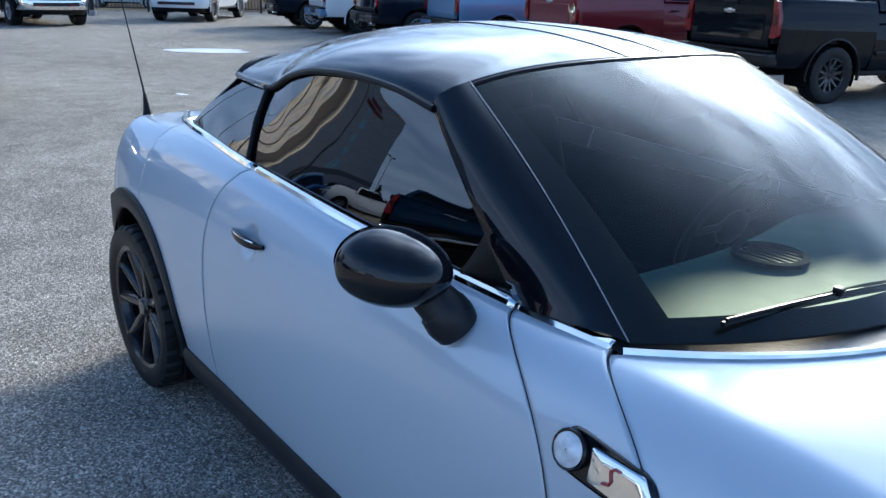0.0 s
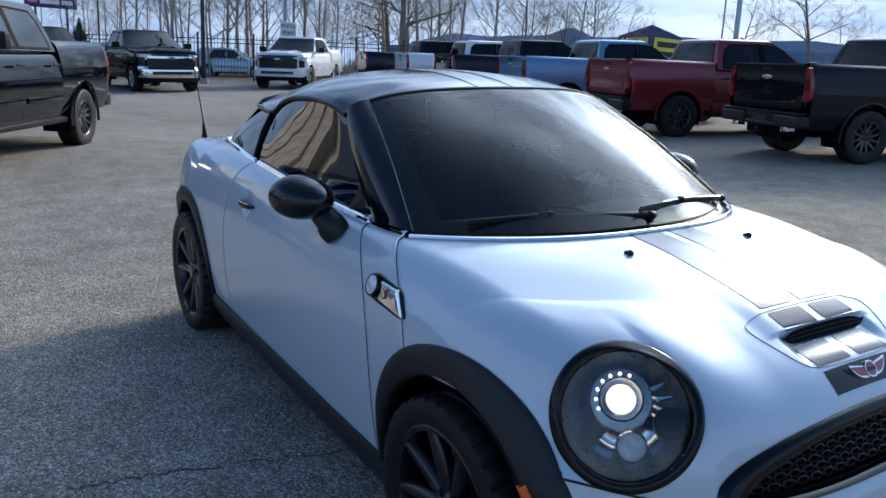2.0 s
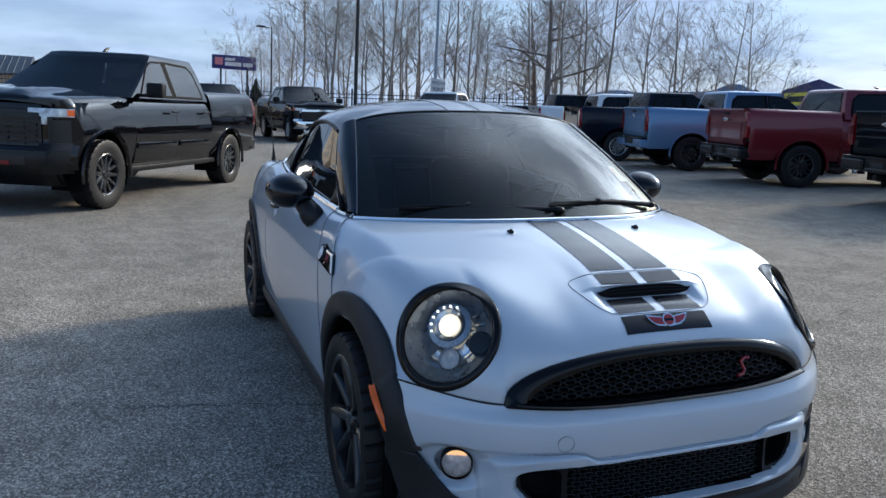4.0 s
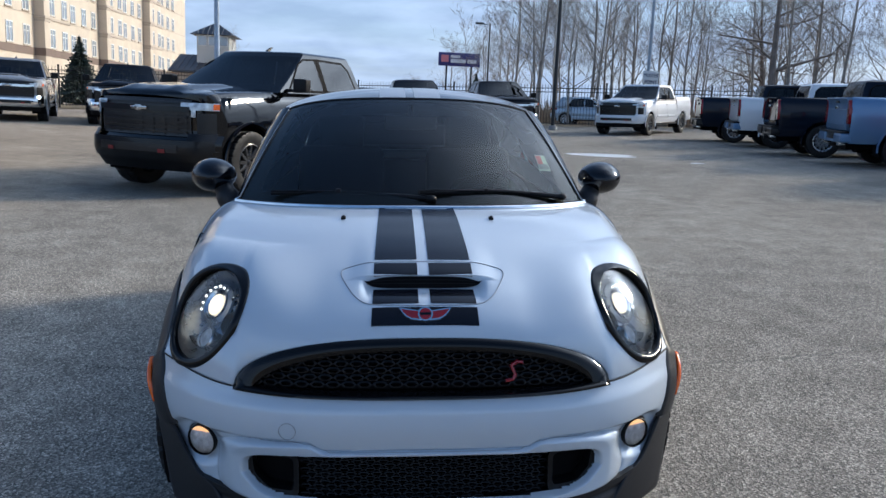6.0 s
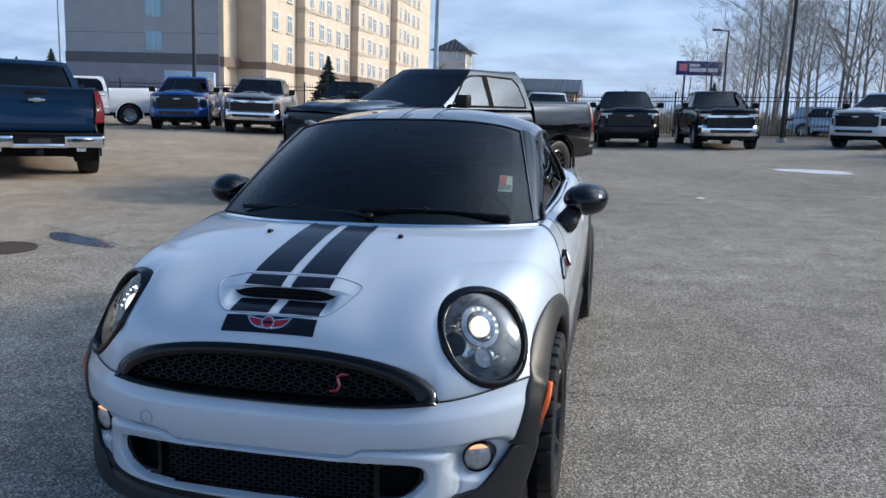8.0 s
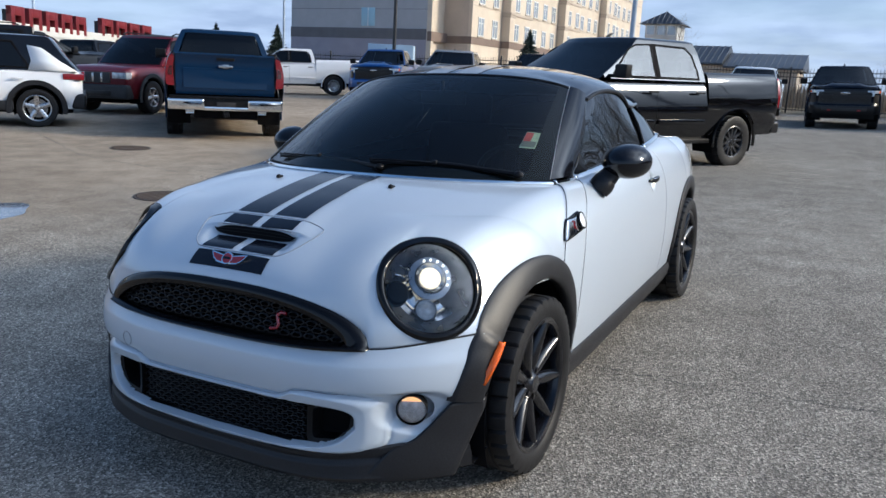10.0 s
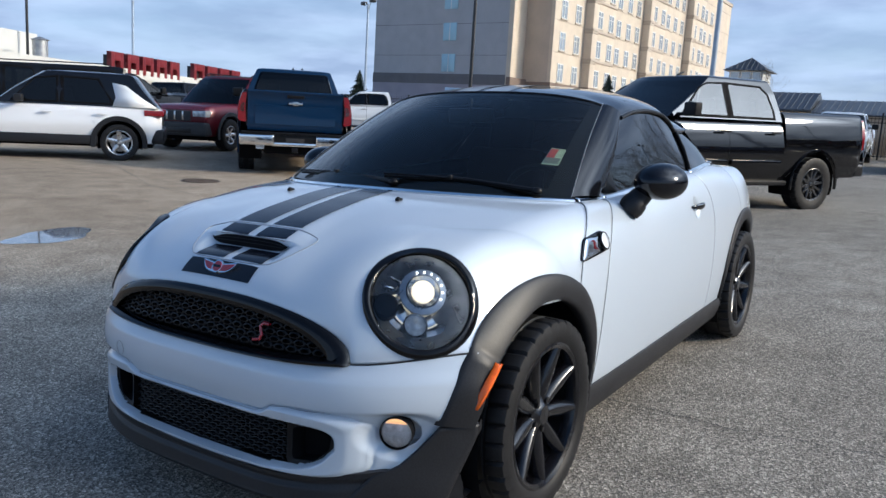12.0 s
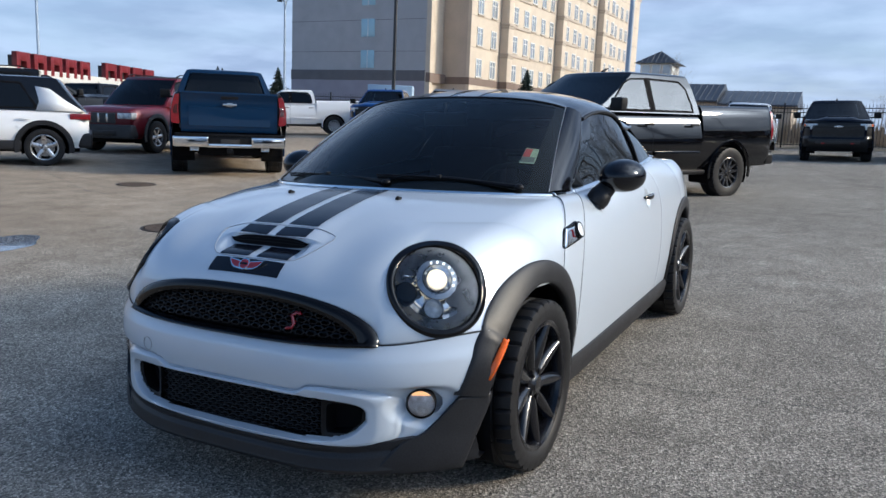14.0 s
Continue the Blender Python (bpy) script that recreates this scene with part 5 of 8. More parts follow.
# A pillars
for sd in (1, -1):
    rows = []
    for a in np.linspace(0, 1, 26):
        f = screen_point(a, 0.985)
        p0, p1 = np.array((0.572, 0.701, 0.936)), np.array((0.185, 0.609, 1.242))
        e = p0 + (p1 - p0) * a + np.array((0.0, 0.012, 0.012)) * math.sin(math.pi * a)
        m1, m2 = f + (e - f) * 0.33 + np.array((0.004, 0.018, 0.010)), f + (e - f) * 0.7 + np.array((0.0, 0.018, 0.008))
        rows.append([f + np.array((-0.01, -0.012, -0.02)), f + np.array((0.003, 0.002, 0.003)), f + (e - f) * 0.12 + np.array((0.004, 0.010, 0.008)), m1, m2, e, e + np.array((-0.01, -0.02, -0.01))])
    vf = grid(np.array(rows))
    pil = part("windshield_pillar", vf if sd > 0 else mirror(vf), GLOSS_BLACK, coupe, "gloss black windshield pillar", sharp=50)
    jl = tube([np.array(r[1]) + (0.002, 0.003, 0.002) for r in rows], 0.0012, 6)
    part("pillar_joint", jl if sd > 0 else mirror(jl), SEAM, pil)

# side glass: door window, then rear quarter window
for sd in (1, -1):
    rows = []
    for t in np.linspace(0, 1, 40):
        xb = 0.572 + (-0.515 - 0.572) * t
        base = np.array((xb, 0.45 * float(belt_y(xb)) + 0.55 * (0.700 + 0.012 * t) - 0.014, float(belt_z(xb))))
        xt = 0.19 + (-0.60 - 0.19) * t
        top = np.array((xt, float(edge_y(xt)) - 0.004, float(edge_z(xt))))
        rows.append([base + (top - base) * q + np.array((0, 0.0095, 0)) * math.sin(math.pi * q) for q in np.linspace(0, 1, 10)])
    vf = grid(np.array(rows))
    w1 = part("door_window", vf if sd > 0 else mirror(vf), TINT, coupe, "dark tinted door window", recalc=False)
    rows = []
    for t in np.linspace(0, 1, 24):
        xb = -0.525 - 0.60 * t
        base = np.array((xb, float(belt_y(xb)) - 0.012, float(belt_z(xb))))
        top = np.array((-0.605 - 0.30 * t, 0.584 - 0.05 * t, 1.180 + 0.0 * t))
        rows.append([base + (top - base) * q + np.array((0, 0.005, 0)) * math.sin(math.pi * q) for q in np.linspace(0, 1, 8)])
    vf = grid(np.array(rows))
    w2 = part("quarter_window", vf if sd > 0 else mirror(vf), TINT, coupe, "dark tinted quarter window", recalc=False)
    bp = tube([np.array((-0.520, float(belt_y(-0.52)) - 0.006, float(belt_z(-0.52)))), np.array((-0.565, 0.654, 1.09)), np.array((-0.602, 0.592, 1.180))], 0.008, 8)
    part("window_bar", bp if sd > 0 else mirror(bp), SATIN, coupe)
    # bright belt moulding with a black line under it
    for x0, x1 in ((0.792, 0.578), (0.568, -0.465), (-0.473, -1.32)):
        xs = np.linspace(x0, x1, 40)
        P = np.array([[(x, float(belt_y(x)) + o, float(belt_z(x)) + dz) for o, dz in ((-0.016, 0.010), (-0.006, 0.013), (0.003, 0.009), (0.008, 0.000), (0.006, -0.005))] for x in xs])
        vf = grid(P)
        part("belt_moulding", vf if sd > 0 else mirror(vf), CHROME, coupe, "bright chrome belt moulding", thick=0.006)
    ln = tube([(x, float(belt_y(x)) + 0.011, float(belt_z(x)) - 0.007) for x in np.linspace(0.79, -1.3, 70)], 0.003, 6)
    part("belt_seal", ln if sd > 0 else mirror(ln), SATIN, coupe)
# rear window and rear deck seal
rows = []
for b in np.linspace(-1, 1, 30):
    top = np.array(roof_point(0.985, abs(b))) * (1, 1 if b >= 0 else -1, 1)
    low = np.array((-1.34 + 0.20 * abs(b)**2.5, 0.62 * b, 0.992))
    rows.append([top + (low - top) * q for q in np.linspace(0, 1, 8)])
part("rear_window", grid(np.array(rows)), GLOSS_BLACK, coupe, "black tinted rear window", thick=0.004)
part("rear_seal", tube([(-1.345 + 0.21 * abs(b)**2.5, 0.635 * b, 0.996) for b in np.linspace(-1, 1, 40)], 0.010, 8), CHROME, coupe)

# cowl: bright strip along the bonnet edge, black scuttle panel
edge = hood_curve(COWL_S)[:, :]
edge = edge[edge[:, 1] < 0.698]
strip = [(*(p + np.array((-0.006, 0, 0.003))),) for p in edge]
full = [(p[0], -p[1], p[2]) for p in reversed(strip[1:])] + strip
part("cowl_moulding", tube(full, 0.008, 8), CHROME, coupe, "bright chrome strip behind the bonnet")
rows = []
for p in full:
    b = p[1] / 0.69
    q = screen_base(max(-1, min(1, b)))
    rows.append([np.array(p) + (-0.006, 0, -0.004), (np.array(p) * 0.7 + q * 0.3) + (0, 0, -0.012), (np.array(p) * 0.35 + q * 0.65) + (0, 0, -0.016), q + (-0.03, 0, 0.0)])
part("cowl_panel", grid(np.array(rows)), TRIM, coupe, "black plastic cowl panel", recalc=False)


def wiper(pivot, tip, mid_up, lenb):
    """One wiper: arm, elbow, blade lying on the glass."""
    ob = part("wiper", tube(np.array([pivot, pivot * 0.55 + tip * 0.45 + (0, 0, mid_up), tip * 0.75 + pivot * 0.25 + (0, 0, mid_up * 0.8)]), [0.011, 0.008, 0.006], 8), SATIN, coupe, "black wiper arm")
    d = (tip - pivot) / np.linalg.norm(tip - pivot)
    t = np.linspace(0, 1, 16)
    bl = np.array([tip - d * lenb * (1 - k) + (0, 0, 0.006 * math.sin(math.pi * k)) for k in t])
    part("blade", join(tube(bl, 0.0055, 6), tube(bl + (0.006, 0, 0.010), 0.004, 6), box(*sum(((c - 0.009, c + 0.009) for c in bl[7] + (0.005, 0, 0.013)), ()), 0.004)), SATIN, ob)
    part("pivot", sphere(pivot, (0.020, 0.020, 0.014), 14, 8), SATIN, ob)


wiper(np.array((1.035, 0.06, 0.985)), screen_point(0.035, -0.80) + (0.01, 0, 0.012), 0.014, 0.50)
wiper(np.array((0.885, 0.585, 0.975)), screen_point(0.06, 0.02) + (0.01, 0, 0.014), 0.016, 0.50)

# ---- door mirrors ----
for sd in (1, -1):
    a, bq = np.linspace(0, 2 * math.pi, 36, endpoint=False), np.linspace(-math.pi / 2 + 0.01, math.pi / 2 - 0.01, 22)
    P = []
    for q in a:
        row = []
        for w in bq:
            x, y, z = math.sin(w), math.cos(w) * math.cos(q), math.cos(w) * math.sin(q)
            # front bulges, back is cut flat for the glass
            x = x if x > 0 else x * 0.55
            k = 1.0 + 0.06 * y
            row.append((0.395 + 0.134 * x - 0.014 * y, 0.866 + 0.099 * y, 0.997 + 0.072 * z * k))
        P.append(row)
    vf = grid(np.array(P), loop_u=True)
    mir = part("door_mirror", vf if sd > 0 else mirror(vf), GLOSS_BLACK, coupe, "gloss black oval door mirror", sharp=60)
    neck = tube([(0.420, 0.850, 0.992), (0.438, 0.835, 0.970), (0.460, 0.816, 0.945), (0.476, 0.802, 0.925), (0.478, 0.801, 0.922), (0.488, 0.790, 0.902), (0.495, 0.777, 0.884)], [0.030, 0.034, 0.040, 0.043, 0.047, 0.050, 0.046], 20)
    part("stalk", neck if sd > 0 else mirror(neck), TRIM, mir)
    gl = lathe([(0.001, 0.0), (0.070, 0.0), (0.076, 0.006)], 28, "x")
    gl = moved(gl, Matrix.Translation((0.322, 0.866, 0.997)) @ Matrix.Diagonal((1, 1.02, 0.72, 1)))
    part("mirror_glass", gl if sd > 0 else mirror(gl), mat("mirror silver", (0.8, 0.82, 0.84), rough=0.02, metal=1.0) if sd > 0 else bpy.data.materials["mirror silver"], mir)

# black sail panel at the front corner of each door window
for sd in (1, -1):
    rows = []
    for t in np.linspace(0, 1, 10):
        xb = 0.574 - 0.150 * t
        base = np.array((xb, float(belt_y(xb)) - 0.017, float(belt_z(xb)) + 0.008))
        hgt = 0.010 + 0.115 * (1 - t) ** 1.3
        tip = base + np.array((-0.10 * (1 - t) - 0.02, -0.030 * (1 - t) + 0.006, hgt))
        rows.append([base, (base + tip) / 2 + (0, 0.010, 0), tip + (0, 0.008, 0)])
    vf = grid(np.array(rows))
    part("mirror_sail", vf if sd > 0 else mirror(vf), SATIN, coupe, thick=0.008)

# antenna on the rear wing
av = join(tube([(-1.52, -0.638, 0.955), (-1.525, -0.638, 0.985), (-1.540, -0.638, 1.040)], [0.022, 0.014, 0.006], 10),
          tube([(-1.540, -0.638, 1.040), (-1.62, -0.638, 1.20), (-1.72, -0.638, 1.40)], [0.004, 0.003, 0.002], 6))
part("antenna", av, SATIN, coupe, "thin black roof-style whip antenna")


# ---- wheels ----
def wheel_meshes(r, w, rim_r, spokes, rim_mat, style, treads=44, depth=0.006):
    """Meshes of a tyre, a rim and a brake disc; the axle lies along y and the face looks to +y."""
    n = treads * 6
    a = np.linspace(0, 2 * math.pi, n, endpoint=False)
    half = w / 2
    prof = [(rim_r - 0.012, half * 0.80), (rim_r + 0.004, half * 0.93), (rim_r + (r - rim_r) * 0.35, half * 1.02), (r - 0.026, half * 1.0), (r - 0.007, half * 0.955), (r - 0.001, half * 0.86),
            (r, half * 0.45), (r - 0.007, half * 0.42), (r - 0.007, half * 0.36), (r, half * 0.33), (r, -half * 0.33), (r - 0.007, -half * 0.36), (r - 0.007, -half * 0.42), (r, -half * 0.45),
            (r - 0.001, -half * 0.72), (r - 0.008, -half * 0.90), (r - 0.03, -half), (rim_r, -half * 0.9), (rim_r - 0.012, -half * 0.8)]
    P = []
    for i, q in enumerate(a):
        row = []
        for k, (rr, h) in enumerate(prof):
            groove = depth if (i % 6 == 0 and 4 <= k <= 6) or (i % 6 == 3 and 13 <= k <= 15) else 0.0
            row.append(((rr - groove) * math.cos(q + 0.06 * h / w), h, (rr - groove) * math.sin(q + 0.06 * h / w)))
        P.append(row)
    tyre = mesh_of("tyre", grid(np.array(P), loop_u=True), RUBBER, 30)
    lip = lathe([(rim_r - 0.010, half * 0.78), (rim_r + 0.003, half * 0.92), (rim_r - 0.004, half * 0.94), (rim_r - 0.016, half * 0.88), (rim_r - 0.024, half * 0.60), (rim_r - 0.03, -half * 0.8)], 64, "y")
    sp = []
    for k in range(spokes):
        q = 2 * math.pi * k / spokes + 0.2
        if style == "cone":
            # hollow-looking tapering spokes, deepest near the rim
            t = np.linspace(0, 1, 8)
            rr = 0.036 + (rim_r - 0.05) * t
            rows = []
            for ti, ri in zip(t, rr):
                wd = 0.013 + 0.011 * math.sin(math.pi * min(ti * 0.9 + 0.1, 1)) + 0.004 * ti
                hh = half * (0.60 + 0.22 * ti)
                rows.append([(ri, hh - 0.035, -wd), (ri, hh - 0.010, -wd), (ri, hh + 0.004, -wd * 0.55), (ri, hh + 0.008, 0), (ri, hh + 0.004, wd * 0.55), (ri, hh - 0.010, wd), (ri, hh - 0.035, wd)])
            vf = grid(np.array(rows))
        else:
            t = np.linspace(0, 1, 6)
            rows = []
            for ti in t:
                ri = 0.05 + (rim_r - 0.07) * ti
                off = (0.010 + 0.055 * ti) * (1 if k % 2 == 0 else -1) if style == "split" else 0.0
                wd = 0.034 - 0.012 * ti if style == "split" else 0.046 - 0.01 * ti
                hh = half * (0.62 + 0.15 * ti)
                rows.append([(ri, hh - 0.05, off - wd), (ri, hh, off - wd), (ri, hh + 0.012, off - wd * 0.6), (ri, hh + 0.012, off + wd * 0.6), (ri, hh, off + wd), (ri, hh - 0.05, off + wd)])
            if style == "split":
                q = 2 * math.pi * (k // 2) / (spokes // 2) + 0.2
            vf = grid(np.array(rows))
        sp.append(moved(vf, Matrix.Rotation(-q, 4, 'Y')))
    hub = lathe([(0.060, half * 0.30), (0.058, half * 0.62), (0.034, half * 0.72), (0.030, half * 0.78), (0.001, half * 0.79)], 32, "y")
    lugs = [moved(lathe([(0.009, half * 0.5), (0.009, half * 0.74), (0.001, half * 0.75)], 8, "y"), Matrix.Rotation(2 * math.pi * k / 5, 4, 'Y') @ Matrix.Translation((0.050, 0, 0))) for k in range(5)]
    rim = mesh_of("rim", join(lip, *sp, hub, *lugs), rim_mat, 40)
    disc = mesh_of("brake_disc", lathe([(0.04, half * 0.05), (0.04, half * 0.22), (rim_r * 0.72, half * 0.22), (rim_r * 0.72, half * 0.08), (0.04, half * 0.05)], 40, "y"), STEEL, 40)
    barrel = mesh_of("rim_back", lathe([(rim_r - 0.03, half * 0.55), (rim_r - 0.032, -half * 0.1), (0.05, -half * 0.15)], 40, "y"), DARK, 40)
    return tyre, rim, disc, barrel


def put_wheel(meshes, parent, x, y, z, turn=0.0, name="wheel", spin=0.0):
    """A wheel under a vehicle: the tyre carries rim and disc."""
    tyre = new("wheel", meshes[0])
    tyre.parent = parent
    tyre.matrix_basis = Matrix.Translation((x, y, z)) @ Matrix.Rotation((math.pi if y < 0 else 0.0) + turn, 4, 'Z') @ Matrix.Rotation(spin, 4, 'Y')
    for me, nm in zip(meshes[1:], ("rim", "brake_disc", "rim_back")):
        ob = new(nm, me)
        ob.parent = tyre
    return tyre


mini_wheel = wheel_meshes(TYRE_R, 0.215, 0.231, 9, RIM_BLACK, "cone", 34, 0.009)
for hx, yy in ((HUB_F, 0.735), (HUB_R, 0.738)):
    for sd in (1, -1):
        put_wheel(mini_wheel, coupe, hx, sd * yy, HUB_Z, spin=0.3 * hx)

# ---- cabin ----
rows = []
for y in np.linspace(-0.66, 0.66, 40):
    b = y / 0.69
    f = screen_base(b)
    xr = 0.50 + 0.03 * math.cos(3 * y)
    hump = 0.020 * math.exp(-((y - 0.36) / 0.16) ** 2)
    rows.append([(f[0] - 0.01, y, f[2] - 0.030), (f[0] * 0.7 + xr * 0.3, y, 0.925 + hump * 0.4), (f[0] * 0.35 + xr * 0.65, y, 0.918 + hump), (xr + 0.03, y, 0.905 + hump), (xr, y, 0.87 + hump), (xr + 0.02, y, 0.60)])
dash = part("dashboard", grid(np.array(rows)), DASH, coupe, "grey-green dashboard top", recalc=False)
part("dash_vent", lathe([(0.085, 0.0), (0.085, 0.010), (0.070, 0.012), (0.068, 0.002)], 30, "z"), INTERIOR, dash).location = (0.68, 0.0, 0.924)
slats = join(*[box(0.62, 0.74, -0.055 + 0.02 * k, -0.047 + 0.02 * k, 0.922, 0.931) for k in range(6)])
part("vent_slats", slats, SATIN, dash)
part("defrost_slot", tube([screen_base(b) + (-0.10, 0, -0.036) for b in np.linspace(-0.7, 0.7, 30)], 0.008, 6), SATIN, dash)
sw = Matrix.Translation((0.36, 0.36, 0.86)) @ Matrix.Rotation(radians(-66), 4, 'Y')
wheel_v = moved(tube([(0.185 * math.cos(q), 0.185 * math.sin(q), 0) for q in np.linspace(0, 2 * math.pi, 40, endpoint=False)], 0.015, 8, close=True), sw)
steer = part("steering_wheel", wheel_v, INTERIOR, coupe, "dark steering wheel")
part("spokes", moved(join(sphere((0, 0, -0.02), (0.06, 0.06, 0.03), 16, 8), *[tube([(0.04 * math.cos(q), 0.04 * math.sin(q), -0.01), (0.18 * math.cos(q), 0.18 * math.sin(q), 0)], 0.012, 6) for q in (0.2, math.pi - 0.2, -math.pi / 2, math.pi / 2)]), sw), INTERIOR, steer)
for sd in (1, -1):
    seat = part("seat", box(-0.45, 0.12, sd * 0.36 - 0.24, sd * 0.36 + 0.24, 0.36, 0.56, 0.07, 4), INTERIOR, coupe, "dark sport seat")
    bk = moved(box(-0.09, 0.07, -0.24, 0.24, 0.0, 0.60, 0.06, 4), Matrix.Translation((-0.42, sd * 0.36, 0.48)) @ Matrix.Rotation(radians(-18), 4, 'Y'))
    part("backrest", bk, INTERIOR, seat)
    hr = moved(box(-0.05, 0.05, -0.13, 0.13, 0.0, 0.20, 0.045, 4), Matrix.Translation((-0.60, sd * 0.36, 1.03)) @ Matrix.Rotation(radians(-12), 4, 'Y'))
    part("headrest", hr, INTERIOR, seat)
part("cabin_mirror", moved(box(-0.012, 0.012, -0.115, 0.115, -0.032, 0.032, 0.012, 3), Matrix.Translation((0.40, 0.0, 1.235)) @ Matrix.Rotation(radians(8), 4, 'Y')), SATIN, coupe, "dark rear-view mirror")
part("mirror_foot", tube([(0.41, 0, 1.255), (0.405, 0, 1.31)], 0.010, 8), SATIN, coupe)
part("cabin_tub", join(box(-1.05, 0.62, -0.66, 0.66, 0.22, 0.36, 0.02), box(-1.10, -0.95, -0.62, 0.62, 0.3, 0.95, 0.03), *[box(-1.0, 0.75, s * 0.665 - 0.012, s * 0.665 + 0.012, 0.3, 0.90, 0.01) for s in (1, -1)]), INTERIOR, coupe)



# ---- other parked vehicles ----
TRUCK_PAINT = car_paint("black truck paint", (0.004, 0.004, 0.005), flake=0.02, rough=0.3, spec=0.0, coat=1.0, coat_ior=1.5)
TRUCK_BAND = mat("black grille band", (0.009, 0.009, 0.010), rough=0.3, spec=0.2, coat=0.3, vary=0.15, scale=6)
TRUCK_BUMPER = mat("black bumper", (0.008, 0.008, 0.009), rough=0.35, spec=0.2, coat=0.3, vary=0.15, scale=6)
TRUCK_RIM = mat("black truck rim", (0.016, 0.016, 0.018), rough=0.28, coat=0.4, vary=0.2, scale=12)
GRILLE_BLACK = mat("black grille bar", (0.010, 0.010, 0.011), rough=0.35, vary=0.2, scale=10)
HEADLIGHT = mat("head lamp glass", (0.50, 0.54, 0.58), rough=0.12, metal=0.3, coat=1.0, vary=0.35, scale=18)
CAB_TRIM = mat("dark cab trim", (0.025, 0.025, 0.027), rough=0.7, vary=0.2, grain=0.2, scale=8)
HOOK_RED = mat("red tow hook", (0.22, 0.010, 0.012), rough=0.4, vary=0.15, scale=30)
RED_DARK = mat("dark red lamp insert", (0.06, 0.003, 0.004), rough=0.15, coat=0.8, vary=0.2, scale=20)
MARK_SILVER = mat("brushed mark", (0.50, 0.51, 0.52), rough=0.25, metal=1.0, vary=0.1, scale=30)


def shell_side(xs, top, width, hubs, hub_z, arch_r, sill, y_in, crown=0.03, n=22):
    """Half of a vehicle's lower body, from the top's inner edge round the shoulder to the sill or wheel opening."""
    rows = []
    for x in xs:
        zt, w = float(top(x)), float(width(x))
        yi = float(y_in(x)) if callable(y_in) else y_in
        pts = np.array([(yi, zt + crown), (yi + (w - 0.10 - yi) * 0.5, zt + crown * 0.8), (w - 0.13, zt - 0.002), (w - 0.085, zt - 0.018), (w - 0.064, zt - 0.055), (w - 0.046, zt - 0.10), (w - 0.028, zt - 0.165), (w - 0.012, zt - 0.25), (w + 0.010, zt - 0.37), (w + 0.012, (zt + sill) / 2 - 0.04), (w - 0.006, sill + 0.20), (w - 0.030, sill + 0.10), (w - 0.065, sill)])
        # round the section off
        for _ in range(2):
            pts = np.concatenate([pts[:1], np.stack([pts[:-1] * 0.75 + pts[1:] * 0.25, pts[:-1] * 0.25 + pts[1:] * 0.75], 1).reshape(-1, 2), pts[-1:]])
        zb = sill
        for hx in hubs:
            q = arch_r**2 - (x - hx) ** 2
            if q > 0:
                zb = max(zb, hub_z + math.sqrt(q))
        d = np.r_[0, np.cumsum(np.linalg.norm(np.diff(pts, axis=0), axis=1))]
        fine = np.linspace(0, d[-1], 240)
        yz = np.stack([np.interp(fine, d, pts[:, 0]), np.interp(fine, d, pts[:, 1])], 1)
        past = np.where(yz[:, 1] < zb)[0]
        yz = yz[:past[0] + 1] if len(past) else yz
        dd = np.r_[0, np.cumsum(np.linalg.norm(np.diff(yz, axis=0), axis=1))]
        q = np.linspace(0, dd[-1], n)
        rows.append(np.stack([np.full(n, x), np.interp(q, dd, yz[:, 0]), np.interp(q, dd, yz[:, 1])], 1))
    return grid(np.array(rows))


def arch_xs(x0, x1, hubs, r):
    """Stations along a side, close together near the ends of a wheel opening."""
    xs = set(np.round(np.linspace(x0, x1, 40), 4))
    for h in hubs:
        for k in np.linspace(0, math.pi, 33):
            x = h + r * 1.0005 * math.cos(k)
            if min(x0, x1) < x < max(x0, x1):
                xs.add(round(x, 4))
    return sorted(xs, reverse=x0 > x1)


def inside_poly(p, poly):
    x, y = p
    hit = False
    for i in range(len(poly)):
        (x0, y0), (x1, y1) = poly[i - 1], poly[i]
        if (y0 > y) != (y1 > y) and x < (x1 - x0) * (y - y0) / (y1 - y0) + x0:
            hit = not hit
    return hit


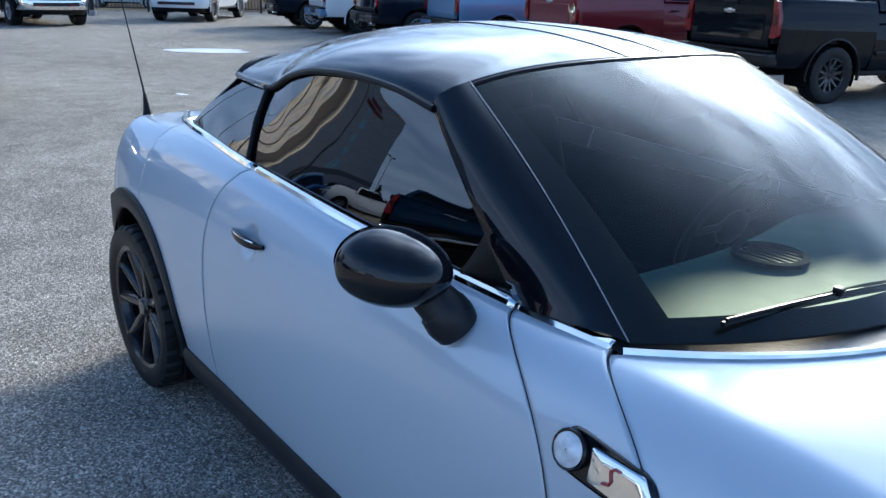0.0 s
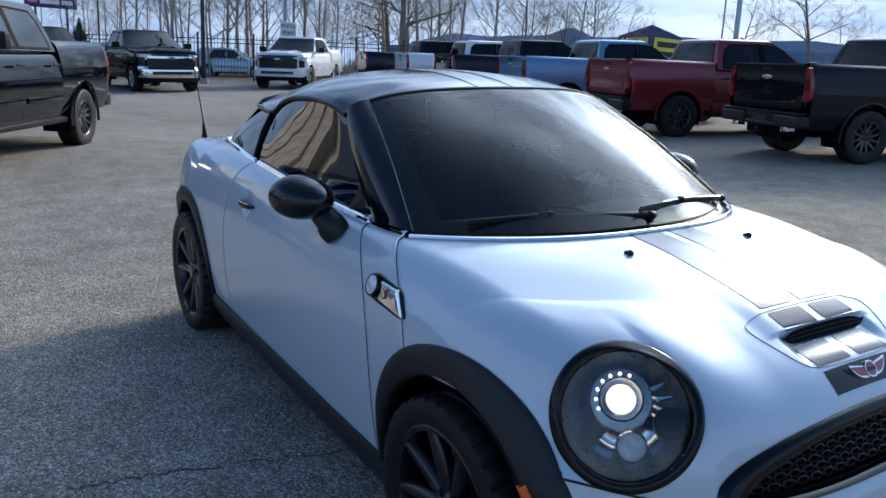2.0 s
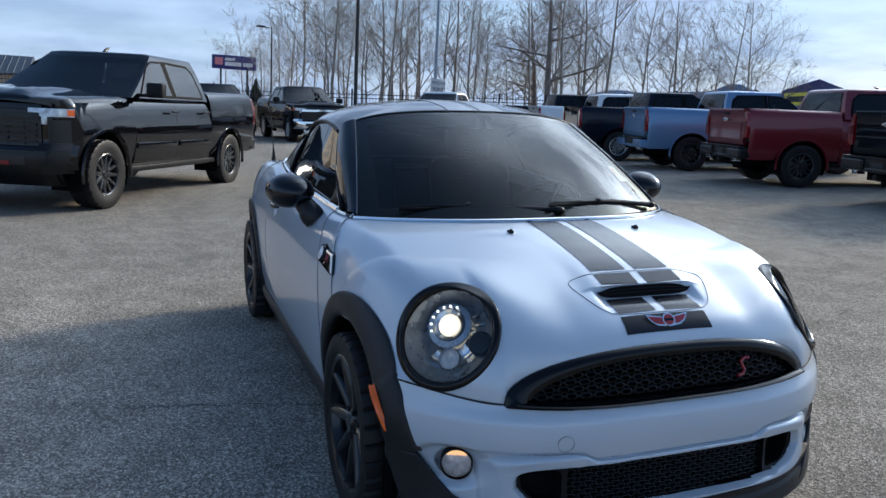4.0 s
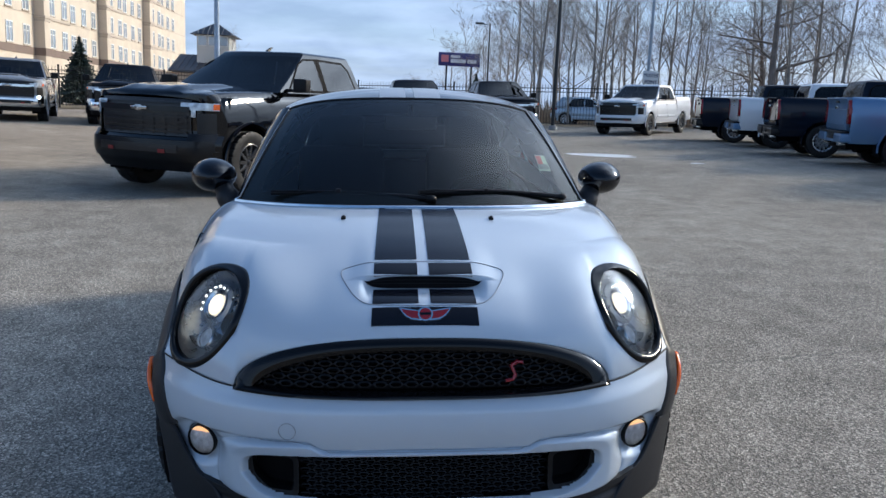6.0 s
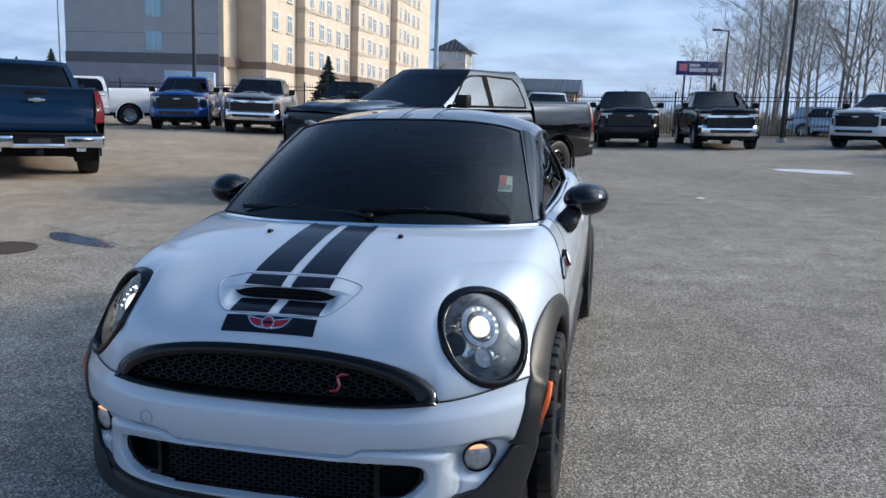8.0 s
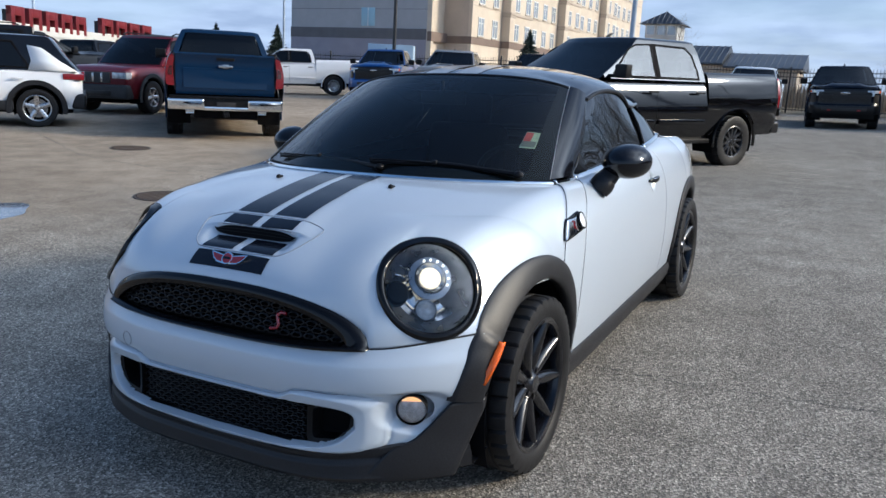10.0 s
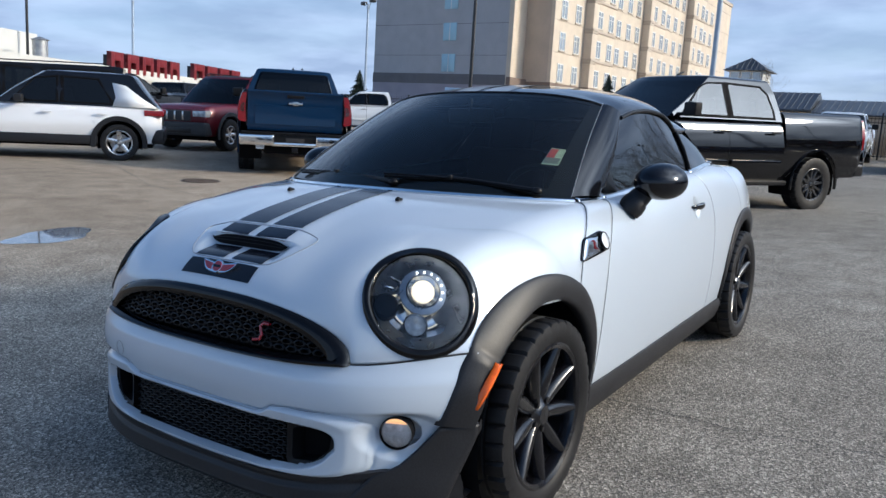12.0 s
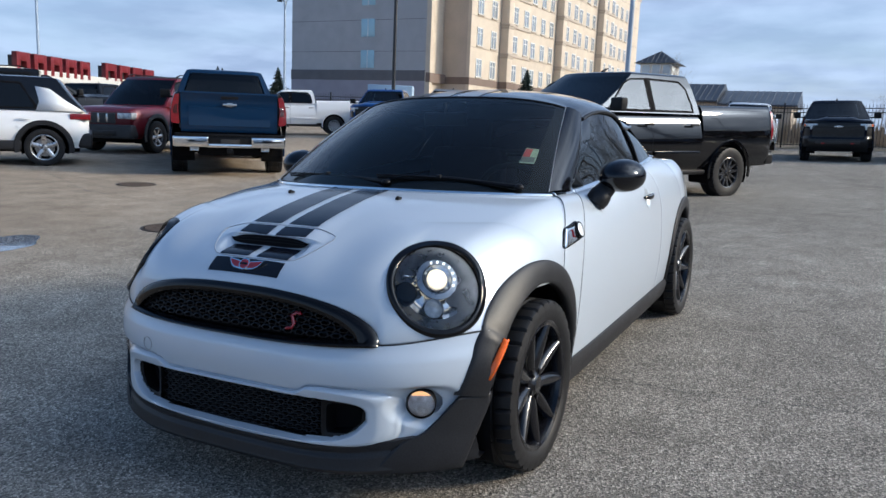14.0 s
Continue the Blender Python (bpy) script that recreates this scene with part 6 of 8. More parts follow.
def cab(parent, zs, xf, xr, hw, side_wins, paint, roof_mat=None, bow=0.10, screen=(0.06, 0.93), rear_win=True):
    """Upper body: a shell lofted through heights, with real openings, panes and seals."""
    zs = np.array(zs)
    zl = np.linspace(zs[0], zs[-1], 38)
    f, r, w = (np.interp(zl, zs, v) for v in (xf, xr, hw))
    top = zs[-1]

    def side_yz(z):
        return float(np.interp(z, zs, hw))
    loops = []
    for z, a, b, q in zip(zl, f, r, w):
        pts = []
        for y in np.linspace(-1, 1, 17):
            pts.append((a - bow * abs(y)**2.5, y * (q - 0.0), z))
        for x in np.linspace(a - bow, b + 0.03, 84)[1:]:
            pts.append((x, q, z))
        for y in np.linspace(1, -1, 17)[1:]:
            pts.append((b + 0.03 * abs(y)**3, y * q, z))
        for x in np.linspace(b + 0.03, a - bow, 84)[1:-1]:
            pts.append((x, -q, z))
        loops.append(pts)
    # crown
    last = np.array(loops[-1])
    c = last.mean(axis=0)
    for k, dz in ((0.97, 0.022), (0.85, 0.042), (0.5, 0.055), (0.05, 0.060)):
        loops.append([(c[0] + (p[0] - c[0]) * k, p[1] * k, top + dz) for p in last])
    v, fc = grid(np.array(loops), loop_v=True)
    zf0, zf1 = zs[0] + (top - zs[0]) * screen[0], zs[0] + (top - zs[0]) * screen[1]
    keep, roof_f = [], []
    for q in fc:
        m = np.mean([v[i] for i in q], axis=0)
        a, b, wd = np.interp(m[2], zs, xf), np.interp(m[2], zs, xr), side_yz(m[2])
        if m[2] > top + 0.001:
            roof_f.append(q)
            continue
        if zf0 < m[2] < zf1:
            if m[0] > a - bow - 0.002 and abs(m[1]) < wd * 0.93:
                continue
            if rear_win and m[0] < b + 0.025 and abs(m[1]) < wd * 0.82 and m[2] > zs[0] + 0.12 * (top - zs[0]):
                continue
            if abs(m[1]) > wd * 0.97 and any(inside_poly((m[0], m[2]), p) for p in side_wins):
                continue
        keep.append(q)
    body = part("cab", (v, keep), paint, parent, recalc=False)
    part("roof", (v, roof_f), roof_mat or paint, body, recalc=False)
    g = grid(np.array([[(float(np.interp(z, zs, xf)) - bow * abs(y)**2.5 + 0.006, y * side_yz(z), z) for y in np.linspace(-0.95, 0.95, 15)] for z in np.linspace(zf0 - 0.01, zf1 + 0.01, 9)]))
    part("windshield", g, TRUCK_GLASS, body, recalc=False)
    if rear_win:
        g = grid(np.array([[(float(np.interp(z, zs, xr)) + 0.03 * abs(y)**3 - 0.006, y * side_yz(z), z) for y in np.linspace(-0.84, 0.84, 9)] for z in np.linspace(zs[0] + 0.10 * (top - zs[0]), zf1 + 0.01, 6)]))
        part("rear_window", g, TRUCK_GLASS, body, recalc=False)
    for p in side_wins:
        p = np.array(p)
        ctr = p.mean(axis=0)
        big = ctr + (p - ctr) * 1.05
        for sd in (1, -1):
            rim_o = [(x, sd * (side_yz(z) + 0.006), z) for x, z in ctr + (p - ctr) * 1.11]
            rim_m = [(x, sd * (side_yz(z) + 0.012), z) for x, z in big]
            rim_i = [(x, sd * (side_yz(z) + 0.004), z) for x, z in ctr + (p - ctr) * 0.96]
            pane = part("side_window", ([(x, sd * (side_yz(z) + 0.005), z) for x, z in big], [tuple(range(len(p)))]), TRUCK_GLASS, body, recalc=False)
            part("window_seal", grid(np.array([rim_o, rim_m, rim_i]), loop_v=True), DARK, pane, recalc=False)
    return body


def make_pickup(name, label):
    """A full-size crew-cab pickup; x forward, origin on the ground amid the axles."""
    t = thing(name, label, "pickup truck", group="parked pickup trucks")
    FX, RX, HZ, AR = 1.87, -1.87, 0.415, 0.535
    top_f = pch([1.20, 1.5, 2.2, 2.62, 2.70, 2.74], [1.335, 1.345, 1.32, 1.285, 1.265, 1.215])
    wid = pch([-3.0, -2.9, -2.0, 0.0, 1.4, 2.3, 2.6, 2.76], [0.975, 1.0, 1.015, 1.0, 1.01, 1.0, 0.965, 0.90])
    hoodfront = shell_side(arch_xs(1.20, 2.76, (FX,), AR), top_f, wid, (FX,), HZ, AR, 0.50, 0.001, 0.035)
    v = hoodfront[0]
    bulge = 0.030 * np.exp(-((np.abs(v[:, 1]) - 0.42) / 0.10) ** 2) * smooth(1.2, 1.5, v[:, 0]) * smooth(2.75, 2.5, v[:, 0]) * (v[:, 2] > 1.1)
    bulge += 0.040 * smooth(0.46, 0.33, np.abs(v[:, 1])) * smooth(1.3, 1.7, v[:, 0]) * smooth(2.74, 2.45, v[:, 0]) * (v[:, 2] > 1.1)
    v[:, 2] += bulge
    # the wings end where the swept-back front begins
    ay = np.abs(v[:, 1])
    v[:, 0] = np.minimum(v[:, 0], 2.735 - 0.09 * (ay / 0.8) ** 2.4 - 0.26 * smooth(0.74, 1.06, ay) ** 1.4)
    part("bonnet", both(hoodfront), TRUCK_PAINT, t, sharp=45)
    belt = pch([-1.12, 1.22], [1.35, 1.33])
    for nm, x0, x1 in (("front_door", 1.195, 0.02), ("rear_door", 0.012, -1.115)):
        for sd in (1, -1):
            vf = shell_side(arch_xs(x0, x1, (FX, RX), AR), belt, wid, (FX, RX), HZ, AR, 0.46, 0.86, 0.02)
            d = part(nm, vf if sd > 0 else mirror(vf), TRUCK_PAINT, t, sharp=45)
            hx = 0.16 if nm == "front_door" else -0.88
            hb = box(hx - 0.10, hx + 0.10, 1.03, 1.055, 1.16, 1.19, 0.010)
            part("handle", hb if sd > 0 else mirror(hb), TRUCK_BUMPER, d)
            ml = box(min(x0, x1) + 0.04, max(x0, x1) - 0.04, 1.010, 1.032, 0.70, 0.775, 0.012)
            part("side_moulding", ml if sd > 0 else mirror(ml), TRUCK_PAINT, d)
    rail = pch([-3.0, -1.12], [1.50, 1.475])
    for sd in (1, -1):
        vf = shell_side(arch_xs(-1.125, -2.96, (RX,), AR), rail, wid, (RX,), HZ, AR, 0.52, 0.87, 0.01)
        b = part("bed_side", vf if sd > 0 else mirror(vf), TRUCK_PAINT, t, sharp=45)
        iw = box(-2.94, -1.14, 0.80, 0.87, 0.92, 1.485, 0.01)
        part("bed_liner", iw if sd > 0 else mirror(iw), CAB_TRIM, b)
    part("bed_floor", box(-2.94, -1.13, -0.86, 0.86, 0.86, 0.93), CAB_TRIM, t)
    part("bed_front", box(-1.16, -1.12, -0.88, 0.88, 0.86, 1.48, 0.01), TRUCK_PAINT, t)
    # tailgate with a jutting top edge over a slightly hollow face
    gate = prism([(-2.93, 0.80), (-2.985, 0.80), (-3.012, 0.86), (-2.998, 1.06), (-3.000, 1.30), (-3.012, 1.40), (-3.052, 1.475), (-3.045, 1.50), (-2.93, 1.50)], -0.83, 0.83, "y")
    tg = part("tailgate", gate, TRUCK_PAINT, t)
    part("tailgate_panel", prism([(-2.99, 0.90), (-3.018, 0.91), (-3.006, 1.07), (-3.010, 1.24), (-2.99, 1.25)], -0.70, 0.70, "y"), TRUCK_PAINT, tg)
    part("gate_handle", box(-3.03, -3.0, -0.15, 0.15, 1.38, 1.44, 0.012), SATIN, tg)
    part("mark", join(box(-3.035, -3.005, -0.12, 0.12, 1.265, 1.305, 0.006), box(-3.037, -3.005, -0.05, 0.05, 1.25, 1.32, 0.006)), MARK_SILVER, tg, "plain silver mark")
    for sd in (1, -1):
        lamp = rounded_loop([(0.845, 0.93), (0.990, 0.95), (0.994, 1.16), (0.972, 1.28), (0.925, 1.44), (0.840, 1.455), (0.865, 1.26), (0.865, 1.12)], 0.25, 4)
        hook = [(0.88, 1.36), (0.950, 1.36), (0.926, 1.44), (0.88, 1.45)]
        foot = [(0.88, 0.95), (0.988, 0.96), (0.992, 1.12), (0.88, 1.12)]
        part("tail_lamp", join(prism([(sd * y, z) for y, z in lamp], -3.02, -2.92, "x"), prism([(sd * y, z) for y, z in hook], -2.94, -2.84, "x"), prism([(sd * y, z) for y, z in foot], -2.94, -2.87, "x")), RED_LENS, t)
        part("lamp_insert", prism([(sd * (0.905 + (y - 0.905) * 0.5), 1.19 + (z - 1.19) * 0.30) for y, z in lamp], -3.028, -2.99, "x"), RED_DARK, t)
    rbump = part("rear_bumper", join(box(-3.13, -2.90, -0.97, -0.36, 0.54, 0.735, 0.045, 4), box(-3.13, -2.90, 0.36, 0.97, 0.54, 0.735, 0.045, 4), box(-3.10, -2.90, -0.40, 0.40, 0.53, 0.60, 0.02)), TRUCK_BUMPER, t)
    part("step_pad", join(box(-3.09, -2.92, -0.37, 0.37, 0.575, 0.745, 0.012), box(-3.13, -2.91, -0.94, 0.94, 0.738, 0.775, 0.012)), SATIN, rbump)
    part("number_plate_panel", box(-3.105, -3.08, -0.16, 0.16, 0.60, 0.68, 0.006), CAB_TRIM, rbump)
    part("tow_hitch", box(-3.12, -2.7, -0.05, 0.05, 0.42, 0.50, 0.01), SATIN, rbump)
    for sd in (1, -1):
        tip = join(box(-3.16, -2.98, -0.085, 0.085, 0.035, 0.045, 0.004), box(-3.16, -2.98, -0.085, 0.085, -0.045, -0.035, 0.004), box(-3.16, -2.98, -0.09, -0.08, -0.045, 0.045, 0.004), box(-3.16, -2.98, 0.08, 0.09, -0.045, 0.045, 0.004), box(-3.04, -2.98, -0.08, 0.08, -0.035, 0.035))
        part("exhaust_tip", moved(tip, Matrix.Scale(0.8, 4) @ Matrix.Translation((-0.70, sd * 0.76, 0.64))), CHROME, t)
    cab(t, (1.34, 1.50, 1.74, 1.90), (1.30, 1.02, 0.63, 0.40), (-1.10, -1.09, -1.04, -0.98), (0.958, 0.896, 0.802, 0.732),
        [[(0.92, 1.385), (0.52, 1.75), (0.36, 1.82), (0.05, 1.835), (0.05, 1.385)], [(-0.05, 1.385), (-0.05, 1.835), (-0.72, 1.82), (-0.84, 1.72), (-0.90, 1.50), (-0.90, 1.385)]], TRUCK_PAINT)
    part("shark_fin", join(tube([(0.16, 0, 1.945), (0.09, 0, 1.995), (0.03, 0, 2.015)], [0.03, 0.02, 0.006], 8)), SATIN, t)
    # nose: patches of one curved front, swept back at the corners
    nose_px = pch([0.30, 0.44, 0.58, 0.72, 0.78, 0.98, 1.14, 1.21, 1.26], [-0.14, -0.03, 0.02, 0.01, -0.05, -0.045, -0.05, -0.07, -0.13])

    def front(y0, y1, z0, z1, o=0.0, n=26, m=8):
        P = []
        for y in np.linspace(y0, y1, n):
            ay = abs(y)
            x = 2.80 - 0.09 * (ay / 0.8) ** 2.4 - 0.26 * float(smooth(0.74, 1.06, ay)) ** 1.4
            P.append([(x + float(nose_px(z)) + o, y, z) for z in np.linspace(z0, z1, m)])
        P = np.array(P)
        back = P[:, ::-1] - (0.10, 0, 0)
        return grid(np.concatenate([P, back], 1), loop_v=True)

    def pair(vf):
        return ((1, vf), (-1, mirror(vf)))
    fa = part("front_fascia", front(-0.985, 0.985, 0.50, 1.25, -0.03, 40, 16), TRUCK_PAINT, t)
    gr = part("grille", front(-0.72, 0.72, 0.76, 1.215, -0.010, 30, 10), GRILLE_BLACK, fa)
    for z in (0.80, 0.86, 0.92, 0.98, 1.16):
        part("grille_bar", front(-0.68, 0.68, z, z + 0.026, 0.012, 24, 3), GRILLE_BLACK, gr)
    for y in (-0.54, -0.36, -0.18, 0.0, 0.18, 0.36, 0.54):
        part("grille_web", front(y - 0.012, y + 0.012, 0.78, 1.02, 0.008, 3, 6), GRILLE_BLACK, gr)
    part("grille_band", front(-0.72, 0.72, 1.055, 1.125, 0.026, 30, 5), TRUCK_BAND, gr)
    part("mark", join(box(2.768, 2.802, -0.13, 0.13, 1.070, 1.110, 0.006), box(2.768, 2.806, -0.055, 0.055, 1.056, 1.124, 0.006)), MARK_SILVER, gr, "plain silver mark")
    for sd, vf in pair(front(0.60, 0.965, 1.085, 1.175, 0.014, 16, 5)):
        hl = part("head_lamp", vf, HEADLIGHT, fa)
        mk = front(0.925, 0.967, 1.095, 1.165, 0.018, 6, 4)
        part("turn_lens", mk if sd > 0 else mirror(mk), AMBER, hl)
    for sd, vf in pair(front(0.735, 0.79, 1.00, 1.085, 0.012, 6, 6)):
        part("day_lamp", vf, HEADLIGHT, fa)
    for sd, vf in pair(front(0.79, 0.94, 0.78, 1.05, -0.004, 10, 8)):
        part("corner_intake", vf, GRILLE_BLACK, fa)
    fbp = part("front_bumper", join(front(-0.95, 0.95, 0.46, 0.715, 0.05, 34, 8), front(0.72, 0.965, 0.58, 0.80, 0.045, 12, 6), front(-0.965, -0.72, 0.58, 0.80, 0.045, 12, 6)), TRUCK_BUMPER, t)
    part("lower_intake", front(-0.62, 0.62, 0.56, 0.655, 0.058, 24, 4), GRILLE_BLACK, fbp)
    part("air_dam", front(-0.86, 0.86, 0.32, 0.46, 0.02, 26, 5), SATIN, fbp)
    for sd, vf in pair(front(0.36, 0.46, 0.555, 0.60, 0.068, 6, 4)):
        part("tow_hook", vf, HOOK_RED, fbp)
    for sd in (1, -1):
        mr = join(box(0.91, 1.05, 1.07, 1.29, 1.35, 1.54, 0.035, 3), box(0.95, 1.02, 0.93, 1.11, 1.36, 1.40, 0.01))
        part("door_mirror", mr if sd > 0 else mirror(mr), SATIN, t)
        sl = box(-1.30, 1.32, 0.90, 0.985, 0.40, 0.475, 0.02)
        part("sill", sl if sd > 0 else mirror(sl), SATIN, t)
    part("chassis", join(box(-2.9, 2.6, -0.55, 0.55, 0.38, 0.62, 0.02), box(-1.3, 1.3, -0.92, 0.92, 0.44, 0.60, 0.02), moved(lathe([(0.06, -0.8), (0.06, 0.8)], 10, "y"), Matrix.Translation((RX, 0, HZ))), moved(lathe([(0.05, -0.8), (0.05, 0.8)], 10, "y"), Matrix.Translation((FX, 0, HZ)))), DARK, t)
    for hx in (FX, RX):
        for sd in (1, -1):
            a = np.linspace(radians(-20), radians(200), 20)
            vf = join(grid(np.array([[(hx + 0.50 * math.cos(q), y, HZ + 0.50 * math.sin(q)) for y in (0.985, 0.60)] for q in a])), grid(np.array([[(hx + r * math.cos(q), 0.60, HZ + r * math.sin(q)) for r in (0.02, 0.50)] for q in a])))
            part("wheel_well", vf if sd > 0 else mirror(vf), DARK, t, recalc=False)
            ar = grid(np.array([[(hx + r * math.cos(q), y, HZ + r * math.sin(q)) for r, y in ((0.545, 1.012), (0.54, 1.03), (0.51, 1.032), (0.495, 1.0))] for q in np.linspace(radians(-8), radians(188), 26)]))
            part("arch_trim", ar if sd > 0 else mirror(ar), TRUCK_PAINT, t, recalc=False)
    seats = []
    for x in (0.15, -0.75):
        for y in (-0.4, 0.4):
            seats += [box(x - 0.28, x - 0.10, y - 0.26, y + 0.26, 0.8, 1.46, 0.05, 3), box(x - 0.25, x - 0.14, y - 0.13, y + 0.13, 1.44, 1.64, 0.04, 3)]
    seats.append(box(0.75, 1.25, -0.85, 0.85, 0.95, 1.31, 0.05))
    seats.append(box(-1.08, 0.9, -0.90, 0.90, 0.62, 0.85, 0.02))
    part("cab_interior", join(*seats), CAB_TRIM, t)
    for hx in (FX, RX):
        for sd in (1, -1):
            put_wheel(truck_wheel, t, hx, sd * 0.875, HZ, spin=0.5 * hx + sd)
    return t


def repaint(ob, swaps):
    """Give a copy its own colours without touching the shared meshes."""
    for o in ob.children_recursive:
        for s in o.material_slots:
            if s.material in swaps:
                new_m = swaps[s.material]
                s.link = 'OBJECT'
                s.material = new_m
    return ob


truck_wheel = wheel_meshes(0.415, 0.285, 0.250, 12, TRUCK_RIM, "split", 26, 0.016)
paints = {
    "red": car_paint("cherry red paint", (0.15, 0.004, 0.013), metal=0.25, coat=0.7),
    "sky": car_paint("pale blue-grey paint", (0.14, 0.25, 0.42), metal=0.3, coat=0.7),
    "navy": car_paint("dark navy paint", (0.006, 0.009, 0.018), spec=0.0, coat=0.55),
    "white": car_paint("white truck paint", (0.78, 0.79, 0.80)),
    "blue": car_paint("bright blue paint", (0.015, 0.085, 0.30), metal=0.4),
    "slate": car_paint("slate blue paint", (0.006, 0.026, 0.070), metal=0.1, spec=0.1, coat=0.45),
    "grey": car_paint("light grey paint", (0.30, 0.31, 0.32), metal=0.3),
    "charcoal": car_paint("charcoal paint", (0.008, 0.009, 0.012), spec=0.0, coat=0.55),
}
proto = make_pickup("pickup_truck", "gloss black lifted crew-cab pickup parked on the asphalt")
proto.matrix_basis = on_ground(-8.588, -1.891, -28.0)
FLEET = (
    (-4.10, 11.75, 73, "charcoal", "black", "charcoal crew-cab pickup with its tailgate to the lot"),
    (-8.00, 12.10, 73, "red", "black", "cherry red crew-cab pickup with its tailgate to the lot"),
    (-11.65, 12.45, 73, "sky", "sky", "pale blue-grey pickup with its tailgate to the lot"),
    (-14.85, 12.55, 74, "navy", "alloy", "dark navy pickup with alloy wheels in the row"),
    (-18.40, 13.20, 74, "white", "sky", "white pickup with its tailgate to the lot"),
    (-21.40, 13.30, 74, "navy", "alloy", "black pickup with alloy wheels at the row's end"),
    (-26.05, 0.95, 4, "navy", "black", "black heavy pickup with a hood scoop by the fence"),
    (-25.95, 4.10, 5, "charcoal", "chrome", "black pickup with a chrome bumper by the fence"),
    (-27.40, 10.35, -39, "white", "white", "white pickup with black grille before the fence"),
    (-8.00, -9.52, 226, "slate", "chrome", "slate blue pickup with a chrome rear bumper"),
    (-24.00, -15.75, 22, "blue", "blue", "bright blue pickup facing the lot"),
    (-23.50, -12.40, 18, "grey", "chrome", "light grey pickup with a chrome front bumper"),
    (-23.80, -8.90, 12, "charcoal", "chrome", "dark grey pickup with a chrome front bumper"),
    (-24.00, -20.80, -50, "white", "alloy", "white heavy pickup standing side-on by the fence"),
    (-30.50, -2.40, 2, "white", "white", "white pickup standing behind the others"),
    (-11.60, -20.60, 160, "charcoal", "black", "dark grey pickup in the back of the lot"),
    (-17.2, -24.8, 196, "charcoal", "black", "dark pickup in the back of the lot"),
)
for x, y, hd, col, trim, lab in FLEET:
    c = copy_thing(proto, on_ground(x, y, hd) @ Matrix.Scale(0.93 if col == "slate" else 0.965 if y > 11 else 1.0, 4))
    sw = {TRUCK_PAINT: paints[col]}
    if trim in ("chrome", "alloy"):
        sw[TRUCK_BUMPER] = CHROME if trim == "chrome" else TRUCK_BUMPER
        sw[TRUCK_BAND] = sw[TRUCK_BUMPER]
        sw[TRUCK_RIM] = ALLOY
    elif trim in paints:
        sw[TRUCK_BUMPER] = paints[trim]
    repaint(c, sw)
    if trim == "chrome" or col in ("blue", "navy") and y < 2:
        sc = part("hood_scoop", prism([(1.58, 1.34), (1.66, 1.385), (2.16, 1.435), (2.24, 1.42), (2.26, 1.34)], -0.30, 0.30, "y"), paints[col], c)
        part("scoop_mouth", box(2.235, 2.262, -0.25, 0.25, 1.365, 1.408, 0.006), GRILLE_BLACK, sc)
    tagged(c, lab, "pickup truck", "parked pickup trucks")


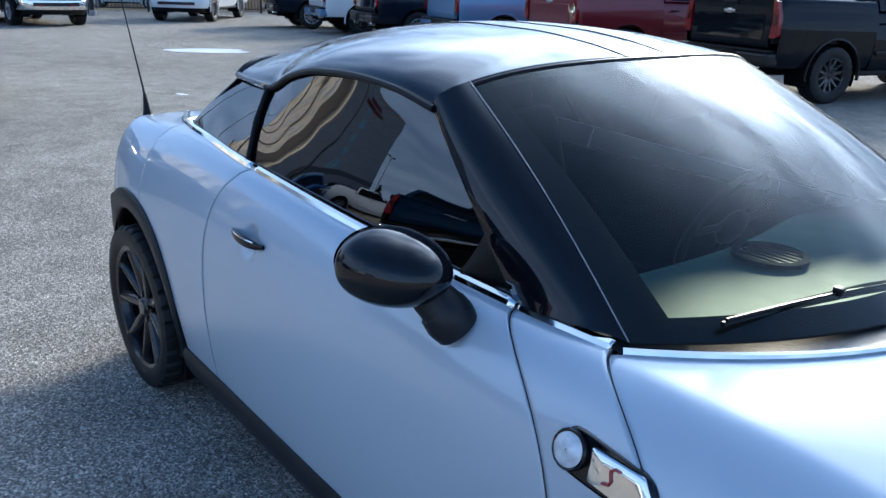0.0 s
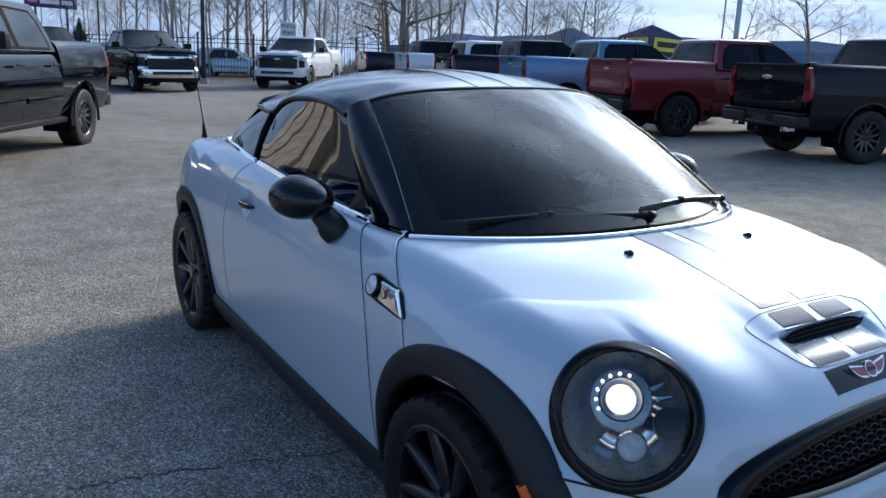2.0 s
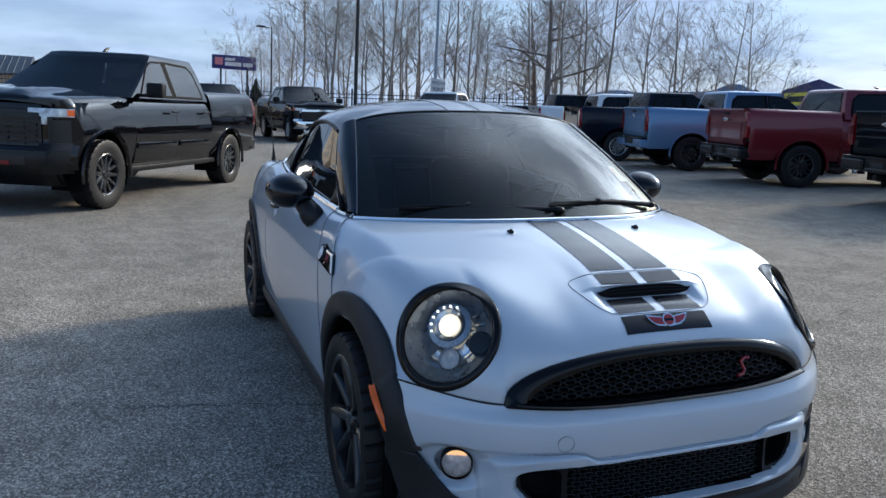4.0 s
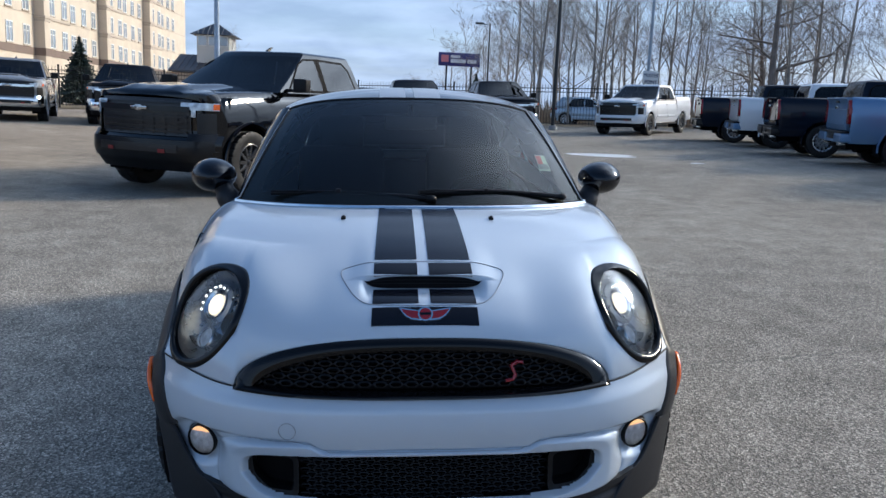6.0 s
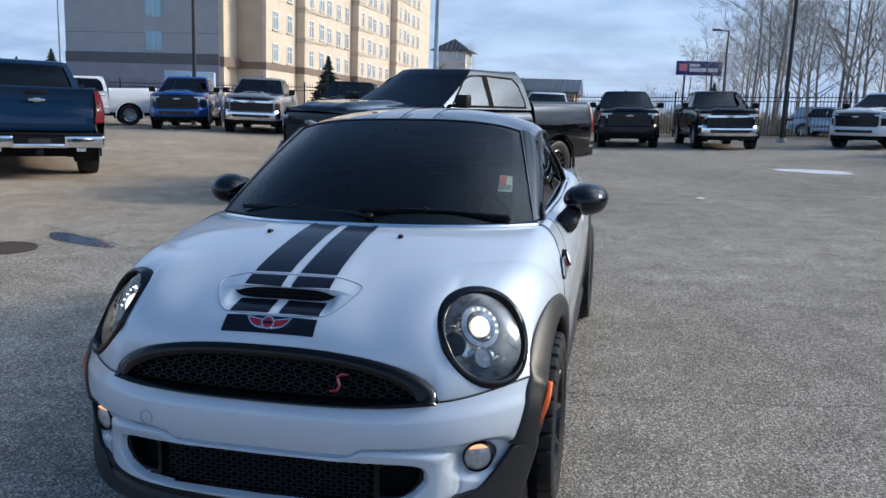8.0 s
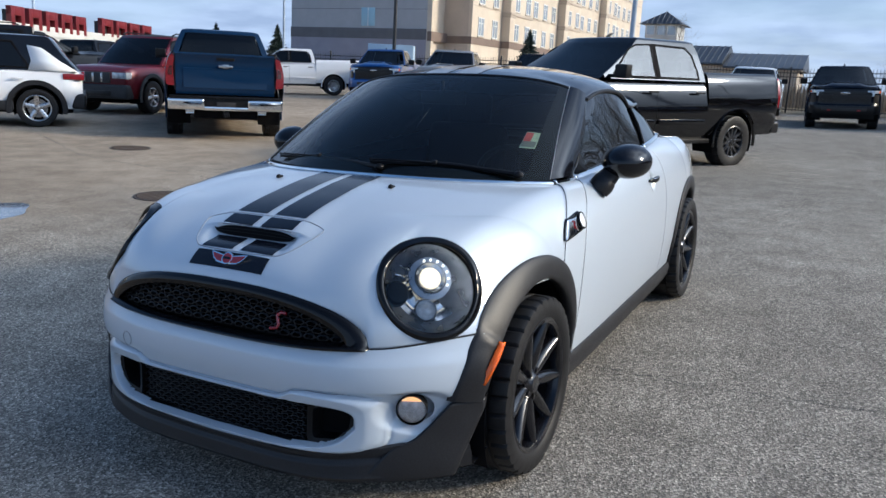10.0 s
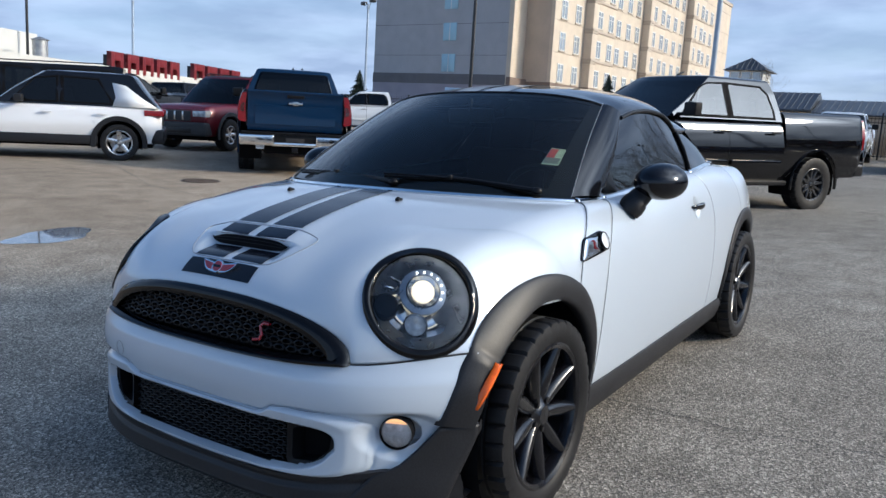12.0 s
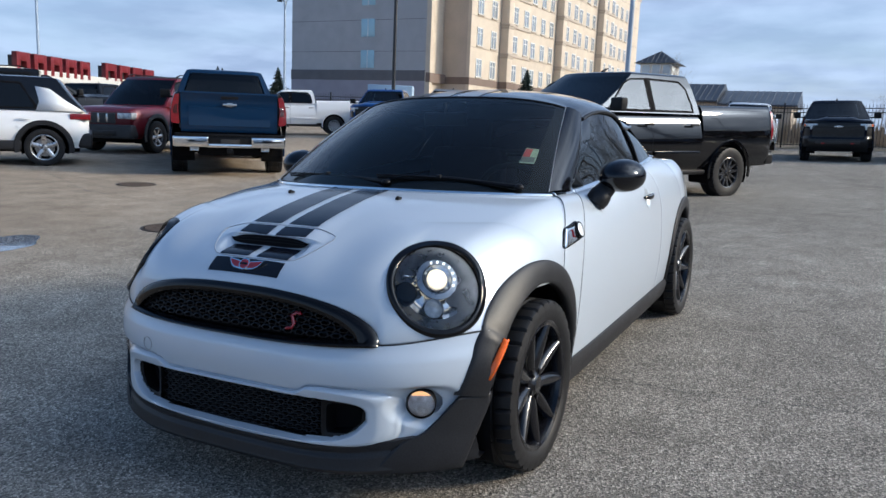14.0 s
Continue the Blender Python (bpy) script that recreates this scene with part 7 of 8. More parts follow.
def make_suv(name, label, L, W, H, wb, r, belt_z, roof, paint, clad, rim_m, hood_l, boxy, face):
    """A smaller five-door vehicle; x forward, origin amid the axles."""
    t = thing(name, label, "car", group="parked cars")
    FX, RX, HZ, AR = wb / 2, -wb / 2, r, r * 1.22
    xf, xr = FX + (L - wb) * 0.47, RX - (L - wb) * 0.53
    hw = W / 2
    nose_top = belt_z - 0.16 if not boxy else belt_z - 0.06
    top = pch([xr, xr + 0.15, xf - hood_l, xf - 0.25, xf], [belt_z - 0.10, belt_z + 0.04, belt_z, nose_top + 0.02, nose_top - 0.12])
    wid = pch([xr, xr + 0.25, 0.0, xf - 0.3, xf], [hw - 0.14, hw - 0.02, hw, hw - 0.03, hw - 0.16])
    part("body", both(shell_side(arch_xs(xf - 0.02, xr + 0.02, (FX, RX), AR), top, wid, (FX, RX), HZ, AR, 0.34, 0.001, 0.02)), paint, t, sharp=45)
    xb = xf - hood_l
    tz = H - 0.05
    xr_top = xr + (0.50 if not boxy else 0.12)
    upper = paint if boxy else roof
    wins = [[(xb - 0.42, belt_z + 0.05), (xb - 0.78, tz - 0.12), (xb - 1.15, tz - 0.07), (xb - 1.15, belt_z + 0.05)], [(xb - 1.25, belt_z + 0.05), (xb - 1.25, tz - 0.07), (xb - 1.85, tz - 0.09), (xb - 2.08, belt_z + 0.10), (xb - 2.08, belt_z + 0.05)]]
    if boxy:
        wins.append([(xb - 2.18, belt_z + 0.05), (xb - 2.15, tz - 0.09), (xr_top + 0.30, tz - 0.09), (xr_top + 0.24, belt_z + 0.05)])
    cab(t, (belt_z, belt_z + (tz - belt_z) * 0.5, tz), (xb, xb - 0.36, xb - 0.80), (xr + 0.05, xr + 0.16 if boxy else xr + 0.30, xr_top), (hw - 0.06, hw - 0.12, hw - 0.21), wins, upper, roof_mat=roof, bow=0.14)
    fb = part("front_bumper", box(xf - 0.25, xf + 0.03, -hw + 0.08, hw - 0.08, 0.34, belt_z - 0.42, 0.06, 4), clad, t)
    rb = part("rear_bumper", box(xr - 0.03, xr + 0.22, -hw + 0.06, hw - 0.06, 0.34, 0.62, 0.06, 4), clad, t)
    part("nose", box(xf - 0.22, xf - 0.01, -hw + 0.11, hw - 0.11, belt_z - 0.46, nose_top - 0.06, 0.05, 3), paint, t)
    gr = part("grille", box(xf - 0.10, xf + 0.012, -0.42, 0.42, belt_z - 0.40, nose_top - 0.10, 0.02), face, t)
    for y in (-0.22, 0.0, 0.22):
        part("grille_bar", box(xf - 0.02, xf + 0.022, y - 0.03, y + 0.03, belt_z - 0.38, nose_top - 0.12, 0.01), MARK_SILVER if boxy else GRILLE_BLACK, gr)
    part("intake", box(xf - 0.05, xf + 0.04, -0.45, 0.45, 0.40, 0.52, 0.015), GRILLE_BLACK, fb)
    for sd in (1, -1):
        hl = box(xf - 0.22, xf - 0.005, 0.46, hw - 0.09, nose_top - 0.24, nose_top - 0.09, 0.03, 3)
        part("head_lamp", hl if sd > 0 else mirror(hl), HEADLIGHT, t)
        tl = box(xr - 0.015, xr + 0.34, hw - 0.36, hw - 0.030, belt_z - (0.24 if boxy else 0.15), belt_z - (0.09 if boxy else 0.04), 0.02, 3)
        part("tail_lamp", tl if sd > 0 else mirror(tl), RED_LENS, t)
        mi = join(box(xb - 0.62, xb - 0.48, hw + 0.01, hw + 0.20, belt_z + 0.02, belt_z + 0.15, 0.03, 3), box(xb - 0.58, xb - 0.52, hw - 0.08, hw + 0.05, belt_z + 0.02, belt_z + 0.05))
        part("door_mirror", mi if sd > 0 else mirror(mi), clad, t)
        sl = box(RX + AR * 0.9, FX - AR * 0.9, hw - 0.05, hw + 0.014, 0.30, 0.47, 0.02)
        part("sill_cladding", sl if sd > 0 else mirror(sl), clad, t)
        for hx in (xb - 0.98, xb - 1.92):
            hb = box(hx - 0.09, hx + 0.09, hw + 0.004, hw + 0.035, belt_z - 0.16, belt_z - 0.13, 0.008)
            part("handle", hb if sd > 0 else mirror(hb), paint, t)
        for hx in (FX, RX):
            ar = grid(np.array([[(hx + q * math.cos(a), y, HZ + q * math.sin(a)) for q, y in ((AR + 0.085, hw + 0.008), (AR + 0.075, hw + 0.024), (AR, hw + 0.022), (AR - 0.02, hw - 0.03))] for a in np.linspace(radians(-12), radians(192), 28)]))
            part("arch_cladding", ar if sd > 0 else mirror(ar), clad, t, recalc=False)
            a = np.linspace(radians(-20), radians(200), 20)
            vf = join(grid(np.array([[(hx + (AR - 0.02) * math.cos(q), y, HZ + (AR - 0.02) * math.sin(q)) for y in (hw - 0.01, hw - 0.34)] for q in a])), grid(np.array([[(hx + k * math.cos(q), hw - 0.34, HZ + k * math.sin(q)) for k in (0.02, AR)] for q in a])))
            part("wheel_well", vf if sd > 0 else mirror(vf), DARK, t, recalc=False)
            put_wheel(rim_m, t, hx, sd * (hw - 0.115), HZ, spin=hx)
        if not boxy:
            # painted blade rising into the dark rear pillar
            bl = np.array([[(xr + 0.08, hw - 0.050, belt_z), (xr + 0.36, hw - 0.075, belt_z + 0.17), (xr + 0.66, hw - 0.125, tz - 0.17)], [(xb - 2.10, hw - 0.048, belt_z), (xb - 2.16, hw - 0.073, belt_z + 0.17), (xb - 2.10, hw - 0.145, tz - 0.13)]])
            vf = grid(bl)
            part("pillar_blade", vf if sd > 0 else mirror(vf), paint, t, thick=0.01)
            continue
        rr = tube([(xb - 0.95, sd * (hw - 0.24), H - 0.01), (xb - 1.1, sd * (hw - 0.24), H + 0.04), (xr_top + 0.45, sd * (hw - 0.24), H + 0.04), (xr_top + 0.3, sd * (hw - 0.24), H - 0.01)], 0.016, 6)
        part("roof_rail", rr, SATIN, t)
    part("chassis", box(xr + 0.2, xf - 0.2, -hw + 0.35, hw - 0.35, 0.24, 0.45, 0.02), DARK, t)
    seats = [box(xb - 1.25, xb - 1.08, y - 0.24, y + 0.24, 0.5, belt_z + 0.30, 0.05, 3) for y in (-0.36, 0.36)] + [box(xb - 2.15, xb - 1.98, -0.62, 0.62, 0.5, belt_z + 0.22, 0.05, 3), box(xb - 0.55, xb - 0.1, -hw + 0.16, hw - 0.16, 0.6, belt_z - 0.02, 0.04)]
    part("cab_interior", join(*seats), CAB_TRIM, t)
    return t


suv_wheel = wheel_meshes(0.345, 0.225, 0.235, 5, ALLOY, "plain", 36)
old_wheel = wheel_meshes(0.375, 0.25, 0.215, 6, ALLOY, "plain", 36)
SUV_RED = car_paint("old red paint", (0.11, 0.006, 0.012), metal=0.2, coat=0.5)
OLD_PLASTIC = mat("grey bumper plastic", (0.040, 0.041, 0.043), rough=0.6, vary=0.2, grain=0.2, scale=6)
suv = make_suv("crossover", "white crossover with a black roof and dark cladding", 4.12, 1.82, 1.64, 2.64, 0.345, 1.02, GLOSS_BLACK, paints["white"], TRIM, suv_wheel, 1.12, False, GRILLE_BLACK)
suv.matrix_basis = on_ground(-4.55, -12.24, -38) @ Matrix.Scale(0.94, 4)
xs_ = make_suv("old_sport_utility", "dark red sport utility with grey plastic bumper", 4.53, 1.85, 1.82, 2.70, 0.375, 1.08, OLD_PLASTIC, SUV_RED, OLD_PLASTIC, old_wheel, 1.18, True, OLD_PLASTIC)
xs_.matrix_basis = on_ground(-9.75, -13.35, 15) @ Matrix.Scale(0.95, 4)
van = make_suv("grey_sport_utility", "tall grey sport utility behind the white crossover", 5.3, 2.02, 1.95, 3.05, 0.40, 1.18, paints["charcoal"], paints["charcoal"], TRIM, old_wheel, 1.2, True, GRILLE_BLACK)
van.matrix_basis = on_ground(-7.0, -18.0, -36) @ Matrix.Scale(0.97, 4)

hatch_paint = car_paint("pale blue hatchback paint", (0.42, 0.50, 0.58), metal=0.3)
hb_car = make_suv("hatchback", "pale blue hatchback parked beyond the iron fence", 4.1, 1.74, 1.52, 2.55, 0.31, 0.95, hatch_paint, hatch_paint, hatch_paint, suv_wheel, 1.05, False, GRILLE_BLACK)
hb_car.matrix_basis = on_ground(-38.6, 11.2, 62)



# ---- fence, poles, trees, buildings ----
IRON = mat("black iron", (0.012, 0.012, 0.013), rough=0.5, vary=0.2, scale=8)
POLE_BLACK = mat("black pole paint", (0.014, 0.015, 0.018), rough=0.45, vary=0.2, scale=4)
POLE_PALE = mat("pale blue-grey pole paint", (0.36, 0.43, 0.52), rough=0.4, metal=0.2, vary=0.12, scale=3)
GALV = mat("galvanised steel", (0.36, 0.37, 0.38), rough=0.45, metal=0.6, vary=0.15, scale=5)


def fence(pts, bay=2.4, high=1.95):
    """Spiked iron fence: posts, rails and bars, bay by bay."""
    f = thing("iron_fence", "black iron picket fence with spiked tops round the lot", "fence")
    pts = np.array(pts, float)
    seg = np.linalg.norm(np.diff(pts, axis=0), axis=1)
    s = np.r_[0, np.cumsum(seg)]
    n = int(s[-1] / bay)
    at = [np.array([np.interp(s[-1] * k / n, s, pts[:, i]) for i in (0, 1)]) for k in range(n + 1)]
    post = mesh_of("post", join(box(-0.035, 0.035, -0.035, 0.035, 0, high + 0.12, 0.006), box(-0.045, 0.045, -0.045, 0.045, high + 0.10, high + 0.14, 0.01)), IRON)
    picket_vf = tube([(0, 0, 0.10), (0, 0, high), (0, 0, high + 0.09)], [0.011, 0.011, 0.002], 4)
    picket, rest = mesh_of("picket", picket_vf, IRON), []
    for p in at:
        o = new("post", post)
        o.parent = f
        o.matrix_basis = on_ground(*p, plumb=True)
    for a, b in zip(at, at[1:]):
        za, zb = float(gz(*a)), float(gz(*b))
        for h in (0.18, high - 0.30, high - 0.12):
            part("rail", tube([(*a, za + h), (*b, zb + h)], 0.018, 4), IRON, f)
        for k in range(1, 17):
            q = a + (b - a) * k / 17
            m = Matrix.Translation((q[0], q[1], za + (zb - za) * k / 17)) @ PLUMB
            if -13 < q[1] < 11:
                o = new("picket", picket)
                o.parent, o.matrix_basis = f, m
            else:
                rest.append(moved(picket_vf, m))
    tagged(part("picket_run", join(*rest), IRON, f), kind="stuff")


fence([(-30.5, 42), (-31.5, 20), (-33.0, 8.8), (-36.0, -1.2), (-37.0, -12.0), (-34.0, -24.0), (-30.0, -32.0)])


def light_pole(x, y, high, r, material, arms, label):
    """A tall car-park light on a round base."""
    p = thing("light_pole", label, "lamp post", at=on_ground(x, y, 0, plumb=True))
    part("base", lathe([(r * 1.9, 0), (r * 1.9, 0.16), (r * 1.7, 0.2), (0.01, 0.2)], 24, "z"), mat("concrete base", (0.35, 0.34, 0.32), rough=0.85, vary=0.2, grain=0.2, scale=3) if "concrete base" not in bpy.data.materials else bpy.data.materials["concrete base"], p)
    part("shaft", tube([(0, 0, 0.15), (0, 0, high * 0.5), (0, 0, high)], [r, r * 0.9, r * 0.75], 14), material, p)
    for a in arms:
        c, s = math.cos(radians(a)), math.sin(radians(a))
        if material is POLE_BLACK:
            arm = part("arm", tube([(0, 0, high - 0.1), (c * 0.7, s * 0.7, high - 0.02)], 0.035, 8), material, p)
            part("lamp_head", moved(box(-0.05, 0.62, -0.2, 0.2, -0.07, 0.07, 0.03), Matrix.Translation((c * 0.6, s * 0.6, high)) @ Matrix.Rotation(radians(a), 4, 'Z')), material, arm)
        else:
            t = np.linspace(0, 1, 9)
            arm = part("arm", tube(np.stack([c * 0.9 * t, s * 0.9 * t, high - 0.7 + 0.9 * np.sin(t * 1.6)], 1), 0.03, 8), material, p)
            part("lamp_head", moved(box(-0.25, 0.3, -0.2, 0.2, -0.12, 0.12, 0.05), Matrix.Translation((c * 0.95, s * 0.95, high + 0.15)) @ Matrix.Rotation(radians(a), 4, 'Z')), POLE_BLACK, arm)


light_pole(-29.6, 7.1, 10.5, 0.085, POLE_BLACK, (0, 180), "tall black car-park light pole by the fence")
light_pole(-26.8, -17.2, 10.5, 0.085, POLE_BLACK, (0, 180), "tall black car-park light pole among the pickups")
light_pole(-27.0, -6.6, 10.8, 0.105, POLE_PALE, (20, 200), "tall pale grey light pole with twin heads")
light_pole(-19.5, 26.8, 11.5, 0.115, POLE_PALE, (150, -30), "tall pale blue-grey light pole behind the pickups")
light_pole(-45.0, -38.5, 9.2, 0.10, POLE_PALE, (60, 240), "pale light pole with twin heads near the hotel")
light_pole(-30.5, -47.5, 9.4, 0.10, POLE_PALE, (60, 240), "pale light pole with twin heads by the showroom")
light_pole(-18.0, -38.0, 9.0, 0.075, POLE_BLACK, (20,), "slim black light pole before the showroom")
light_pole(-42.0, 15.3, 9.6, 0.115, POLE_PALE, (0, 180), "pale light pole with a white sign board")
light_pole(-62.0, 8.3, 8.0, 0.07, POLE_BLACK, (-90,), "short black street light behind the fence")
light_pole(-26.0, 34.0, 10.5, 0.05, GALV, (120,), "slim galvanised street light behind the pickups")

SIGN_WHITE = mat("white sign board", (0.72, 0.75, 0.77), rough=0.5, vary=0.08, scale=4)
SIGN_BLUE = mat("deep blue sign face", (0.018, 0.018, 0.16), rough=0.35, coat=0.3, vary=0.12, scale=2)
SIGN_TEXT = mat("pale sign print", (0.75, 0.76, 0.80), rough=0.5, vary=0.05, scale=5)
SIGN_PINK = mat("pink sign mark", (0.65, 0.22, 0.25), rough=0.5, vary=0.05, scale=5)
b = thing("sign_board", "white board with dark print on a light pole", "sign", at=on_ground(-41.8, 15.3, 18, plumb=True))
part("board", box(0.14, 0.20, -0.56, 0.56, 2.35, 3.25, 0.02), SIGN_WHITE, b)
PRINT = mat("dark blue print", (0.03, 0.05, 0.14), rough=0.6, vary=0.05)


def lettering(name, text, size, material, parent, m):
    """Raised words as a mesh, in the built-in font."""
    cu = bpy.data.curves.new(name, 'FONT')
    cu.body, cu.size, cu.align_x, cu.extrude = text, size, 'CENTER', 0.006
    tmp = bpy.data.objects.new(name, cu)
    scene.collection.objects.link(tmp)
    bpy.context.view_layer.update()
    me = bpy.data.meshes.new_from_object(tmp.evaluated_get(bpy.context.evaluated_depsgraph_get()))
    bpy.data.objects.remove(tmp)
    me.materials.clear()
    me.materials.append(material)
    ob = new(name, me)
    ob.parent, ob.matrix_basis = parent, m
    return ob


FACE_X = Matrix(((0, 0, 1), (1, 0, 0), (0, 1, 0))).to_4x4()
for k, word in enumerate(("MUSTER", "POINT")):
    lettering("lettering", word, 0.29, PRINT, b, Matrix.Translation((0.205, 0.0, 2.90 - 0.38 * k)) @ FACE_X)

# hotel sign: blue panel on two posts, lettering as plain bars
hs = thing("hotel_sign", "deep blue sign panel with pale lettering on posts", "sign", at=on_ground(-104.0, 9.67, 3, plumb=True) @ Matrix.Scale(1.42, 4))
part("panel", box(-0.2, 0.2, -2.0, 2.0, 4.9, 6.15, 0.03), SIGN_BLUE, hs)
part("mark", box(0.2, 0.22, -1.75, -1.05, 5.25, 5.90), SIGN_PINK, hs)
part("print_bar", box(0.2, 0.22, -0.85, 0.05, 5.66, 5.90), SIGN_TEXT, hs)
for y0, y1 in ((-0.85, 0.62), (0.78, 1.65)):
    part("print_bar", box(0.2, 0.22, y0, y1, 5.20, 5.55), SIGN_TEXT, hs)
for y in (-1.2, 1.2):
    part("post", box(-0.08, 0.08, y - 0.08, y + 0.08, 0, 4.95), POLE_BLACK, hs)


# ---- bare trees ----
BARK = mat("pale grey bark", (0.30, 0.265, 0.23), rough=0.85, vary=0.3, grain=0.2, scale=2.5, bump=0.3)
BARK_DARK = mat("brown bark", (0.19, 0.155, 0.13), rough=0.85, vary=0.3, grain=0.2, scale=2.5, bump=0.3)


def limb(rnd, p, d, length, r, depth, out, spread, up, sides):
    """Grow a limb and its forks; short straight runs with a little bend."""
    n = 4 if depth > 1 else 3
    pts, rr = [p], [r]
    for k in range(n):
        d = (d + Vector((rnd.uniform(-1, 1), rnd.uniform(-1, 1), rnd.uniform(-0.3, 1) * up)) * 0.13).normalized()
        p = p + d * (length / n)
        pts.append(p)
        rr.append(max(r * (1 - 0.62 * (k + 1) / n), 0.005))
    out.append(tube([tuple(q) for q in pts], rr, sides if depth > 2 else 3))
    if depth == 0:
        return
    kids = rnd.randint(3, 4) if depth > 1 else rnd.randint(3, 5)
    for k in range(kids):
        i = rnd.uniform(0.30, 1.0) * n
        j = min(int(i), n - 1)
        q = pts[j] + (pts[j + 1] - pts[j]) * (i - j)
        ax = d.orthogonal().normalized()
        ax.rotate(Matrix.Rotation(rnd.uniform(0, 6.28), 3, d))
        nd = (d * math.cos(radians(spread * rnd.uniform(0.6, 1.2))) + ax * math.sin(radians(spread * rnd.uniform(0.6, 1.2)))).normalized()
        nd = (nd + Vector((0, 0, 0.22 * up))).normalized()
        limb(rnd, q, nd, length * rnd.uniform(0.50, 0.75), rr[j] * 0.58, depth - 1, out, spread, up, sides)


def tree_meshes(seed, high, r, depth, spread, up, crown_from, material):
    """Trunk and crown of a leafless tree."""
    rnd = random.Random(seed)
    tr, pts, rr = [], [], []
    p, d = Vector((0, 0, -0.1)), Vector((0, 0, 1))
    n = 9
    for k in range(n + 1):
        pts.append(p.copy())
        rr.append(r * (1.25 if k == 0 else 1 - 0.86 * k / n))
        d = (d + Vector((rnd.uniform(-1, 1), rnd.uniform(-1, 1), 0.8)) * 0.07).normalized()
        p = p + d * (high / n)
    trunk = tube([tuple(q) for q in pts], rr, 8)
    out = []
    m = rnd.randint(11, 13)
    for k in range(m):
        i = n * (crown_from + (1 - crown_from) * (k + rnd.random()) / m)
        j = min(int(i), n - 1)
        q = pts[j] + (pts[j + 1] - pts[j]) * (i - j)
        a = rnd.uniform(0, 6.28)
        t = (i / n - crown_from) / (1 - crown_from)
        nd = Vector((math.cos(a), math.sin(a), math.tan(radians(90 - spread * rnd.uniform(0.8, 1.4))))).normalized()
        limb(rnd, q, nd, high * (0.34 - 0.20 * t) * rnd.uniform(0.8, 1.2), rr[j] * 0.5, depth, out, spread, up, 5)
    return mesh_of("trunk", trunk, material, recalc=False), mesh_of("crown", join(*out), material, recalc=False)


kinds = [tree_meshes(11, 9.5, 0.11, 3, 42, 0.6, 0.20, BARK), tree_meshes(12, 10.5, 0.10, 3, 36, 0.7, 0.24, BARK), tree_meshes(13, 8.6, 0.09, 3, 46, 0.5, 0.22, BARK),
         tree_meshes(14, 11.0, 0.27, 3, 58, 0.35, 0.20, BARK_DARK), tree_meshes(15, 7.0, 0.11, 3, 50, 0.5, 0.30, BARK_DARK)]


def put_tree(kind, x, y, size, turn, label):
    t = thing("bare_tree", label, "tree", "bare trees", at=on_ground(x, y, turn, plumb=True) @ Matrix.Scale(size, 4))
    for nm, me in zip(("trunk", "crown"), kinds[kind]):
        o = new(nm, me)
        o.parent = t


THICKET = mat("dry brown brush", (0.36, 0.28, 0.19), rough=0.9, vary=0.4, grain=0.2, scale=0.8)


def thicket():
    """Dry brush and tall grass beyond the fence: countless thin stalks."""
    rnd = random.Random(77)
    vs, fs = [], []
    for _ in range(9000):
        y = rnd.uniform(-8, 46)
        x = -49.0 + rnd.gauss(0, 2.2) + 0.12 * y
        clump = 0.55 + 0.45 * math.sin(y * 1.7) * math.sin(y * 0.53 + 1)
        h, w = rnd.uniform(0.5, 1.3) + 1.1 * clump * rnd.random(), rnd.uniform(0.02, 0.07)
        z = float(gz(x, y))
        a, ln = rnd.uniform(0, 6.28), rnd.uniform(0, 0.45)
        n = len(vs)
        vs += [(x, y - w, z), (x, y + w, z), (x + ln * math.cos(a), y + ln * math.sin(a), z + h)]
        fs.append((n, n + 1, n + 2))
    tagged(part("dry_brush", (np.array(vs), fs), THICKET, recalc=False), "dry brown brush and tall grass beyond the fence", "brush", kind="stuff")


thicket()
rt = random.Random(5)
for i in range(40):
    y = -1.0 + i * 0.94 + rt.uniform(-0.5, 0.5)
    x = -43 + rt.uniform(-6.5, 5.5) + (0.05 * y)
    if y < 3.5:
        continue
    if y < 7:
        x -= 74
    elif 12 < y < 20:
        x = min(x, -44.5)
    put_tree(rt.choice((0, 1, 2, 0, 1)), x, y, rt.uniform(0.82, 1.15) * (0.55 if y < 7 else 1.0), rt.uniform(0, 360), "slender leafless poplar behind the fence")
for x, y, k, s in ((-112, 9.2, 0, 1.15), (-109, 11.4, 1, 1.25), (-115, 13.5, 2, 1.3), (-98, 12.4, 0, 1.2), (-92, 13.6, 1, 1.15), (-88, 11.6, 2, 1.0), (-95, 15.6, 1, 1.3), (-84, 14.5, 0, 1.1), (-78, 12.6, 2, 1.0), (-74, 14.2, 1, 1.05)):
    put_tree(k, x, y, s, 40 * y, "slender leafless poplar behind the hotel sign")
for i in range(22):
    y = 9 + i * 1.5 + rt.uniform(-0.6, 0.6)
    put_tree(rt.choice((0, 1, 2)), -60 + rt.uniform(-8, 6), y, rt.uniform(0.85, 1.2), rt.uniform(0, 360), "slender leafless poplar in the far row")
put_tree(3, -36.5, 20.2, 0.92, 40, "broad leafless tree with a thick trunk by the fence")
put_tree(3, -47.0, 25.0, 0.85, 130, "broad leafless tree behind the fence")
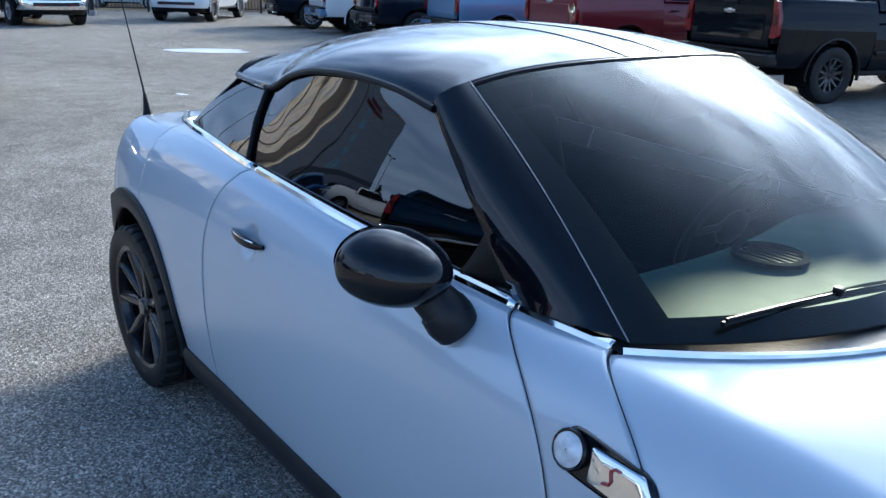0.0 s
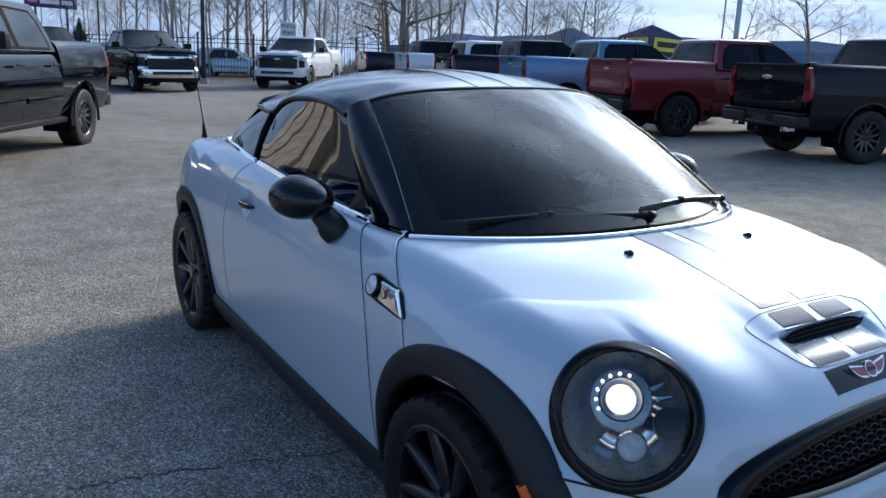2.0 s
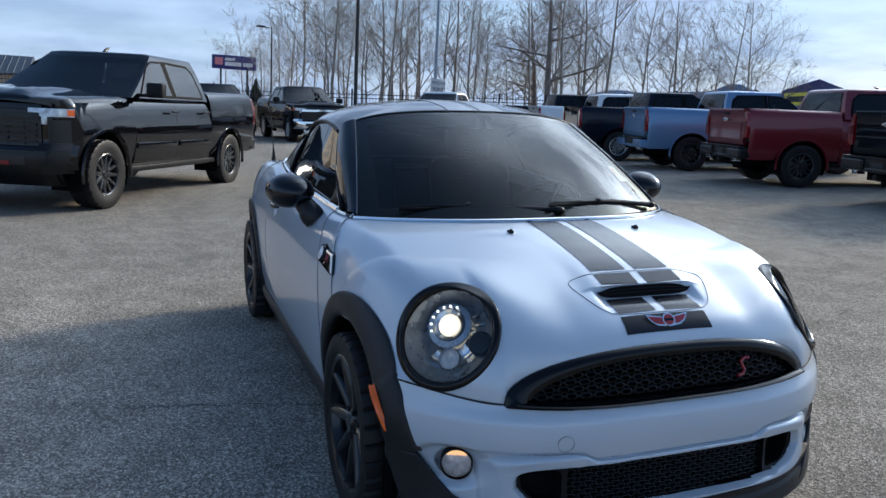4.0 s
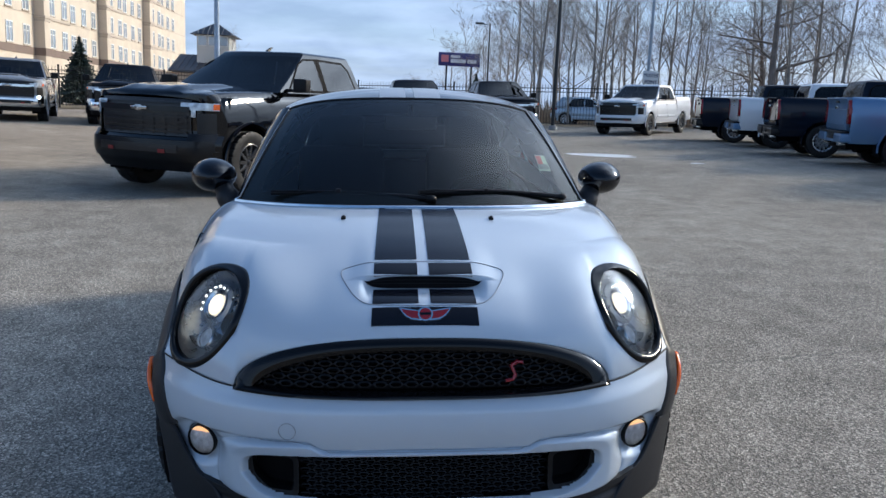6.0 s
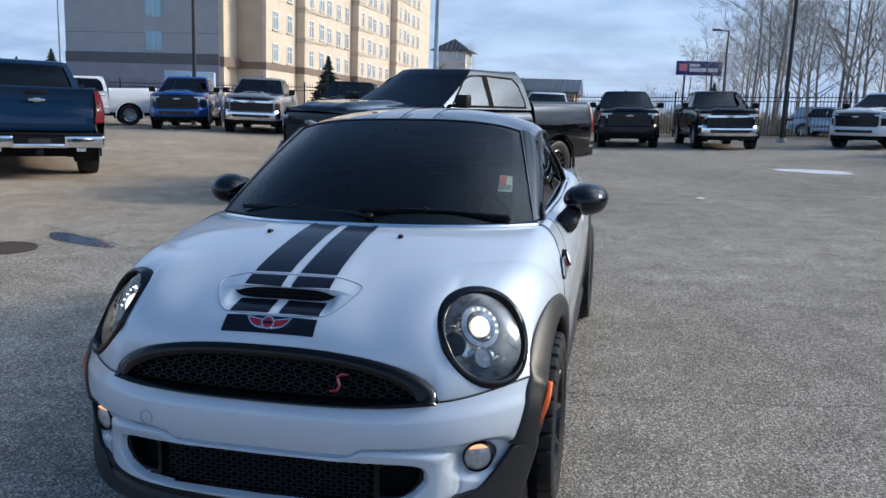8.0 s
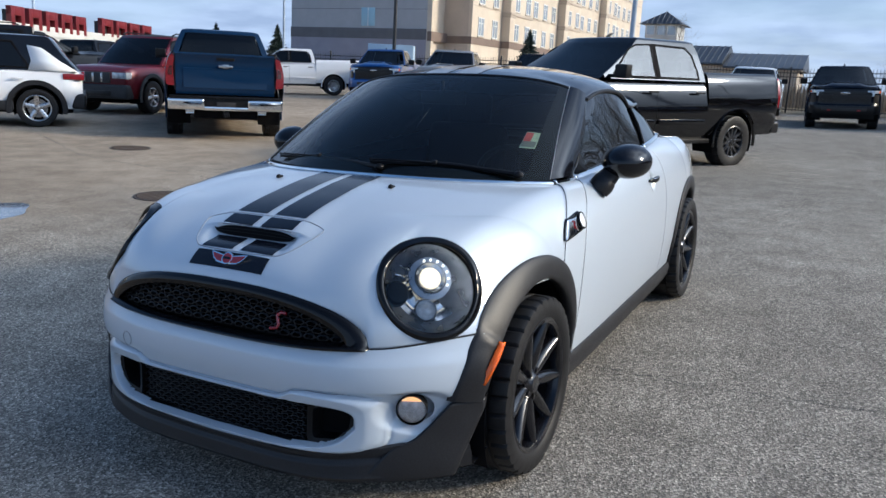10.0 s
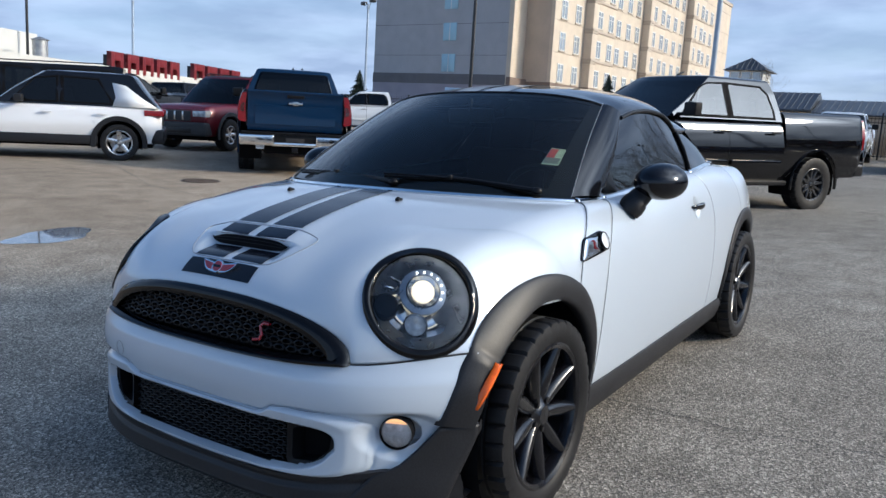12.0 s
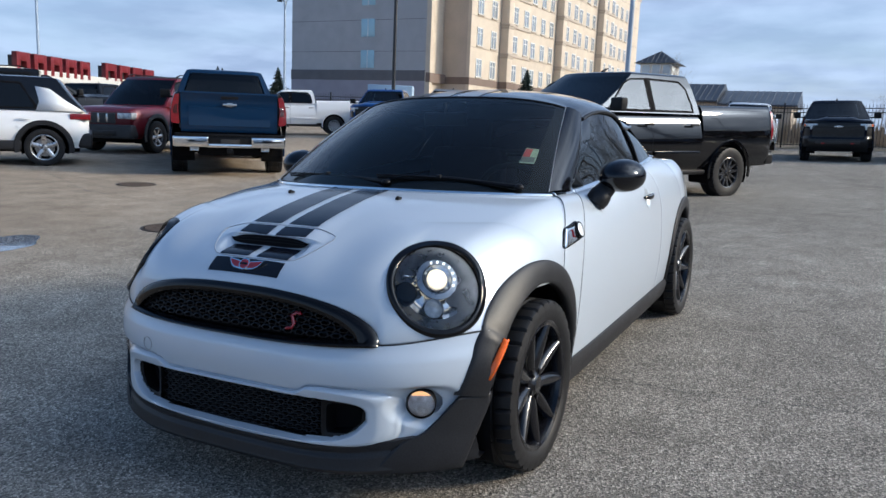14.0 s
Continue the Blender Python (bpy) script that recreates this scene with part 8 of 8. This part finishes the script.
for x, y, k, s, a in ((-39, 34, 4, 0.9, 0), (-36, 36, 4, 0.75, 60), (-33, 44, 4, 1.0, 90), (-22.5, 37, 4, 1.12, 200), (-15, 43, 4, 0.7, 20), (-44, 41, 2, 0.8, 10), (-30, 52, 2, 0.8, 10), (-52, 38, 1, 0.8, 70), (-8, 48, 4, 0.8, 30)):
    put_tree(k, x, y, s, a, "small leafless street tree with a rounded crown")
for x, y, s in ((-86, -17.2, 0.7),):
    put_tree(1, x, y, s, 30 * y, "thin leafless poplar beyond the pavilion")
NEEDLE = mat("dark spruce needles", (0.022, 0.036, 0.026), rough=0.8, vary=0.5, grain=0.3, scale=3)


def spruce(x, y, high, seed):
    rnd = random.Random(seed)
    t = thing("spruce", "dark green spruce with drooping boughs", "tree", "spruces", at=on_ground(x, y, 0, plumb=True))
    part("trunk", tube([(0, 0, 0), (0, 0, high)], [high * 0.02, 0.01], 6), BARK_DARK, t)
    vs, fs = [], []
    for k in range(620):
        u = rnd.random() ** 0.8
        z = high * (0.08 + 0.9 * u)
        ln = high * 0.40 * (1 - u) * rnd.uniform(0.6, 1.1) + 0.12
        a = rnd.uniform(0, 6.28)
        c, s = math.cos(a), math.sin(a)
        for j in range(5):
            q, w = ln * (j + 0.6) / 5, ln * 0.21 * (1.2 - j / 5)
            zc = z - 0.25 * q + 0.05 * q * q + rnd.uniform(-0.03, 0.03)
            n = len(vs)
            tw = rnd.uniform(-0.5, 0.5)
            vs += [(c * (q - w) - s * w, s * (q - w) + c * w, zc - w * 0.5 + tw * w), (c * (q + w) - s * w * 0.3, s * (q + w) + c * w * 0.3, zc), (c * (q - w) + s * w, s * (q - w) - c * w, zc - w * 0.5 - tw * w), (c * q, s * q, zc + w * 0.6)]
            fs += [(n, n + 1, n + 3), (n + 1, n + 2, n + 3), (n, n + 2, n + 1)]
    tagged(part("crown", (np.array(vs), fs), NEEDLE, t, recalc=False), kind="stuff")


for x, y, h, s in ((-52, -21.0, 4.7, 1), (-52, -45, 4.8, 2), (-60, -60, 5.5, 4), (-80, 9.4, 4.9, 5), (-70, -7.5, 2.6, 8), (-42, -52, 3.6, 9)):
    spruce(x, y, h, s)


# ---- buildings ----
STUCCO = mat("yellow stucco", (0.60, 0.52, 0.41), rough=0.9, vary=0.08, grain=0.08, scale=0.7, bump=0.2)
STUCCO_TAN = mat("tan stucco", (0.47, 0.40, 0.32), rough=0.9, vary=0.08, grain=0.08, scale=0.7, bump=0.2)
STUCCO_GREY = mat("grey stucco", (0.42, 0.42, 0.43), rough=0.9, vary=0.07, grain=0.08, scale=0.7, bump=0.2)
BAND = mat("brown stucco band", (0.20, 0.15, 0.12), rough=0.9, vary=0.1, grain=0.08, scale=0.9)
BAND_GREY = mat("dark grey stucco band", (0.15, 0.145, 0.15), rough=0.9, vary=0.1, scale=0.9)
FRAME = mat("white window frame", (0.72, 0.72, 0.70), rough=0.5, vary=0.05, scale=3)
PANE = mat("window pane", (0.34, 0.39, 0.44), rough=0.06, spec=0.9, coat=1.0, vary=0.5, scale=0.25)
PANE_BLUE = mat("pale blue spandrel glass", (0.33, 0.52, 0.62), rough=0.12, coat=0.8, vary=0.1, scale=0.5)
METAL_ROOF = mat("dark standing-seam roof", (0.055, 0.062, 0.075), rough=0.4, metal=0.4, vary=0.12, scale=0.8)
PANEL_WHITE = mat("pale metal cladding", (0.58, 0.58, 0.55), rough=0.5, vary=0.06, scale=0.4)
PANEL_BLUE = mat("blue glazed wall", (0.16, 0.27, 0.42), rough=0.25, vary=0.15, scale=0.4)
SIGN_RED = mat("red channel letter", (0.15, 0.014, 0.018), rough=0.4, vary=0.12, scale=2)


def hotel():
    """Long block: sunny flank with bays along x, plain grey end to the lot."""
    h = thing("hotel", "tall yellow and grey stucco hotel with rows of windows", "building", at=Matrix.Translation((-63, -35.7, float(gz(-63, -33.5)) - 2.0)) @ PLUMB)
    L, D, H, ST = 66.0, 16.8, 23.5, 3.05
    part("wall", box(-L, -0.35, -D, -0.35, 0, H), STUCCO, h)
    part("end_wall", box(-0.38, 0.0, -D, -0.5, 0, H + 0.3), STUCCO_GREY, h, "plain grey end wall")
    part("corner", box(-0.5, 0.02, -0.5, 0.02, 0, H + 0.3), STUCCO, h)
    part("band", box(-0.30, 0.06, -D - 0.05, -0.5, 6.4, 7.4), BAND_GREY, h)
    part("plinth", box(-0.30, 0.03, -D - 0.03, -0.5, 0, 6.4), mat("lilac grey stucco", (0.33, 0.31, 0.35), rough=0.9, vary=0.08, scale=0.7), h)
    part("band", box(-3.2, 0.04, -0.4, 0.06, 6.3, 7.2), BAND, h)
    for k in range(1, 6):
        part("joint", box(-0.02, 0.012, -D, -0.5, 6.2 + ST * k - 0.04, 6.2 + ST * k), BAND_GREY, h)
    for k in range(7):
        z = 7.0 + ST * k + 0.6
        w = part("window", box(0.0, 0.05, -8.0, -6.4, z, z + 1.75, 0.02), PANE_BLUE, h)
        part("mullion", box(0.05, 0.07, -7.23, -7.17, z, z + 1.75), FRAME, w)
    # the long wing stands forward of the end block, with bays forward of that
    S, Y = -3.2, 2.7
    part("wing_wall", box(-L, S, -0.38, Y, 0, H), STUCCO, h)
    # wing's end face lies in shade: that shade is put into its darker tan
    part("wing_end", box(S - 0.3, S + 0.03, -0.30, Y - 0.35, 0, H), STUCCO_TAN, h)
    part("wing_corner", box(S - 0.35, S + 0.05, Y - 0.35, Y + 0.02, 0, H + 0.3), STUCCO, h)
    part("wing_band", box(-L, S + 0.07, -0.3, Y + 0.05, 6.3, 7.0), BAND, h)
    part("wing_parapet", box(-L - 0.2, S + 0.15, 0.12, Y + 0.12, H, H + 0.5), STUCCO_TAN, h)
    win_f = mesh_of("window", join(box(-0.66, 0.66, -0.06, 0.03, 0.0, 0.08), box(-0.66, 0.66, -0.06, 0.03, 1.70, 1.80), box(-0.66, -0.58, -0.06, 0.03, 0.08, 1.70), box(0.58, 0.66, -0.06, 0.03, 0.08, 1.70), box(-0.04, 0.04, -0.06, 0.02, 0.08, 1.70), box(-0.66, 0.66, -0.06, 0.025, 1.22, 1.28)), FRAME)
    pane = mesh_of("pane", box(-0.58, 0.58, -0.05, -0.02, 0.08, 1.70), PANE)
    sill = mesh_of("sill", box(-0.72, 0.72, -0.05, 0.10, -0.12, 0.0), STUCCO_TAN)
    for k in range(1, 6):
        part("joint", box(-L, S, Y, Y + 0.03, 7.0 + ST * k - 0.10, 7.0 + ST * k - 0.04), STUCCO_TAN, h)
    columns = [(-5.2, 0.0), (-8.5, 0.0)]
    for bay in range(3):
        b1 = -10.2 - 16.6 * bay
        for c0, c1, out in ((b1 - 1.3, b1, 0.95), (b1 - 6.9, b1 - 1.3, 0.55)):
            bb = part("bay", box(c0, c1, Y - 0.1, Y + out, 0, H + (1.2 if out > 0.9 else 0.4), 0.05), STUCCO, h)
            part("bay_band", box(c0 - 0.03, c1 + 0.03, Y - 0.05, Y + out + 0.04, 6.3, 7.0), BAND, bb)
            for k in range(1, 6):
                z = 7.0 + ST * k
                part("string_course", box(c0 - 0.08, c1 + 0.08, Y - 0.05, Y + out + 0.12, z - 0.34, z - 0.08, 0.03), STUCCO_TAN, bb)
                if out > 0.9:
                    part("corbel", box(c0 - 0.03, c1 + 0.03, Y - 0.05, Y + out + 0.05, z - 0.62, z - 0.34, 0.05), STUCCO_TAN, bb)
        columns += [(b1 - 2.6, 0.55), (b1 - 5.6, 0.55), (b1 - 9.2, 0.0), (b1 - 12.2, 0.0), (b1 - 15.0, 0.0)]
    for wx, out in columns:
        for floor in range(5):
            w = new("window", win_f)
            w.parent = h
            w.location = (wx, Y + out + 0.03, 7.15 + ST * floor)
            for nm, me in (("pane", pane), ("sill", sill)):
                o = new(nm, me)
                o.parent = w
    part("parapet", box(-L - 0.2, 0.1, -D - 0.1, 0.1, H, H + 0.5), STUCCO_TAN, h)
    sg = part("roof_sign", box(-0.02, 0.14, -11.5, -5.0, H - 2.7, H - 2.0), SIGN_RED, h, "red sign, lettering as plain bars")
    part("print_bar", box(0.0, 0.14, -10.5, -6.4, H - 1.8, H - 1.1), SIGN_RED, sg)


hotel()


def pavilion():
    """Square glazed lantern with a hipped metal roof above long low metal roofs."""
    p = thing("pavilion", "low building with dark metal roofs and a glazed lantern", "building", at=Matrix.Translation((-84, -19.4, float(gz(-84, -19.4)) - 1.0)) @ PLUMB)
    part("wall", box(-9, 0, -6, 14.6, 0, 4.7), STUCCO_TAN, p)
    for y0, y1, z0, z1 in ((-4.2, 7.3, 4.9, 6.9), (7.35, 15.1, 4.6, 6.2)):
        rf = part("roof", prism([(0.6, z0 - 0.15), (0.6, z0), (-4.5, z1), (-9.6, z0), (-9.6, z0 - 0.15)], y0, y1, "y"), METAL_ROOF, p)
        for y in np.arange(y0 + 0.3, y1, 0.62):
            part("seam", tube([(0.6, y, z0 + 0.03), (-4.5, y, z1 + 0.03)], 0.045, 4), METAL_ROOF, rf)
    lan = part("lantern", box(-6.0, -2.0, -1.75, 1.75, 5.6, 9.0), PANEL_WHITE, p, "pale walls of the glazed lantern")
    for y in (-1.15, 0.0, 1.15):
        w = part("window", box(-2.0, -1.94, y - 0.48, y + 0.48, 7.75, 8.85), FRAME, lan)
        part("pane", box(-1.95, -1.92, y - 0.40, y + 0.40, 7.83, 8.77), PANE, w)
    hip = part("hip_roof", (np.array([(-1.5, -2.4, 8.95), (-1.5, 2.4, 8.95), (-6.5, 2.4, 8.95), (-6.5, -2.4, 8.95), (-4.0, 0.0, 10.5)]), [(0, 1, 4), (1, 2, 4), (2, 3, 4), (3, 0, 4), (3, 2, 1, 0)]), METAL_ROOF, p)
    for k in range(-4, 5):
        y = 0.52 * k
        q = 1 - abs(y) / 2.4
        part("seam", tube([(-1.5, y, 8.98), (-1.5 - 2.5 * q, y, 8.98 + 1.55 * q)], 0.04, 4), METAL_ROOF, hip)


pavilion()


def showroom():
    """Pale dealership building with block letters on its parapet."""
    ang = math.degrees(math.atan2(-7.3, -15.2))
    o = Matrix.Translation((-20.5, -36.5, float(gz(-20.5, -36.5)) - 1.9)) @ PLUMB @ Matrix.Rotation(radians(ang), 4, 'Z')
    s = thing("showroom", "pale flat-roofed showroom with red block letters on top", "building", at=o)
    part("wall", box(-16, 26, 0.0, 16, 0, 4.7), PANEL_WHITE, s)
    part("parapet", box(-16.1, 12, -0.1, 0.3, 4.2, 4.75), PANEL_WHITE, s)
    part("upper_block", box(-16, -0.2, 3.0, 15, 4.6, 6.1), PANEL_WHITE, s)
    part("glazed_wall", box(-16.2, -6, 2.9, 3.0, 4.9, 6.0), PANEL_BLUE, s)
    part("fascia", box(12, 26.1, -0.1, 0.3, 3.9, 4.8), PANEL_WHITE, s)
    for k in range(6):
        d = part("overhead_door", box(4.5 + 3.4 * k, 7.2 + 3.4 * k, -0.06, 0.02, 0.1, 3.0), mat("grey sectional door", (0.26, 0.27, 0.28), rough=0.5, vary=0.1, scale=1) if k == 0 else bpy.data.materials["grey sectional door"], s)
        for z in (0.8, 1.5, 2.2):
            part("panel_joint", box(4.5 + 3.4 * k, 7.2 + 3.4 * k, -0.075, -0.06, z, z + 0.04), CAB_TRIM, d)
    for x in (-3.5, -1.5, 0.5):
        part("window", box(x - 0.7, x + 0.7, -0.05, 0.02, 3.1, 3.9), PANE, s)
    for k in range(3):
        part("roof_vent", moved(lathe([(0.35, 0), (0.35, 0.9), (0.45, 0.95), (0.02, 1.1)], 14, "z"), Matrix.Translation((-2.5 - 4 * k, 1.2, 4.7))), GALV, s)
    # letters as plain red blocks on a frame
    xs = [(1.5 + 1.62 * k, 1.22, 4.48) for k in range(5)] + [(11.2 + 2.0 * k, 1.55, 4.62) for k in range(4)]
    for x, w, z in xs:
        le = part("letter_block", join(box(x, x + 0.34, -0.12, 0.18, z, z + 1.08, 0.03), box(x + w - 0.34, x + w, -0.12, 0.18, z, z + 1.08, 0.03), box(x, x + w, -0.118, 0.178, z + 0.62, z + 1.077, 0.03)), SIGN_RED, s, "red sign block")
        part("support", box(x + 0.2, x + w - 0.2, 0.2, 0.5, z - 0.1, z + 0.9, 0.02), CAB_TRIM, le)


showroom()


def store():
    """Far retail shed with a blue corner entrance that rises to a peak."""
    gx, gy = -69.1, 74.3
    z0 = float(gz(gx, gy))
    t = thing("store", "far grey store with a deep blue peaked corner entrance", "building", at=Matrix.Translation((gx, gy, z0)) @ PLUMB)
    hazy = mat("far blue-grey cladding", (0.16, 0.20, 0.27), rough=0.8, vary=0.08, scale=0.3)
    part("wall", moved(box(-24, -4, -34, 50, 0, 4.4), Matrix.Rotation(radians(-45), 4, 'Z')), hazy, t)
    left, right = Vector((-6.5, 0.7, 0)), Vector((-0.6, 6.3, 0))
    base = [Vector((0, 0, 0)), right, left + right, left]
    tops = (5.0 - z0, 3.84 - z0, 3.0 - z0, 3.84 - z0)
    vs = [tuple(p) for p in base] + [(p.x, p.y, h) for p, h in zip(base, tops)]
    fs = [(0, 1, 5, 4), (1, 2, 6, 5), (2, 3, 7, 6), (3, 0, 4, 7), (4, 5, 6), (4, 6, 7), (3, 2, 1, 0)]
    part("entrance", (np.array(vs), fs), mat("deep blue cladding", (0.030, 0.032, 0.13), rough=0.6, vary=0.1, scale=0.5), t)
    yel = mat("yellow sign face", (0.72, 0.62, 0.04), rough=0.5, vary=0.05, scale=1)
    ink = mat("black sign print", (0.01, 0.01, 0.01), rough=0.6)
    for along in (left, right):
        ang = math.atan2(along.y, along.x)
        side = 1 if along is left else -1
        m = Matrix.Rotation(ang, 4, 'Z')
        y0, y1 = (0.02, 0.20) if side > 0 else (-0.20, -0.02)
        sg = part("sign_face", moved(box(0.5, 5.8, y0, y1, 0.6 - z0, 3.5 - z0, 0.05), m), yel, t)
        y0, y1 = (0.20, 0.24) if side > 0 else (-0.24, -0.20)
        part("print_bar", moved(box(1.1, 5.2, y0, y1, 2.35 - z0, 3.05 - z0), m), ink, sg)
        part("print_bar", moved(box(1.6, 4.7, y0, y1, 1.15 - z0, 1.85 - z0), m), ink, sg)


store()
bn = thing("panel_trailer", "pale blue-white box panel standing by the fence", "container", at=on_ground(-29.5, -19.0, 25, plumb=True))
part("panel", box(-0.5, 0.5, -1.1, 1.1, 0.4, 2.35, 0.04), mat("pale blue panel", (0.42, 0.55, 0.68), rough=0.4, vary=0.15, scale=0.6), bn)
part("frame", box(-0.4, 0.4, -1.0, 1.0, 0, 0.45, 0.02), DARK, bn)
# far blue hills beyond the store, with one low peak
az = np.radians(np.linspace(100, 152, 90))
crest = 13.0 + 3.5 * smooth(math.radians(148), math.radians(136), az) + 0.9 * np.sin(az * 47) + 0.6 * np.sin(az * 91 + 1)
crest += 7.0 * np.clip(1 - np.abs(az - math.radians(138.9)) / math.radians(1.5), 0, 1) ** 0.9
crest *= smooth(math.radians(100), math.radians(106), az) * smooth(math.radians(152), math.radians(147), az)
rows = [[(800 * math.cos(a) * k, 800 * math.sin(a) * k, z) for k, z in ((0.96, -30.0), (0.98, 0.45 * h), (1.0, h), (1.04, -30.0))] for a, h in zip(az, crest)]
tagged(part("hills", grid(np.array(rows)), mat("far hazy hillside", (0.13, 0.18, 0.26), rough=0.95, vary=0.15, scale=0.02)), "low blue-grey hills far beyond the town", "hills", kind="structure")
